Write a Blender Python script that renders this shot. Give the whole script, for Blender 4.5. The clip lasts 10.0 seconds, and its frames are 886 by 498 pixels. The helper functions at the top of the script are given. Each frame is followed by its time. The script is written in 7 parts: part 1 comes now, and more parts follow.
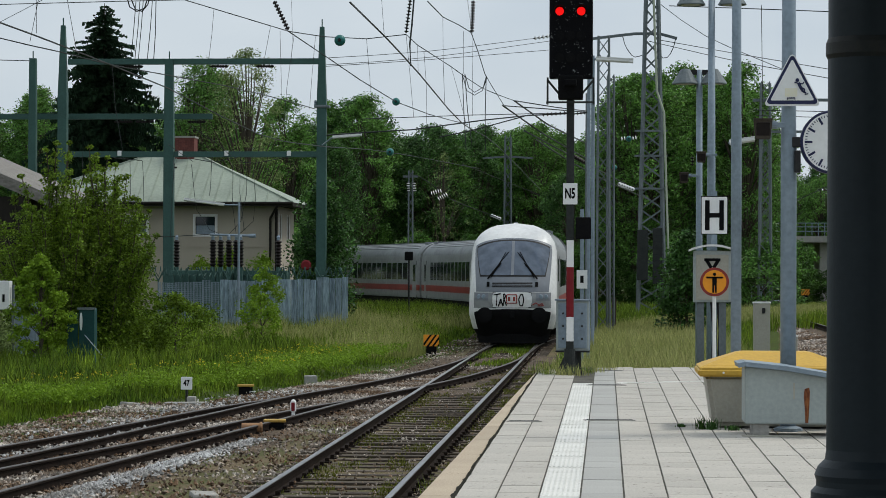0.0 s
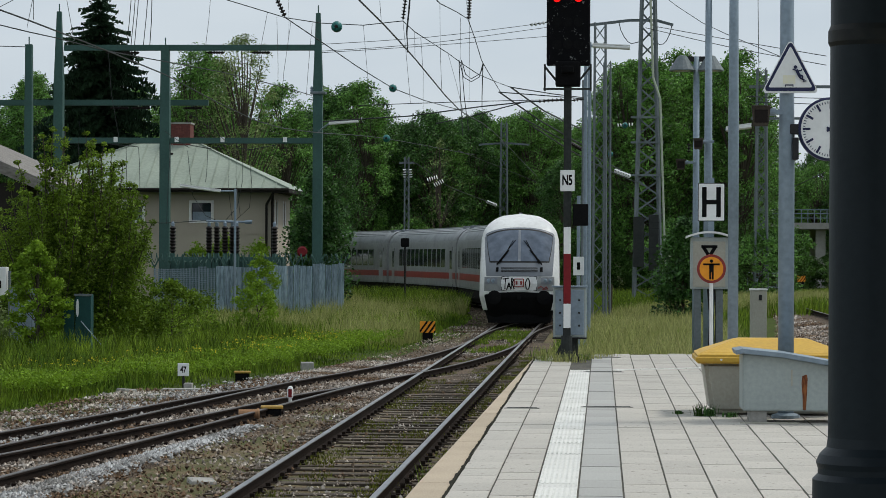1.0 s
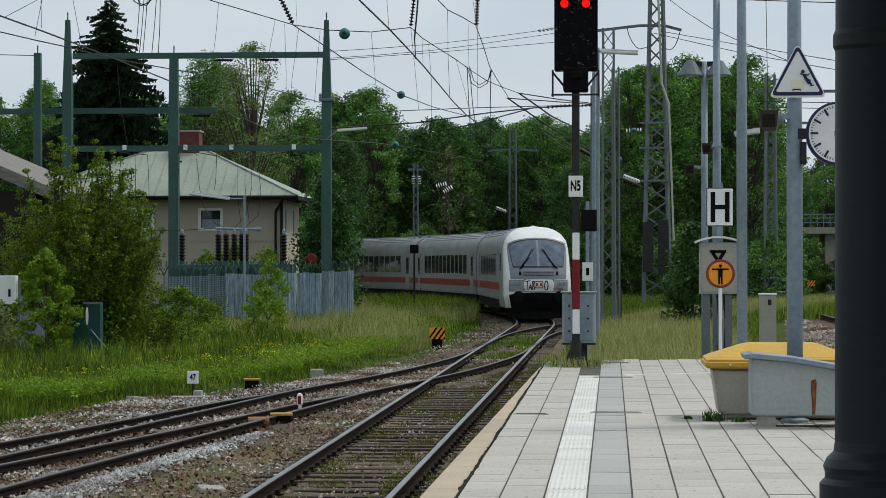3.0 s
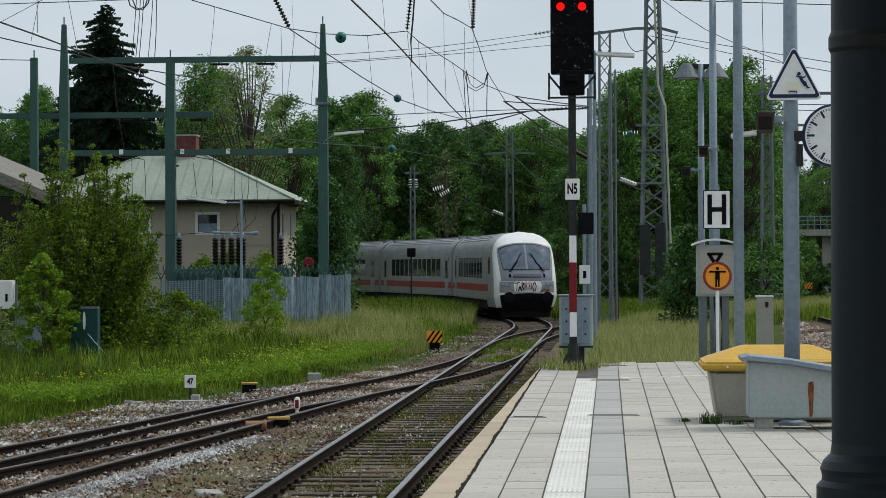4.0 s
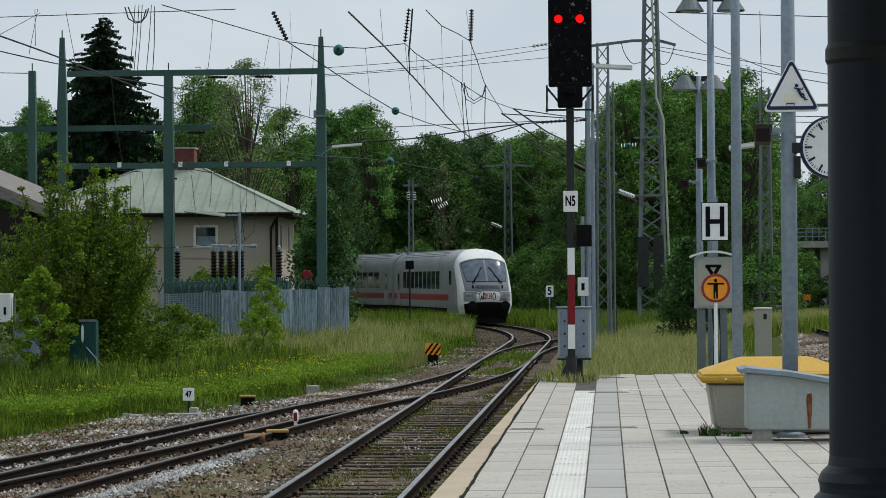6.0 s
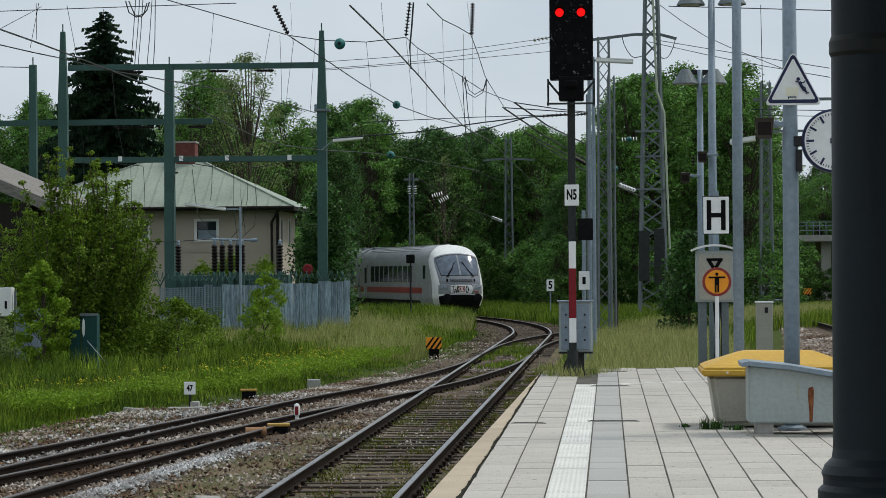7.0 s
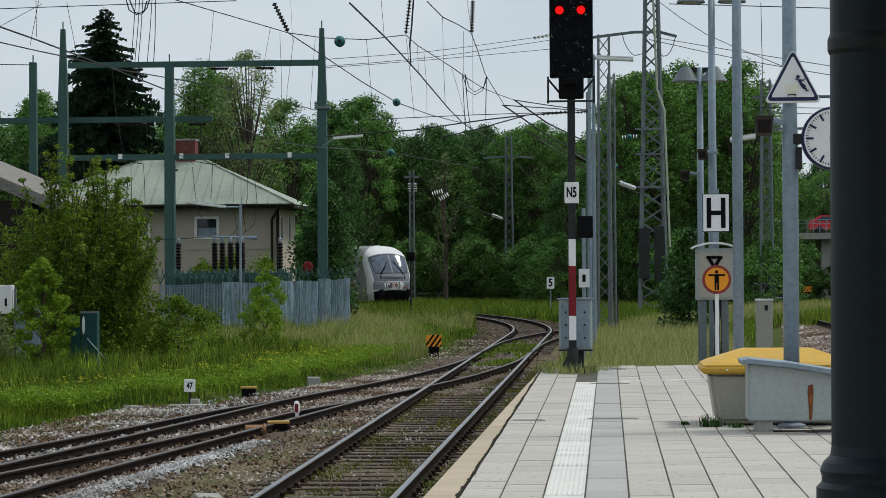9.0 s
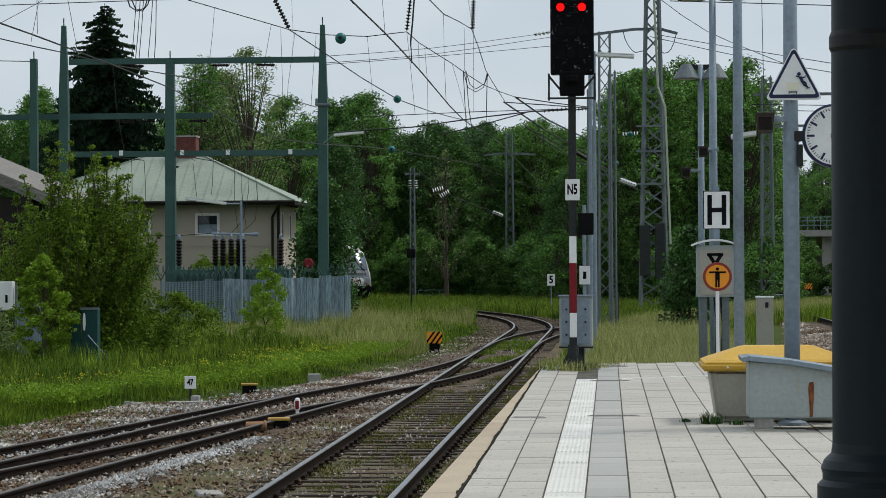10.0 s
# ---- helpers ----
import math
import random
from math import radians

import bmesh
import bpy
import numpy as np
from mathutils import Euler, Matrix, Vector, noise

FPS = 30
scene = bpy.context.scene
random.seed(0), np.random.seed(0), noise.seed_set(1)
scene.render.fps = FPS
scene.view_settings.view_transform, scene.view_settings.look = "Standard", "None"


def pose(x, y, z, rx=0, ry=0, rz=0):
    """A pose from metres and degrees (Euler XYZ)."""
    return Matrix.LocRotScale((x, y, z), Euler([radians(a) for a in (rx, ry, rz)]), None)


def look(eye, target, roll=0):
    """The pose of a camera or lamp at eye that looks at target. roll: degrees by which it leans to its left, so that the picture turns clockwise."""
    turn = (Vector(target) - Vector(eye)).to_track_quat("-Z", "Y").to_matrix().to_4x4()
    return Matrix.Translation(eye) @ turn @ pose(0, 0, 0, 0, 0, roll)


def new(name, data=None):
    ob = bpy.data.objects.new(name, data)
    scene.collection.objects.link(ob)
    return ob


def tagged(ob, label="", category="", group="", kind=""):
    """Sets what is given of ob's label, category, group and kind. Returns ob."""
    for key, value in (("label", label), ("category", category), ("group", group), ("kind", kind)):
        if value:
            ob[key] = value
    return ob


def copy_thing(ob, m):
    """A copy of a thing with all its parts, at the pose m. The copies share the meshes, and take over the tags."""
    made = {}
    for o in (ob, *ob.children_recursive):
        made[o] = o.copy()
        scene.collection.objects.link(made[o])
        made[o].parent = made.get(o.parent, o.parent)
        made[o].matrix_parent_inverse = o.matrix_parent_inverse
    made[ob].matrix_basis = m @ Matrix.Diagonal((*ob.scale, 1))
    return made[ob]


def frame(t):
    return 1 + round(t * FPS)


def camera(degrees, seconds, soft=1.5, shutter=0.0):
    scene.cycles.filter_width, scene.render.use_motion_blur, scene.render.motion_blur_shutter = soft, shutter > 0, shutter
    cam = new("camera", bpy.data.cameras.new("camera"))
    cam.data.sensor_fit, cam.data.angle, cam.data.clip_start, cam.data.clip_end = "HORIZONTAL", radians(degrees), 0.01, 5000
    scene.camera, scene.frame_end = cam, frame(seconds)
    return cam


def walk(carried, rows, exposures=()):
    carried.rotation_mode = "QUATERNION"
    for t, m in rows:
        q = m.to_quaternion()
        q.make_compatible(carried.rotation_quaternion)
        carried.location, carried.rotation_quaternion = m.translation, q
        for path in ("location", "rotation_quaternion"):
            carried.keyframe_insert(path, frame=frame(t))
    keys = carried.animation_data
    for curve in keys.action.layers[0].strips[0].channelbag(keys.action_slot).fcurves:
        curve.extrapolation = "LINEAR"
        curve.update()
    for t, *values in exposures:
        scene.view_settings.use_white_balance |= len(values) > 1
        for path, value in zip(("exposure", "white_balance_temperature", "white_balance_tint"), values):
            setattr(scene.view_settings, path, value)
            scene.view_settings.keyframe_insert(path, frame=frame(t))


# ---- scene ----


# ---------------------------------------------------------------- camera
def held(x, y, z, turn, tilt, lean):
    """A hand-held camera: turn to the left, tilt upwards and lean, in degrees."""
    return pose(x, y, z, 90 + tilt, 0, turn) @ pose(0, 0, 0, 0, 0, lean)


cam = camera(20.2, 10.0, soft=0.75)
PATH = [
    (0, held(0.009, -0.000, 2.442, 3.759, 0.464, 0.186)),
    (0.5, held(-0.001, 0.000, 2.441, 3.467, 0.260, 0.319)),
    (1, held(-0.014, 0.000, 2.446, 3.658, 0.151, 0.225)),
    (1.5, held(-0.008, 0.001, 2.444, 3.839, 0.194, 0.168)),
    (2, held(-0.008, 0.000, 2.444, 3.880, 0.256, 0.146)),
    (2.5, held(-0.003, 0.000, 2.444, 3.905, 0.286, 0.048)),
    (4, held(0.003, 0.000, 2.445, 3.812, 0.375, -0.257)),
    (4.5, held(0.009, -0.000, 2.443, 3.832, 0.495, -0.320)),
    (5, held(0.007, -0.000, 2.442, 3.822, 0.561, -0.198)),
    (5.5, held(0.009, 0.000, 2.446, 3.750, 0.672, -0.318)),
    (7, held(-0.004, 0.000, 2.440, 3.788, 0.524, -0.365)),
    (7.5, held(-0.007, 0.000, 2.441, 3.791, 0.386, -0.035)),
    (8, held(-0.007, 0.000, 2.442, 3.787, 0.340, -0.140)),
    (8.5, held(-0.003, 0.000, 2.441, 3.775, 0.444, -0.155)),
    (9, held(0.002, 0.000, 2.439, 3.794, 0.470, -0.349)),
    (9.5, held(0.001, 0.000, 2.441, 3.750, 0.413, -0.322)),
    (10, held(-0.000, 0.000, 2.440, 3.808, 0.398, -0.300)),
]
walk(cam, PATH)

# ---------------------------------------------------------------- light
SUN_UP, SUN_ROUND = 55, 60
world = bpy.data.worlds.new("overcast_sky")
scene.world = world
world.use_nodes = True
wn, wl = world.node_tree.nodes, world.node_tree.links
wn.clear()
sky = wn.new("ShaderNodeTexSky")
sky.sky_type, sky.sun_disc = "NISHITA", False
sky.sun_elevation, sky.sun_rotation = radians(SUN_UP), radians(SUN_ROUND)
coord = wn.new("ShaderNodeTexCoord")
split = wn.new("ShaderNodeSeparateXYZ")
wl.new(coord.outputs["Generated"], split.inputs[0])
high = wn.new("ShaderNodeMapRange")
high.inputs[1].default_value, high.inputs[2].default_value = 0.0, 1.0
high.inputs[3].default_value, high.inputs[4].default_value = 0.66, 0.90
wl.new(split.outputs[2], high.inputs[0])
stretch = wn.new("ShaderNodeMapping")
stretch.inputs["Scale"].default_value = (3.0, 3.0, 9.0)
wl.new(coord.outputs["Generated"], stretch.inputs[0])
cloud = wn.new("ShaderNodeTexNoise")
cloud.inputs["Scale"].default_value, cloud.inputs["Detail"].default_value = 1.6, 5
wl.new(stretch.outputs[0], cloud.inputs["Vector"])
tone = wn.new("ShaderNodeValToRGB")
tone.color_ramp.elements[0].position, tone.color_ramp.elements[0].color = 0.3, (0.79, 0.91, 1.03, 1)
tone.color_ramp.elements[1].position, tone.color_ramp.elements[1].color = 0.72, (1.0, 1.10, 1.18, 1)
wl.new(cloud.outputs[0], tone.inputs[0])
lit = wn.new("ShaderNodeMix")
lit.data_type, lit.blend_type = "RGBA", "MULTIPLY"
lit.inputs[0].default_value = 1.0
wl.new(tone.outputs[0], lit.inputs[6])
wl.new(high.outputs[0], lit.inputs[7])
clouds = wn.new("ShaderNodeBackground")
wl.new(lit.outputs[2], clouds.inputs[0])
clear = wn.new("ShaderNodeBackground")
clear.inputs[1].default_value = 0.08
wl.new(sky.outputs[0], clear.inputs[0])
both = wn.new("ShaderNodeMixShader")
both.inputs[0].default_value = 0.9
wl.new(clear.outputs[0], both.inputs[1])
wl.new(clouds.outputs[0], both.inputs[2])
out = wn.new("ShaderNodeOutputWorld")
wl.new(both.outputs[0], out.inputs[0])

sun = bpy.data.lights.new("sun", "SUN")
sun.energy, sun.angle, sun.color = 2.0, radians(12), (1.0, 0.97, 0.90)
sun_ob = new("sun", sun)
az = radians(SUN_ROUND)
sun_ob.matrix_world = look(Vector((math.sin(az) * 60, math.cos(az) * 60, 60 * math.tan(radians(SUN_UP)))), (0, 0, 0))
scene.view_settings.exposure = 0.0

# ---------------------------------------------------------------- materials
def mat(name, base, other=None, rough=0.7, metal=0.0, size=3.0, fine=40.0, bump=0.15, amount=0.5,
        random_hue=0.0, island=False, stretch=(1, 1, 1), spec=0.2, low=0.35, high=0.65, transmit=0.0):
    """A surface with two scales of variation: broad patches (size per metre) and fine grain."""
    m = bpy.data.materials.new(name)
    m.use_nodes = True
    n, l = m.node_tree.nodes, m.node_tree.links
    b = n["Principled BSDF"]
    b.inputs["Roughness"].default_value, b.inputs["Metallic"].default_value = rough, metal
    b.inputs["Specular IOR Level"].default_value = spec
    other = other or tuple(c * 0.7 for c in base)
    co = n.new("ShaderNodeTexCoord")
    mp = n.new("ShaderNodeMapping")
    mp.inputs["Scale"].default_value = stretch
    l.new(co.outputs["Object"], mp.inputs[0])
    n1, n2 = n.new("ShaderNodeTexNoise"), n.new("ShaderNodeTexNoise")
    n1.inputs["Scale"].default_value, n1.inputs["Detail"].default_value = size, 5
    n2.inputs["Scale"].default_value, n2.inputs["Detail"].default_value = fine, 3
    l.new(mp.outputs[0], n1.inputs["Vector"])
    l.new(mp.outputs[0], n2.inputs["Vector"])
    mx = n.new("ShaderNodeMath")
    mx.operation = "MULTIPLY_ADD"
    mx.inputs[1].default_value = amount
    l.new(n2.outputs[0], mx.inputs[0])
    sc = n.new("ShaderNodeMath")
    sc.operation = "MULTIPLY"
    sc.inputs[1].default_value = 1 - amount
    l.new(n1.outputs[0], sc.inputs[0])
    l.new(sc.outputs[0], mx.inputs[2])
    rp = n.new("ShaderNodeValToRGB")
    rp.color_ramp.elements[0].position, rp.color_ramp.elements[0].color = low, (*other, 1)
    rp.color_ramp.elements[1].position, rp.color_ramp.elements[1].color = high, (*base, 1)
    l.new(mx.outputs[0], rp.inputs[0])
    col = rp.outputs[0]
    if random_hue:
        if island:
            src = n.new("ShaderNodeNewGeometry").outputs["Random Per Island"]
        else:
            src = n.new("ShaderNodeObjectInfo").outputs["Random"]
        rg = n.new("ShaderNodeMapRange")
        rg.inputs[3].default_value, rg.inputs[4].default_value = 1 - random_hue, 1 + random_hue
        l.new(src, rg.inputs[0])
        hs = n.new("ShaderNodeHueSaturation")
        l.new(rg.outputs[0], hs.inputs["Value"])
        l.new(col, hs.inputs["Color"])
        col = hs.outputs[0]
    l.new(col, b.inputs["Base Color"])
    if transmit:
        tr = n.new("ShaderNodeBsdfTranslucent")
        l.new(col, tr.inputs[0])
        ms = n.new("ShaderNodeMixShader")
        ms.inputs[0].default_value = transmit
        l.new(b.outputs[0], ms.inputs[1])
        l.new(tr.outputs[0], ms.inputs[2])
        l.new(ms.outputs[0], n["Material Output"].inputs[0])
    if bump:
        bp = n.new("ShaderNodeBump")
        bp.inputs["Strength"].default_value, bp.inputs["Distance"].default_value = bump, 0.02
        l.new(n2.outputs[0], bp.inputs["Height"])
        l.new(bp.outputs[0], b.inputs["Normal"])
    return m


def speckled(m, amount=0.55):
    """Adds small dark spots of dirt to a surface."""
    n, l = m.node_tree.nodes, m.node_tree.links
    b = n["Principled BSDF"]
    old = b.inputs["Base Color"].links[0].from_socket
    co = n.new("ShaderNodeTexCoord")
    geo = n.new("ShaderNodeNewGeometry")
    ns = n.new("ShaderNodeTexNoise")
    ns.inputs["Scale"].default_value, ns.inputs["Detail"].default_value = 16, 3
    l.new(geo.outputs["Position"], ns.inputs["Vector"])
    rp = n.new("ShaderNodeValToRGB")
    rp.color_ramp.elements[0].position, rp.color_ramp.elements[0].color = 0.64, (1, 1, 1, 1)
    rp.color_ramp.elements[1].position, rp.color_ramp.elements[1].color = 0.72, (1 - amount, 1 - amount, 1 - amount, 1)
    l.new(ns.outputs[0], rp.inputs[0])
    mx = n.new("ShaderNodeMix")
    mx.data_type, mx.blend_type = "RGBA", "MULTIPLY"
    mx.inputs[0].default_value = 1.0
    l.new(old, mx.inputs[6])
    l.new(rp.outputs[0], mx.inputs[7])
    l.new(mx.outputs[2], b.inputs["Base Color"])
    n.remove(co)
    return m


def glow(name, colour, strength):
    m = mat(name, colour, bump=0)
    b = m.node_tree.nodes["Principled BSDF"]
    b.inputs["Emission Color"].default_value, b.inputs["Emission Strength"].default_value = (*colour, 1), strength
    return m


M_SOIL = mat("grassy_soil", (0.06, 0.09, 0.015), (0.04, 0.045, 0.016), 0.95, size=0.5, fine=9, bump=0.6, spec=0.05)
M_GRAVEL = mat("ballast_bed", (0.15, 0.108, 0.072), (0.024, 0.018, 0.012), 0.95, size=1.2, fine=26, bump=1.0, amount=0.75, low=0.38, high=0.62)
M_STONE = mat("ballast_stone", (0.52, 0.48, 0.43), (0.125, 0.078, 0.046), 0.9, size=0.5, fine=6, bump=0.2, amount=0.35, low=0.45, high=0.66, random_hue=0.7, island=True)
M_STONE_PALE = mat("fresh_ballast_stone", (0.44, 0.44, 0.435), (0.22, 0.21, 0.195), 0.9, size=0.6, fine=6, bump=0.2, amount=0.35, low=0.4, high=0.6, random_hue=0.55, island=True)
M_STONE_BROWN = mat("rusty_ballast_stone", (0.17, 0.135, 0.105), (0.07, 0.05, 0.036), 0.92, size=0.5, fine=6, bump=0.2, amount=0.35, low=0.4, high=0.66, random_hue=0.5, island=True)
M_MOSSY = mat("mossy_ballast", (0.15, 0.105, 0.064), (0.05, 0.062, 0.014), 0.95, size=1.1, fine=24, bump=1.0, amount=0.6, low=0.4, high=0.6)
M_SLEEPER = mat("weathered_oak_sleeper", (0.125, 0.100, 0.076), (0.032, 0.025, 0.018), 0.9, size=2, fine=30, bump=0.5, random_hue=0.25, stretch=(0.4, 3, 3))
M_RAIL = mat("rusty_rail_steel", (0.030, 0.021, 0.017), (0.014, 0.011, 0.009), 0.85, 0.0, size=3, fine=50, bump=0.3, spec=0.05)
M_HEAD = mat("polished_rail_head", (0.32, 0.32, 0.33), (0.15, 0.135, 0.13), 0.32, 0.85, size=2, fine=20, bump=0.05)
M_TILE = speckled(mat("concrete_paving_slab", (0.50, 0.468, 0.415), (0.37, 0.347, 0.31), 0.85, size=1.1, fine=45, bump=0.35, random_hue=0.07))
M_TILE_DARK = mat("grey_paving_slab", (0.40, 0.395, 0.37), (0.33, 0.325, 0.305), 0.85, size=1.1, fine=45, bump=0.35, random_hue=0.07)
M_STRIP = mat("white_ribbed_slab", (0.80, 0.79, 0.75), (0.56, 0.55, 0.51), 0.7, size=1.4, fine=50, bump=0.3, random_hue=0.05)
M_JOINT = mat("dirty_joint", (0.13, 0.12, 0.10), (0.035, 0.035, 0.028), 0.95, size=2, fine=30)
M_CRACK = mat("black_soil_in_joint", (0.035, 0.033, 0.025), (0.018, 0.018, 0.014), 0.95, size=3, fine=40, bump=0.4, spec=0.03)
M_KERB = mat("tan_concrete_kerb", (0.45, 0.37, 0.275), (0.35, 0.285, 0.21), 0.88, size=1.4, fine=50, bump=0.3, random_hue=0.05)
M_WALL = mat("platform_wall_concrete", (0.22, 0.2, 0.17), (0.12, 0.1, 0.08), 0.9, size=1.5, fine=20, bump=0.5)
M_RENDER = mat("beige_wall_render", (0.44, 0.39, 0.315), (0.375, 0.33, 0.265), 0.92, size=0.7, fine=30, bump=0.15)
M_COPPER = mat("pale_green_sheet_roof", (0.30, 0.345, 0.28), (0.215, 0.25, 0.205), 0.6, 0.1, size=0.6, fine=8, bump=0.1)
M_FASCIA = mat("dark_brown_fascia", (0.03, 0.026, 0.023), None, 0.8, spec=0.08)
M_CHIMNEY = mat("red_brick", (0.17, 0.06, 0.05), (0.11, 0.042, 0.036), 0.9, size=3, fine=14, random_hue=0.15)
M_WHITE = mat("white_paint", (0.78, 0.78, 0.76), (0.66, 0.66, 0.64), 0.55, size=2, fine=20, bump=0.05)
M_GREEN = mat("dark_green_steel", (0.055, 0.115, 0.10), (0.04, 0.085, 0.075), 0.6, 0.1, size=1, fine=12, bump=0.1)
M_GALV = mat("galvanised_steel", (0.26, 0.32, 0.375), (0.18, 0.225, 0.265), 0.5, 0.12, size=2.5, fine=18, bump=0.08)
M_LATTICE = mat("grey_painted_lattice_steel", (0.17, 0.195, 0.205), (0.11, 0.13, 0.135), 0.6, 0.1, size=2, fine=20, bump=0.1)
M_HOUSING = mat("brown_grey_cast_housing", (0.085, 0.07, 0.056), (0.045, 0.038, 0.032), 0.6, 0.1, size=4, fine=30, bump=0.1)
M_DARK = mat("blackened_metal", (0.018, 0.018, 0.02), (0.03, 0.03, 0.03), 0.6, 0.1, size=3, fine=20, bump=0.1)
M_COLUMN = mat("dark_slate_blue_paint", (0.020, 0.028, 0.034), (0.016, 0.022, 0.027), 0.45, 0.0, size=2, fine=30, bump=0.06)
M_COLLAR = mat("worn_brown_paint", (0.038, 0.036, 0.032), (0.022, 0.025, 0.027), 0.5, size=3, fine=30, bump=0.1)
M_BLACK = mat("matt_black", (0.005, 0.005, 0.006), (0.010, 0.010, 0.010), 0.8, size=4, fine=30, bump=0.1, spec=0.05)
M_PEEL = mat("peeling_black_enamel", (0.004, 0.004, 0.005), (0.16, 0.16, 0.16), 0.65, size=9, fine=34, bump=0.15, low=0.385, high=0.41, amount=0.45, spec=0.06)
M_MAST = mat("dark_grey_mast_paint", (0.042, 0.047, 0.044), (0.024, 0.026, 0.025), 0.7, size=3, fine=20, bump=0.1, spec=0.12)
M_RED = mat("signal_red", (0.20, 0.013, 0.018), (0.15, 0.01, 0.014), 0.5, size=3, fine=20, bump=0.05)
M_LAMP_RED = glow("red_signal_light", (1.0, 0.008, 0.008), 0.8)
M_YELLOW = mat("yellow_plastic_lid", (0.62, 0.38, 0.055), (0.50, 0.30, 0.05), 0.5, size=2, fine=30, bump=0.05)
M_BIN = mat("beige_grp", (0.40, 0.385, 0.325), (0.32, 0.305, 0.255), 0.6, size=2, fine=30, bump=0.06)
M_GREYBOX = mat("grey_green_grp", (0.36, 0.40, 0.385), (0.29, 0.325, 0.315), 0.5, size=1.5, fine=24, bump=0.06)
M_RUST = mat("rust_stain", (0.34, 0.13, 0.045), (0.12, 0.04, 0.02), 0.9, size=9, fine=45, stretch=(1, 1, 0.3), low=0.4, high=0.6)
M_BARK = mat("bark", (0.10, 0.08, 0.06), (0.05, 0.042, 0.034), 0.95, size=3, fine=16, bump=0.8)
# The second tone is deepened to paint in the shade inside the crowns.
M_LEAF = mat("broad_leaves", (0.088, 0.200, 0.044), (0.022, 0.062, 0.015), 0.5, size=0.35, fine=2.0, bump=0, spec=0.25, random_hue=0.7, island=True, transmit=0.28)
M_LEAF_DARK = mat("dark_leaves", (0.052, 0.112, 0.020), (0.018, 0.046, 0.009), 0.65, size=0.35, fine=2.0, bump=0, spec=0.08, random_hue=0.55, island=True, transmit=0.25)
M_LEAF_PALE = mat("pale_silvery_leaves", (0.24, 0.30, 0.12), (0.11, 0.17, 0.045), 0.6, size=0.5, fine=2.0, bump=0, spec=0.15, random_hue=0.4, island=True, transmit=0.25)
M_LEAF_NEW = mat("fresh_yellow_green_leaves", (0.21, 0.33, 0.025), (0.12, 0.21, 0.018), 0.6, size=0.6, fine=3.0, bump=0, spec=0.12, random_hue=0.35, island=True, transmit=0.3)
# Lighter leaf tone holds the sunlight; its dark tone again paints crown shade.
M_LEAF_MID = mat("sunlit_green_leaves", (0.158, 0.325, 0.060), (0.036, 0.098, 0.018), 0.5, size=0.3, fine=2.0, bump=0, spec=0.25, random_hue=0.7, island=True, transmit=0.30)
M_LEAF_WARM = mat("warm_green_leaves", (0.185, 0.285, 0.026), (0.055, 0.10, 0.010), 0.6, size=0.6, fine=3.0, bump=0, spec=0.15, random_hue=0.6, island=True, transmit=0.3)
M_NEEDLE = mat("spruce_needles", (0.030, 0.058, 0.030), (0.014, 0.030, 0.017), 0.8, size=0.5, fine=3, bump=0, spec=0.05, random_hue=0.4, island=True)
M_GRASS = mat("meadow_grass", (0.175, 0.25, 0.022), (0.055, 0.105, 0.010), 0.65, size=0.3, fine=1.6, bump=0, spec=0.12, random_hue=0.65, low=0.4, high=0.6, island=True, transmit=0.15)
M_MOSS = mat("dry_moss", (0.150, 0.165, 0.030), (0.075, 0.075, 0.016), 0.9, size=0.5, fine=4, bump=0, spec=0.05, random_hue=0.5, island=True)
M_STRAW = mat("seeding_grass", (0.42, 0.40, 0.17), (0.20, 0.24, 0.06), 0.75, size=0.3, fine=2, bump=0, spec=0.08, random_hue=0.35, island=True, transmit=0.2)
M_FENCE = mat("zinc_sheet_fence", (0.37, 0.46, 0.53), (0.17, 0.225, 0.26), 0.45, 0.4, size=2.2, fine=12, stretch=(2.5, 1, 0.25), low=0.42, high=0.58, bump=0.08, random_hue=0.25)
# Off-white greyed for dirt and for the sides' shade, both put into the colour.
M_TRAIN = mat("shaded_dirty_coach_paint", (0.30, 0.312, 0.312), (0.19, 0.195, 0.195), 0.38, size=0.8, fine=6, bump=0.02)
M_ROOF = mat("grey_coach_roof", (0.30, 0.315, 0.325), (0.19, 0.20, 0.205), 0.5, 0.1, size=0.7, fine=5, bump=0.05)
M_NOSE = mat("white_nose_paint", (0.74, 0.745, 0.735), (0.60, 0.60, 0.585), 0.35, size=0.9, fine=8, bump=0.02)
M_MASK = mat("grey_cab_mask", (0.20, 0.215, 0.24), (0.17, 0.185, 0.205), 0.4, size=1.5, fine=10, bump=0.02)
M_BAND = mat("red_coach_band", (0.30, 0.045, 0.035), (0.2, 0.035, 0.03), 0.45, size=1, fine=8, bump=0.02)
M_GLASS = mat("tinted_glass", (0.02, 0.026, 0.03), (0.012, 0.016, 0.02), 0.06, size=1, fine=5, bump=0.0, spec=0.5)
M_SCREEN = mat("pale_windscreen", (0.125, 0.155, 0.205), (0.055, 0.072, 0.10), 0.1, size=0.9, fine=3, bump=0.0, spec=0.5, low=0.35, high=0.65)
M_UNDER = mat("grimy_underframe", (0.012, 0.011, 0.010), (0.02, 0.018, 0.016), 0.9, size=2, fine=12, spec=0.05)
M_SIGN = mat("white_sign_enamel", (0.80, 0.80, 0.79), (0.72, 0.72, 0.71), 0.45, size=3, fine=20, bump=0.02)
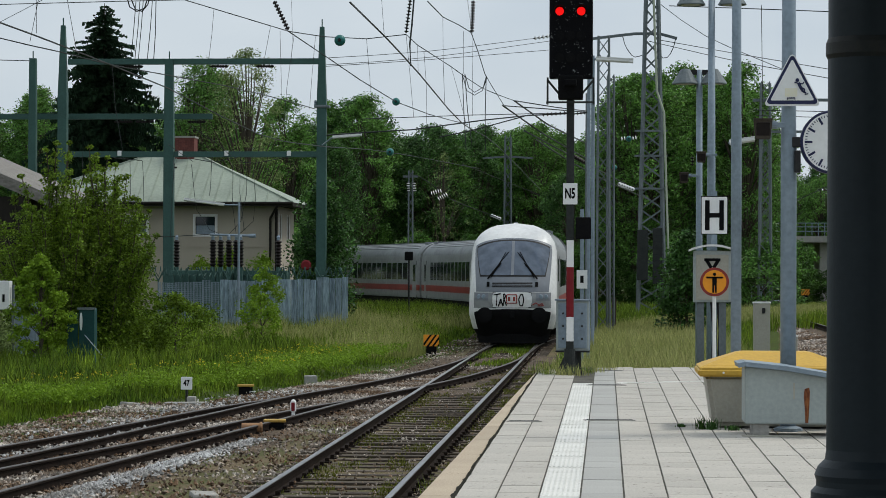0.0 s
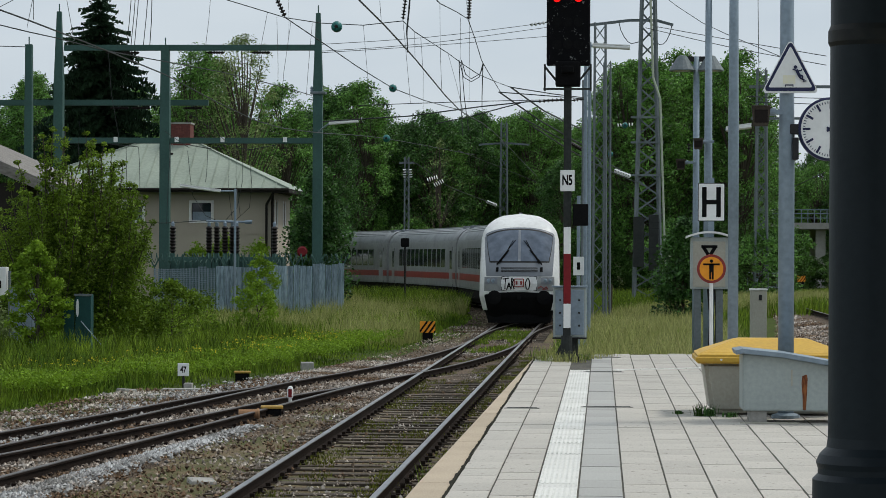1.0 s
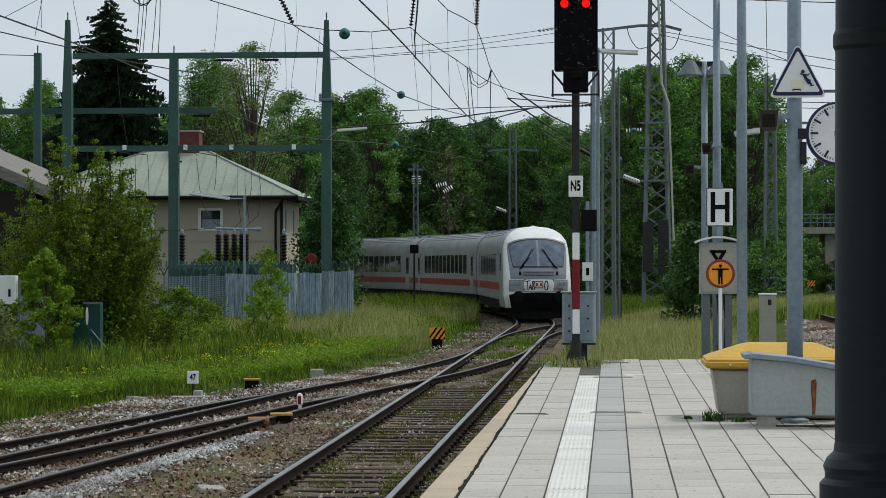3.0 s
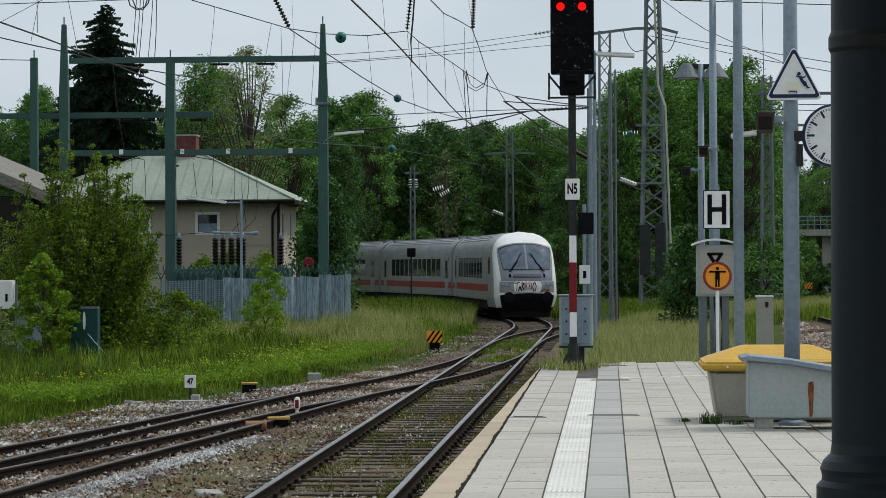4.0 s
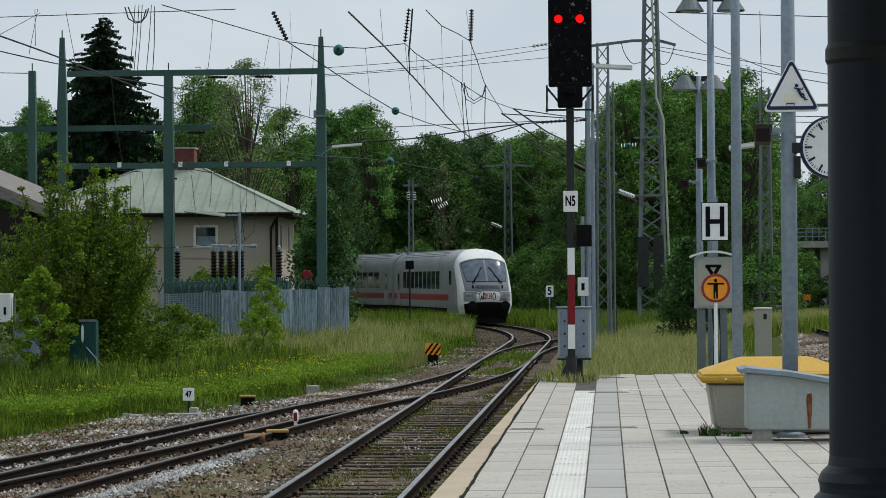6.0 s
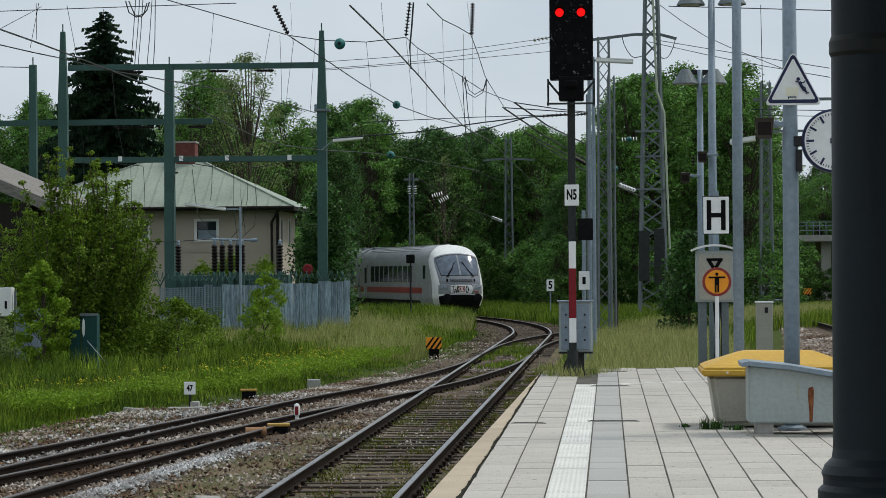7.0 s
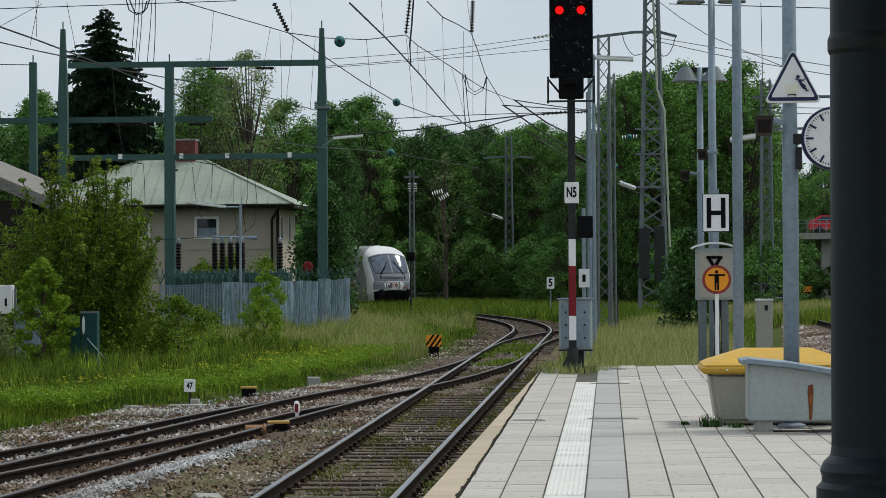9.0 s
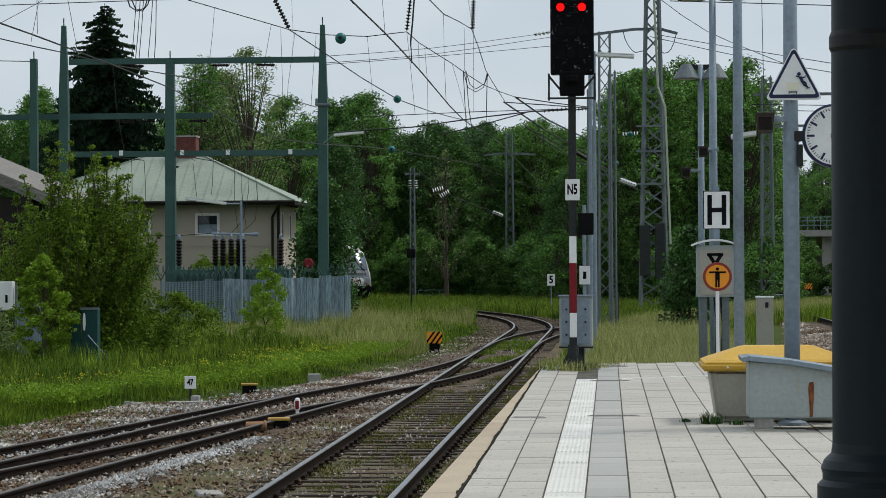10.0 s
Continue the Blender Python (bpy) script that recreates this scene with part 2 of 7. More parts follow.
M_FADED = mat("faded_yellow_print", (0.76, 0.72, 0.50), (0.74, 0.72, 0.62), 0.5, size=9, fine=40, bump=0.0)
M_ORANGE = mat("orange_reflective", (0.85, 0.33, 0.03), (0.75, 0.27, 0.02), 0.5, size=3, fine=20, bump=0.02)
M_BLUE = mat("dark_blue_enamel", (0.03, 0.035, 0.09), None, 0.5, size=3, fine=20, bump=0.02)
M_TEAL = mat("dark_teal_paint", (0.012, 0.065, 0.06), (0.008, 0.045, 0.045), 0.5, size=2, fine=12)
M_BALL = mat("green_marker_ball", (0.03, 0.16, 0.15), (0.02, 0.11, 0.10), 0.4, size=2, fine=10, bump=0.02)
M_PORC = mat("brown_porcelain", (0.010, 0.007, 0.007), (0.016, 0.011, 0.01), 0.5, size=4, fine=20, bump=0)
M_WIRE = mat("oxidised_wire", (0.05, 0.055, 0.055), None, 0.6, 0.3, bump=0)
M_CONCRETE = mat("old_concrete", (0.36, 0.35, 0.32), (0.25, 0.24, 0.22), 0.9, size=2, fine=20, bump=0.4)
M_OCHRE = mat("ochre_painted_metal", (0.50, 0.31, 0.06), (0.33, 0.2, 0.06), 0.6, size=6, fine=30)
M_CLAY = mat("terracotta_pipe", (0.33, 0.19, 0.10), (0.24, 0.13, 0.07), 0.8, size=5, fine=30)
M_HEAD_DULL = mat("dull_rail_head", (0.12, 0.105, 0.095), (0.06, 0.05, 0.045), 0.45, 0.5, size=2, fine=20, bump=0.05)
M_CONDUIT = mat("pale_green_conduit", (0.42, 0.46, 0.36), (0.33, 0.36, 0.28), 0.6, bump=0.03)
M_FLOWER = mat("yellow_flowers", (0.65, 0.55, 0.03), None, 0.7, bump=0, random_hue=0.2, island=True)


# ---------------------------------------------------------------- building helpers
def link(name, bm, material, parent=None, smooth=False):
    me = bpy.data.meshes.new(name)
    bm.to_mesh(me)
    bm.free()
    if smooth:
        me.polygons.foreach_set("use_smooth", [True] * len(me.polygons))
    me.materials.append(material)
    ob = new(name, me)
    if parent:
        ob.parent = parent
    return ob


def part(name, bm, material, parent, label="", smooth=False):
    ob = link(name, bm, material, parent, smooth)
    return tagged(ob, label) if label else ob


def thing(name, label, category, group="", at=None, kind=""):
    ob = new(name)
    ob.empty_display_size = 0.2
    if at is not None:
        ob.matrix_basis = at if isinstance(at, Matrix) else Matrix.Translation(at)
    return tagged(ob, label, category, group, kind)


def box(x0, x1, y0, y1, z0, z1, bevel=0.0, bm=None):
    bm2 = bmesh.new()
    bmesh.ops.create_cube(bm2, size=1)
    for v in bm2.verts:
        v.co = Vector(((x0 + x1) / 2 + v.co.x * (x1 - x0), (y0 + y1) / 2 + v.co.y * (y1 - y0), (z0 + z1) / 2 + v.co.z * (z1 - z0)))
    if bevel:
        bmesh.ops.bevel(bm2, geom=bm2.edges[:], offset=bevel, segments=2, affect="EDGES", profile=0.6)
    return merge(bm, bm2)


def merge(bm, bm2):
    if bm is None:
        return bm2
    me = bpy.data.meshes.new("scratch")
    bm2.to_mesh(me)
    bm2.free()
    bm.from_mesh(me)
    bpy.data.meshes.remove(me)
    return bm


def lathe(profile, n=20, at=(0, 0, 0), bm=None, axis="z"):
    """A turned body from (radius, height) pairs."""
    bm2 = bmesh.new()
    rings = []
    for r, z in profile:
        ring = []
        for i in range(n):
            a = 2 * math.pi * i / n
            c, s = r * math.cos(a), r * math.sin(a)
            p = (c, s, z) if axis == "z" else ((z, c, s) if axis == "x" else (c, z, s))
            ring.append(bm2.verts.new(Vector(p) + Vector(at)))
        rings.append(ring)
    for a, b in zip(rings, rings[1:]):
        for i in range(n):
            bm2.faces.new((a[i], a[(i + 1) % n], b[(i + 1) % n], b[i]))
    for ring in (rings[0], rings[-1]):
        bm2.faces.new(ring)
    bmesh.ops.recalc_face_normals(bm2, faces=bm2.faces[:])
    return merge(bm, bm2)


def bar(p, q, r, n=6, bm=None, r2=None):
    """A round rod from p to q."""
    p, q = Vector(p), Vector(q)
    d = q - p
    m = Matrix.Translation((p + q) / 2) @ d.to_track_quat("Z", "Y").to_matrix().to_4x4()
    bm2 = bmesh.new()
    bmesh.ops.create_cone(bm2, cap_ends=True, segments=n, radius1=r, radius2=r if r2 is None else r2, depth=d.length, matrix=m)
    return merge(bm, bm2)


def beam(p, q, w, h, bm=None):
    """A rectangular bar from p to q."""
    p, q = Vector(p), Vector(q)
    d = q - p
    m = Matrix.Translation((p + q) / 2) @ d.to_track_quat("Z", "Y").to_matrix().to_4x4() @ Matrix.Diagonal((w, h, d.length, 1))
    bm2 = bmesh.new()
    bmesh.ops.create_cube(bm2, size=1, matrix=m)
    return merge(bm, bm2)


def tube(points, r, n=5):
    """One round strand through the points."""
    bm = bmesh.new()
    pts = [Vector(p) for p in points]
    rings = []
    for i, p in enumerate(pts):
        d = (pts[min(i + 1, len(pts) - 1)] - pts[max(i - 1, 0)]).normalized()
        m = d.to_track_quat("Z", "Y").to_matrix()
        rings.append([bm.verts.new(p + m @ Vector((r * math.cos(6.2832 * k / n), r * math.sin(6.2832 * k / n), 0))) for k in range(n)])
    for a, b in zip(rings, rings[1:]):
        for k in range(n):
            bm.faces.new((a[k], a[(k + 1) % n], b[(k + 1) % n], b[k]))
    bm.faces.new(rings[0][::-1])
    bm.faces.new(rings[-1])
    return bm


def mesh_object(name, verts, faces, material, parent=None, smooth=False):
    me = bpy.data.meshes.new(name)
    me.from_pydata(verts, [], faces)
    if smooth:
        me.polygons.foreach_set("use_smooth", [True] * len(me.polygons))
    me.materials.append(material)
    ob = new(name, me)
    if parent:
        ob.parent = parent
    return ob


def sweep(path, profile, closed=True):
    """Vertices and faces of a profile (across, up) drawn along a level path."""
    path = [Vector(p) for p in path]
    verts, faces = [], []
    k = len(profile)
    for i, p in enumerate(path):
        d = (path[min(i + 1, len(path) - 1)] - path[max(i - 1, 0)]).normalized()
        side = Vector((d.y, -d.x, 0)).normalized()
        for a, b in profile:
            verts.append(p + side * a + Vector((0, 0, b)))
    for i in range(len(path) - 1):
        for j in range(k if closed else k - 1):
            a, b = i * k + j, i * k + (j + 1) % k
            faces.append((a, b, b + k, a + k))
    if closed:
        faces.append(tuple(range(k))[::-1])
        faces.append(tuple(range((len(path) - 1) * k, len(path) * k)))
    return verts, faces


def smooth_path(points, step=1.0):
    """A curve through points, as points about a step apart."""
    pts = [Vector(p) for p in points]
    pts = [2 * pts[0] - pts[1]] + pts + [2 * pts[-1] - pts[-2]]
    res = []
    for a, b, c, d in zip(pts, pts[1:], pts[2:], pts[3:]):
        n = max(1, round((c - b).length / step))
        for i in range(n):
            t = i / n
            res.append(0.5 * (2 * b + (c - a) * t + (2 * a - 5 * b + 4 * c - d) * t * t + (3 * b - a - 3 * c + d) * t ** 3))
    return res + [pts[-2]]


def shifted(path, off):
    res = []
    for i, p in enumerate(path):
        d = (path[min(i + 1, len(path) - 1)] - path[max(i - 1, 0)]).normalized()
        res.append(p + Vector((d.y, -d.x, 0)) * off)
    return res


def text_bm(words, size, material, name, parent, m, thick=0.002):
    """Lettering as a mesh, centred, in the plane of m."""
    cu = bpy.data.curves.new("lettering", "FONT")
    cu.offset = size * 0.034
    cu.body, cu.size, cu.align_x, cu.align_y, cu.extrude = words, size, "CENTER", "CENTER", thick
    tmp = new("lettering", cu)
    me = bpy.data.meshes.new_from_object(tmp.evaluated_get(bpy.context.evaluated_depsgraph_get()))
    bpy.data.objects.remove(tmp)
    bpy.data.curves.remove(cu)
    me.transform(m)
    me.materials.clear()
    me.materials.append(material)
    ob = new(name, me)
    ob.parent = parent
    return ob


FACING = pose(0, 0, 0, 90)          # a plane that faces back along -y

# ---------------------------------------------------------------- ground
RNG = np.random.default_rng(7)


def ground_height(x, y):
    """Level with the sleepers near the tracks, rising gently to both sides."""
    left = np.clip((-7.5 - x) / 8, 0, 1) * 0.12
    right = np.clip((x - 0.5) / 6, 0, 1) * 0.25 * np.clip((y - 46) / 20, 0, 1)
    return -0.27 + left + right


def build_ground():
    xs = np.concatenate([[-3000, -800, -200, -80], np.linspace(-40, 30, 71), [80, 200, 800, 3000]])
    ys = np.concatenate([[-600, -100, -20], np.linspace(0, 200, 101), [260, 400, 900, 3500]])
    verts = [(float(x), float(y), float(ground_height(x, y)) + 0.05 * noise.noise((x * 0.4, y * 0.3, 0))) for y in ys for x in xs]
    w = len(xs)
    faces = [(j * w + i, j * w + i + 1, (j + 1) * w + i + 1, (j + 1) * w + i) for j in range(len(ys) - 1) for i in range(w - 1)]
    tagged(mesh_object("ground", verts, faces, M_SOIL, smooth=True), "rough grassy soil beside the railway tracks", "ground", kind="structure")


build_ground()

# ---------------------------------------------------------------- tracks
X_MAIN, Y_BEND, R_BEND, DRIFT = -3.10, 95.0, 172.0, 0.0012


def along(s):
    """The place on the main track at a distance s along it: straight, then bending away to the left."""
    if s <= Y_BEND:
        return Vector((X_MAIN + DRIFT * s, s, 0))
    a = (s - Y_BEND) / R_BEND
    return Vector((X_MAIN + DRIFT * s - R_BEND * (1 - math.cos(a)), Y_BEND + R_BEND * math.sin(a), 0))


RAIL_FOOT = [(-0.07, -0.16), (0.07, -0.16), (0.07, -0.145), (0.012, -0.125), (0.012, -0.045), (0.034, -0.034), (0.034, -0.006),
             (-0.034, -0.006), (-0.034, -0.034), (-0.012, -0.045), (-0.012, -0.125), (-0.07, -0.145)]
RAIL_TOP = [(-0.036, -0.012), (0.036, -0.012), (0.034, -0.002), (0.02, 0.0), (-0.02, 0.0), (-0.034, -0.002)]


def sleeper_mesh(length):
    bm = box(-length / 2, length / 2, -0.125, 0.125, -0.32, -0.142, 0.012)
    me = bpy.data.meshes.new("sleeper")
    bm.to_mesh(me)
    bm.free()
    me.materials.append(M_SLEEPER)
    return me


def build_track(label, path, sleepers, length=2.5, first=0.0, head=M_HEAD_DULL):
    track = thing("railway_track", label, "railway track", "tracks in the station throat", kind="structure")
    for off in (-0.7525, 0.7525):
        rail = mesh_object("rail", *sweep(shifted(path, off), RAIL_FOOT), M_RAIL, track)
        mesh_object("rail_head", *sweep(shifted(path, off), RAIL_TOP), head, rail)
    me = sleeper_mesh(length)
    plate = bpy.data.meshes.new("tie_plate")
    bm = None
    for off in (-0.7525, 0.7525):
        bm = box(off - 0.17, off + 0.17, -0.08, 0.08, -0.165, -0.128, 0, bm)
        for e in (-0.11, 0.11):
            bm = box(off + e - 0.025, off + e + 0.025, -0.03, 0.03, -0.15, -0.085, 0, bm)
    bm.to_mesh(plate)
    bm.free()
    plate.materials.append(M_RAIL)
    travelled, due = 0.0, first
    for a, b in zip(path, path[1:]):
        step = (b - a).length
        while due <= travelled + step and due < sleepers:
            p = a + (b - a) * ((due - travelled) / step)
            turn = math.degrees(math.atan2(-(b - a).x, (b - a).y)) + RNG.uniform(-0.8, 0.8)
            for nm, data in (("sleeper", me), ("tie_plate", plate)):
                ob = new(nm, data)
                ob.parent = track
                ob.matrix_basis = pose(p.x, p.y, RNG.uniform(-0.008, 0.008) if nm == "sleeper" else 0, 0, 0, turn)
            due += 0.62
        travelled += step
    return track


MAIN = [along(s) for s in np.concatenate([np.arange(-6, 100, 2.0), np.arange(100, 262, 3.0)])]
LEFT = smooth_path([(-8.7, 8, 0), (-8.1, 18, 0), (-7.35, 27, 0), (-6.9, 31.7, 0), (-6.45, 36, 0), (-5.95, 41, 0), (-5.3, 47.4, 0), (-4.4, 53.2, 0), (-3.75, 58.6, 0), (-3.2, 66, 0), (-3.012, 74, 0)])
OUTER = smooth_path([(-11.6, 8, 0), (-9.9, 18, 0), (-8.75, 26, 0), (-7.5, 33.7, 0), (-6.8, 38.3, 0), (-6.1, 43.4, 0), (-5.42, 46.6, 0)])
RIGHT = smooth_path([(-3.012, 73, 0), (-2.86, 82, 0), (-2.37, 90, 0), (-1.3, 98, 0), (0.9, 108, 0), (5, 122, 0), (12, 142, 0), (22, 166, 0)])
BACK = smooth_path([(9.2, 20, 0.3), (9.2, 60, 0.3), (9.25, 100, 0.3), (9.9, 132, 0.3), (12.2, 150, 0.3), (15.6, 167, 0.3), (24, 198, 0.3)])


def build_bed(label, paths, width, material, top, name="ballast_bed"):
    bed = thing(name, label, "ballast", kind="structure")
    for path in paths:
        prof = [(-width / 2 - 0.5, -0.5), (-width / 2, top - 0.03), (-width / 4, top), (0, top - 0.01), (width / 4, top), (width / 2, top - 0.03), (width / 2 + 0.5, -0.5)]
        verts, faces = sweep(path, prof, closed=False)
        verts = [(v.x, v.y, v.z + 0.03 * noise.noise(Vector((v.x * 1.7, v.y * 1.3, 1)))) for v in verts]
        mesh_object("gravel", verts, faces, material, bed, smooth=True)
    return bed


build_bed("mossy brown ballast under the platform track", [MAIN], 3.1, M_MOSSY, -0.158)
build_bed("mossy brown dirt between the tracks", [[Vector((-4.95 + 0.012 * max(0, y - 38), y, 0)) for y in range(8, 47, 2)]], 1.5, M_MOSSY, -0.14)
build_bed("grey ballast under the diverging tracks", [LEFT, OUTER], 3.9, M_GRAVEL, -0.135)
build_bed("grey ballast under the farther tracks", [RIGHT, BACK], 3.6, M_GRAVEL, -0.2)


def scatter_stones(xs, ys, zs, size, name, label, material=None):
    n = len(xs)
    base = np.array([(1, 0, 0), (-0.8, 0.2, 0.1), (0, 0.9, 0.1), (0.1, -1, 0), (0, 0.1, 0.75), (0.1, 0, -0.6)])
    tri = np.array([(0, 2, 4), (2, 1, 4), (1, 3, 4), (3, 0, 4), (2, 0, 5), (1, 2, 5), (3, 1, 5), (0, 3, 5)])
    verts = np.empty((n, 6, 3))
    ang = RNG.random(n) * 6.28
    for k, b in enumerate(base):
        j = RNG.uniform(0.7, 1.3, (n, 3))
        px, py, pz = (b[None] * j).T
        verts[:, k, 0] = xs + size * (px * np.cos(ang) - py * np.sin(ang))
        verts[:, k, 1] = ys + size * (px * np.sin(ang) + py * np.cos(ang))
        verts[:, k, 2] = zs + size * pz + RNG.uniform(-0.01, 0.02, n)
    faces = (tri[None] + 6 * np.arange(n)[:, None, None]).reshape(-1, 3)
    ob = mesh_object(name, verts.reshape(-1, 3).tolist(), faces.tolist(), material or M_STONE)
    tagged(ob, label, "ballast", kind="stuff")


def build_stones():
    """Loose stones lying on the ballast of the nearer tracks."""
    n = 62000
    ys = 24 + 66 * RNG.random(n) ** 1.6
    lf = np.array([(p.y, p.x) for p in LEFT])
    cx = np.interp(ys, lf[:, 0], lf[:, 1])
    cx = np.where(ys > 73, -3.05, cx)
    lo = np.where(ys < 47, cx - 3.6, cx - 2.4)
    xs = lo + RNG.random(n) * (np.where(ys > 62, -2.0, -3.95) - lo)
    # the dirt beside the platform track is nearly bare
    bare = (xs > -5.7) & (ys < 44) & (RNG.random(n) < np.clip((xs + 5.8) / 0.6, 0, 0.62))
    bare |= (ys > 60) & (RNG.random(n) < 0.85)
    xs, ys = xs[~bare], ys[~bare]
    m = len(xs)
    scatter_stones(xs, ys, np.full(m, -0.126), 0.014 + 0.026 * RNG.random(m) ** 2.0, "loose_ballast", "loose grey and rusty ballast stones between the rails")
    m = 3000
    ys = 24 + 42 * RNG.random(m) ** 1.4
    xs = -3.05 + RNG.uniform(-1.3, 1.15, m)
    scatter_stones(xs, ys, np.full(m, -0.15), 0.012 + 0.02 * RNG.random(m) ** 2, "track_stones", "small stones and crumbs lying over the sleepers")
    # fresh pale ballast tipped along the turnout's inner rail and beside its far shoulder
    m = 3600
    ys = 22 + 15 * RNG.random(m) ** 1.3
    cx = np.interp(ys, lf[:, 0], lf[:, 1])
    xs = cx + 1.05 + np.abs(RNG.normal(size=m)) * np.interp(ys, [22, 37], [0.34, 0.12])
    scatter_stones(xs, ys, np.full(m, -0.115), 0.018 + 0.026 * RNG.random(m) ** 1.5, "fresh_ballast", "fresh pale grey ballast stones heaped beside the rail", M_STONE_PALE)
    m = 1500
    ys = 26 + 26 * RNG.random(m)
    cx = np.interp(ys, lf[:, 0], lf[:, 1])
    xs = cx - 1.1 - np.minimum(1.5, np.abs(RNG.normal(size=m)) * 0.8)
    scatter_stones(xs, ys, np.full(m, -0.115), 0.018 + 0.026 * RNG.random(m) ** 1.5, "shoulder_ballast", "pale grey ballast stones on the outer shoulder", M_STONE_PALE)
    m = 7000
    ss = 84 + 70 * RNG.random(m)
    off = RNG.uniform(-2.2, 2.2, m)
    pts = np.array([along(s) for s in ss])
    scatter_stones(pts[:, 0] + off, pts[:, 1], np.full(m, -0.15), 0.025 + 0.04 * RNG.random(m) ** 2, "far_ballast", "brown ballast stones on the far curve", M_STONE_BROWN)


build_stones()
build_track("rusty platform track with mossy wooden sleepers", MAIN, 190, head=M_HEAD)
build_track("curved turnout track with dark rails joining the main line", LEFT, 62, 2.6)
build_track("diverging outer track with dark rusty rails", OUTER, 36, 2.5, 0.3)
build_track("far track curving away behind the signal", RIGHT, 100, 2.6, 22)
build_track("far raised track beside the trees", BACK, 170, 2.5, 70)

# ---------------------------------------------------------------- platform
TOP = 0.80
JOINTS = [-1.08, -0.785, -0.475, -0.175] + [0.142 + 0.318 * i for i in range(16)]


def edge_x(y):
    return -1.36 + 0.26 * max(0.0, y - 17) / 25


def build_platform():
    plat = thing("platform", "raised station platform paved with pale concrete slabs", "platform", kind="structure")
    verts, faces = [], []
    ys = np.arange(-4, 43, 1.0)
    for y in ys:
        e = edge_x(y) + 0.05
        for x, z in ((e, -0.4), (e, TOP - 0.09), (JOINTS[-1], TOP - 0.09), (JOINTS[-1], -0.4)):
            verts.append((x, y, z))
    for i in range(len(ys) - 1):
        for j in range(3):
            faces.append((i * 4 + j, i * 4 + j + 1, i * 4 + j + 5, i * 4 + j + 4))
    k = (len(ys) - 1) * 4
    faces += [(0, 1, 2, 3), (k, k + 1, k + 2, k + 3)]
    mesh_object("platform_body", verts, faces, M_WALL, plat)
    bed = box(-1.12, JOINTS[-1], -4, 42, TOP - 0.1, TOP - 0.007)
    part("joint_bed", bed, M_JOINT, plat)
    # kerb stones of the edge
    for i in range(23):
        y0, y1 = -4 + 2 * i, -2 + 2 * i - 0.008
        bm = bmesh.new()
        vs = []
        for z, o in ((TOP - 0.16, 0), (TOP - 0.015, 0), (TOP, 0.018)):
            for y in (y0, y1):
                vs.append(bm.verts.new((edge_x(y) + o, y, z)))
        for y in (y0, y1):
            vs.append(bm.verts.new((-1.095 + 0.008 * math.sin(y * 3.1), y, TOP)))
        for y in (y0, y1):
            vs.append(bm.verts.new((-1.085, y, TOP - 0.16)))
        for a in range(0, 8, 2):
            bm.faces.new((vs[a], vs[a + 1], vs[a + 3], vs[a + 2]))
        bm.faces.new(vs[0::2])
        bm.faces.new(vs[1::2])
        bmesh.ops.recalc_face_normals(bm, faces=bm.faces[:])
        part("kerb_stone", bm, M_KERB, plat)
    # the ragged joint behind the kerb, filled with soil
    rng = np.random.default_rng(17)
    verts = []
    for i in range(300):
        y = 11 + 0.1 * i
        c = -1.088 + 0.007 * math.sin(y * 2.3) + rng.normal() * 0.004
        w = max(0.004, 0.010 + 0.004 * math.sin(y * 1.1) + rng.normal() * 0.004)
        verts += [(c - w, y, TOP + 0.004), (c + w, y, TOP + 0.004), (c + w, y, TOP - 0.02), (c - w, y, TOP - 0.02)]
    faces = [(4 * i + k, 4 * i + (k + 1) % 4, 4 * i + 4 + (k + 1) % 4, 4 * i + 4 + k) for i in range(299) for k in range(4)]
    tagged(mesh_object("soil_joint", verts, faces, M_CRACK, plat), "dark ragged soil-filled joint")
    return plat


def slab_bm(w, l, ribs=False):
    bm = box(0.0065, w - 0.0065, 0.0035, l - 0.0035, -0.06, 0, 0.003)
    if ribs:
        for i in range(8):
            x = w * (i + 0.5) / 8
            for j in range(4):
                y = l * (j + 0.5) / 4
                box(x - 0.009, x + 0.009, y - 0.028, y + 0.028, -0.004, 0.005, 0, bm)
    return bm


def slab_mesh(w, l, material, ribs=False):
    me = bpy.data.meshes.new("paving_slab")
    bm = slab_bm(w, l, ribs)
    bm.to_mesh(me)
    bm.free()
    me.materials.append(material)
    return me


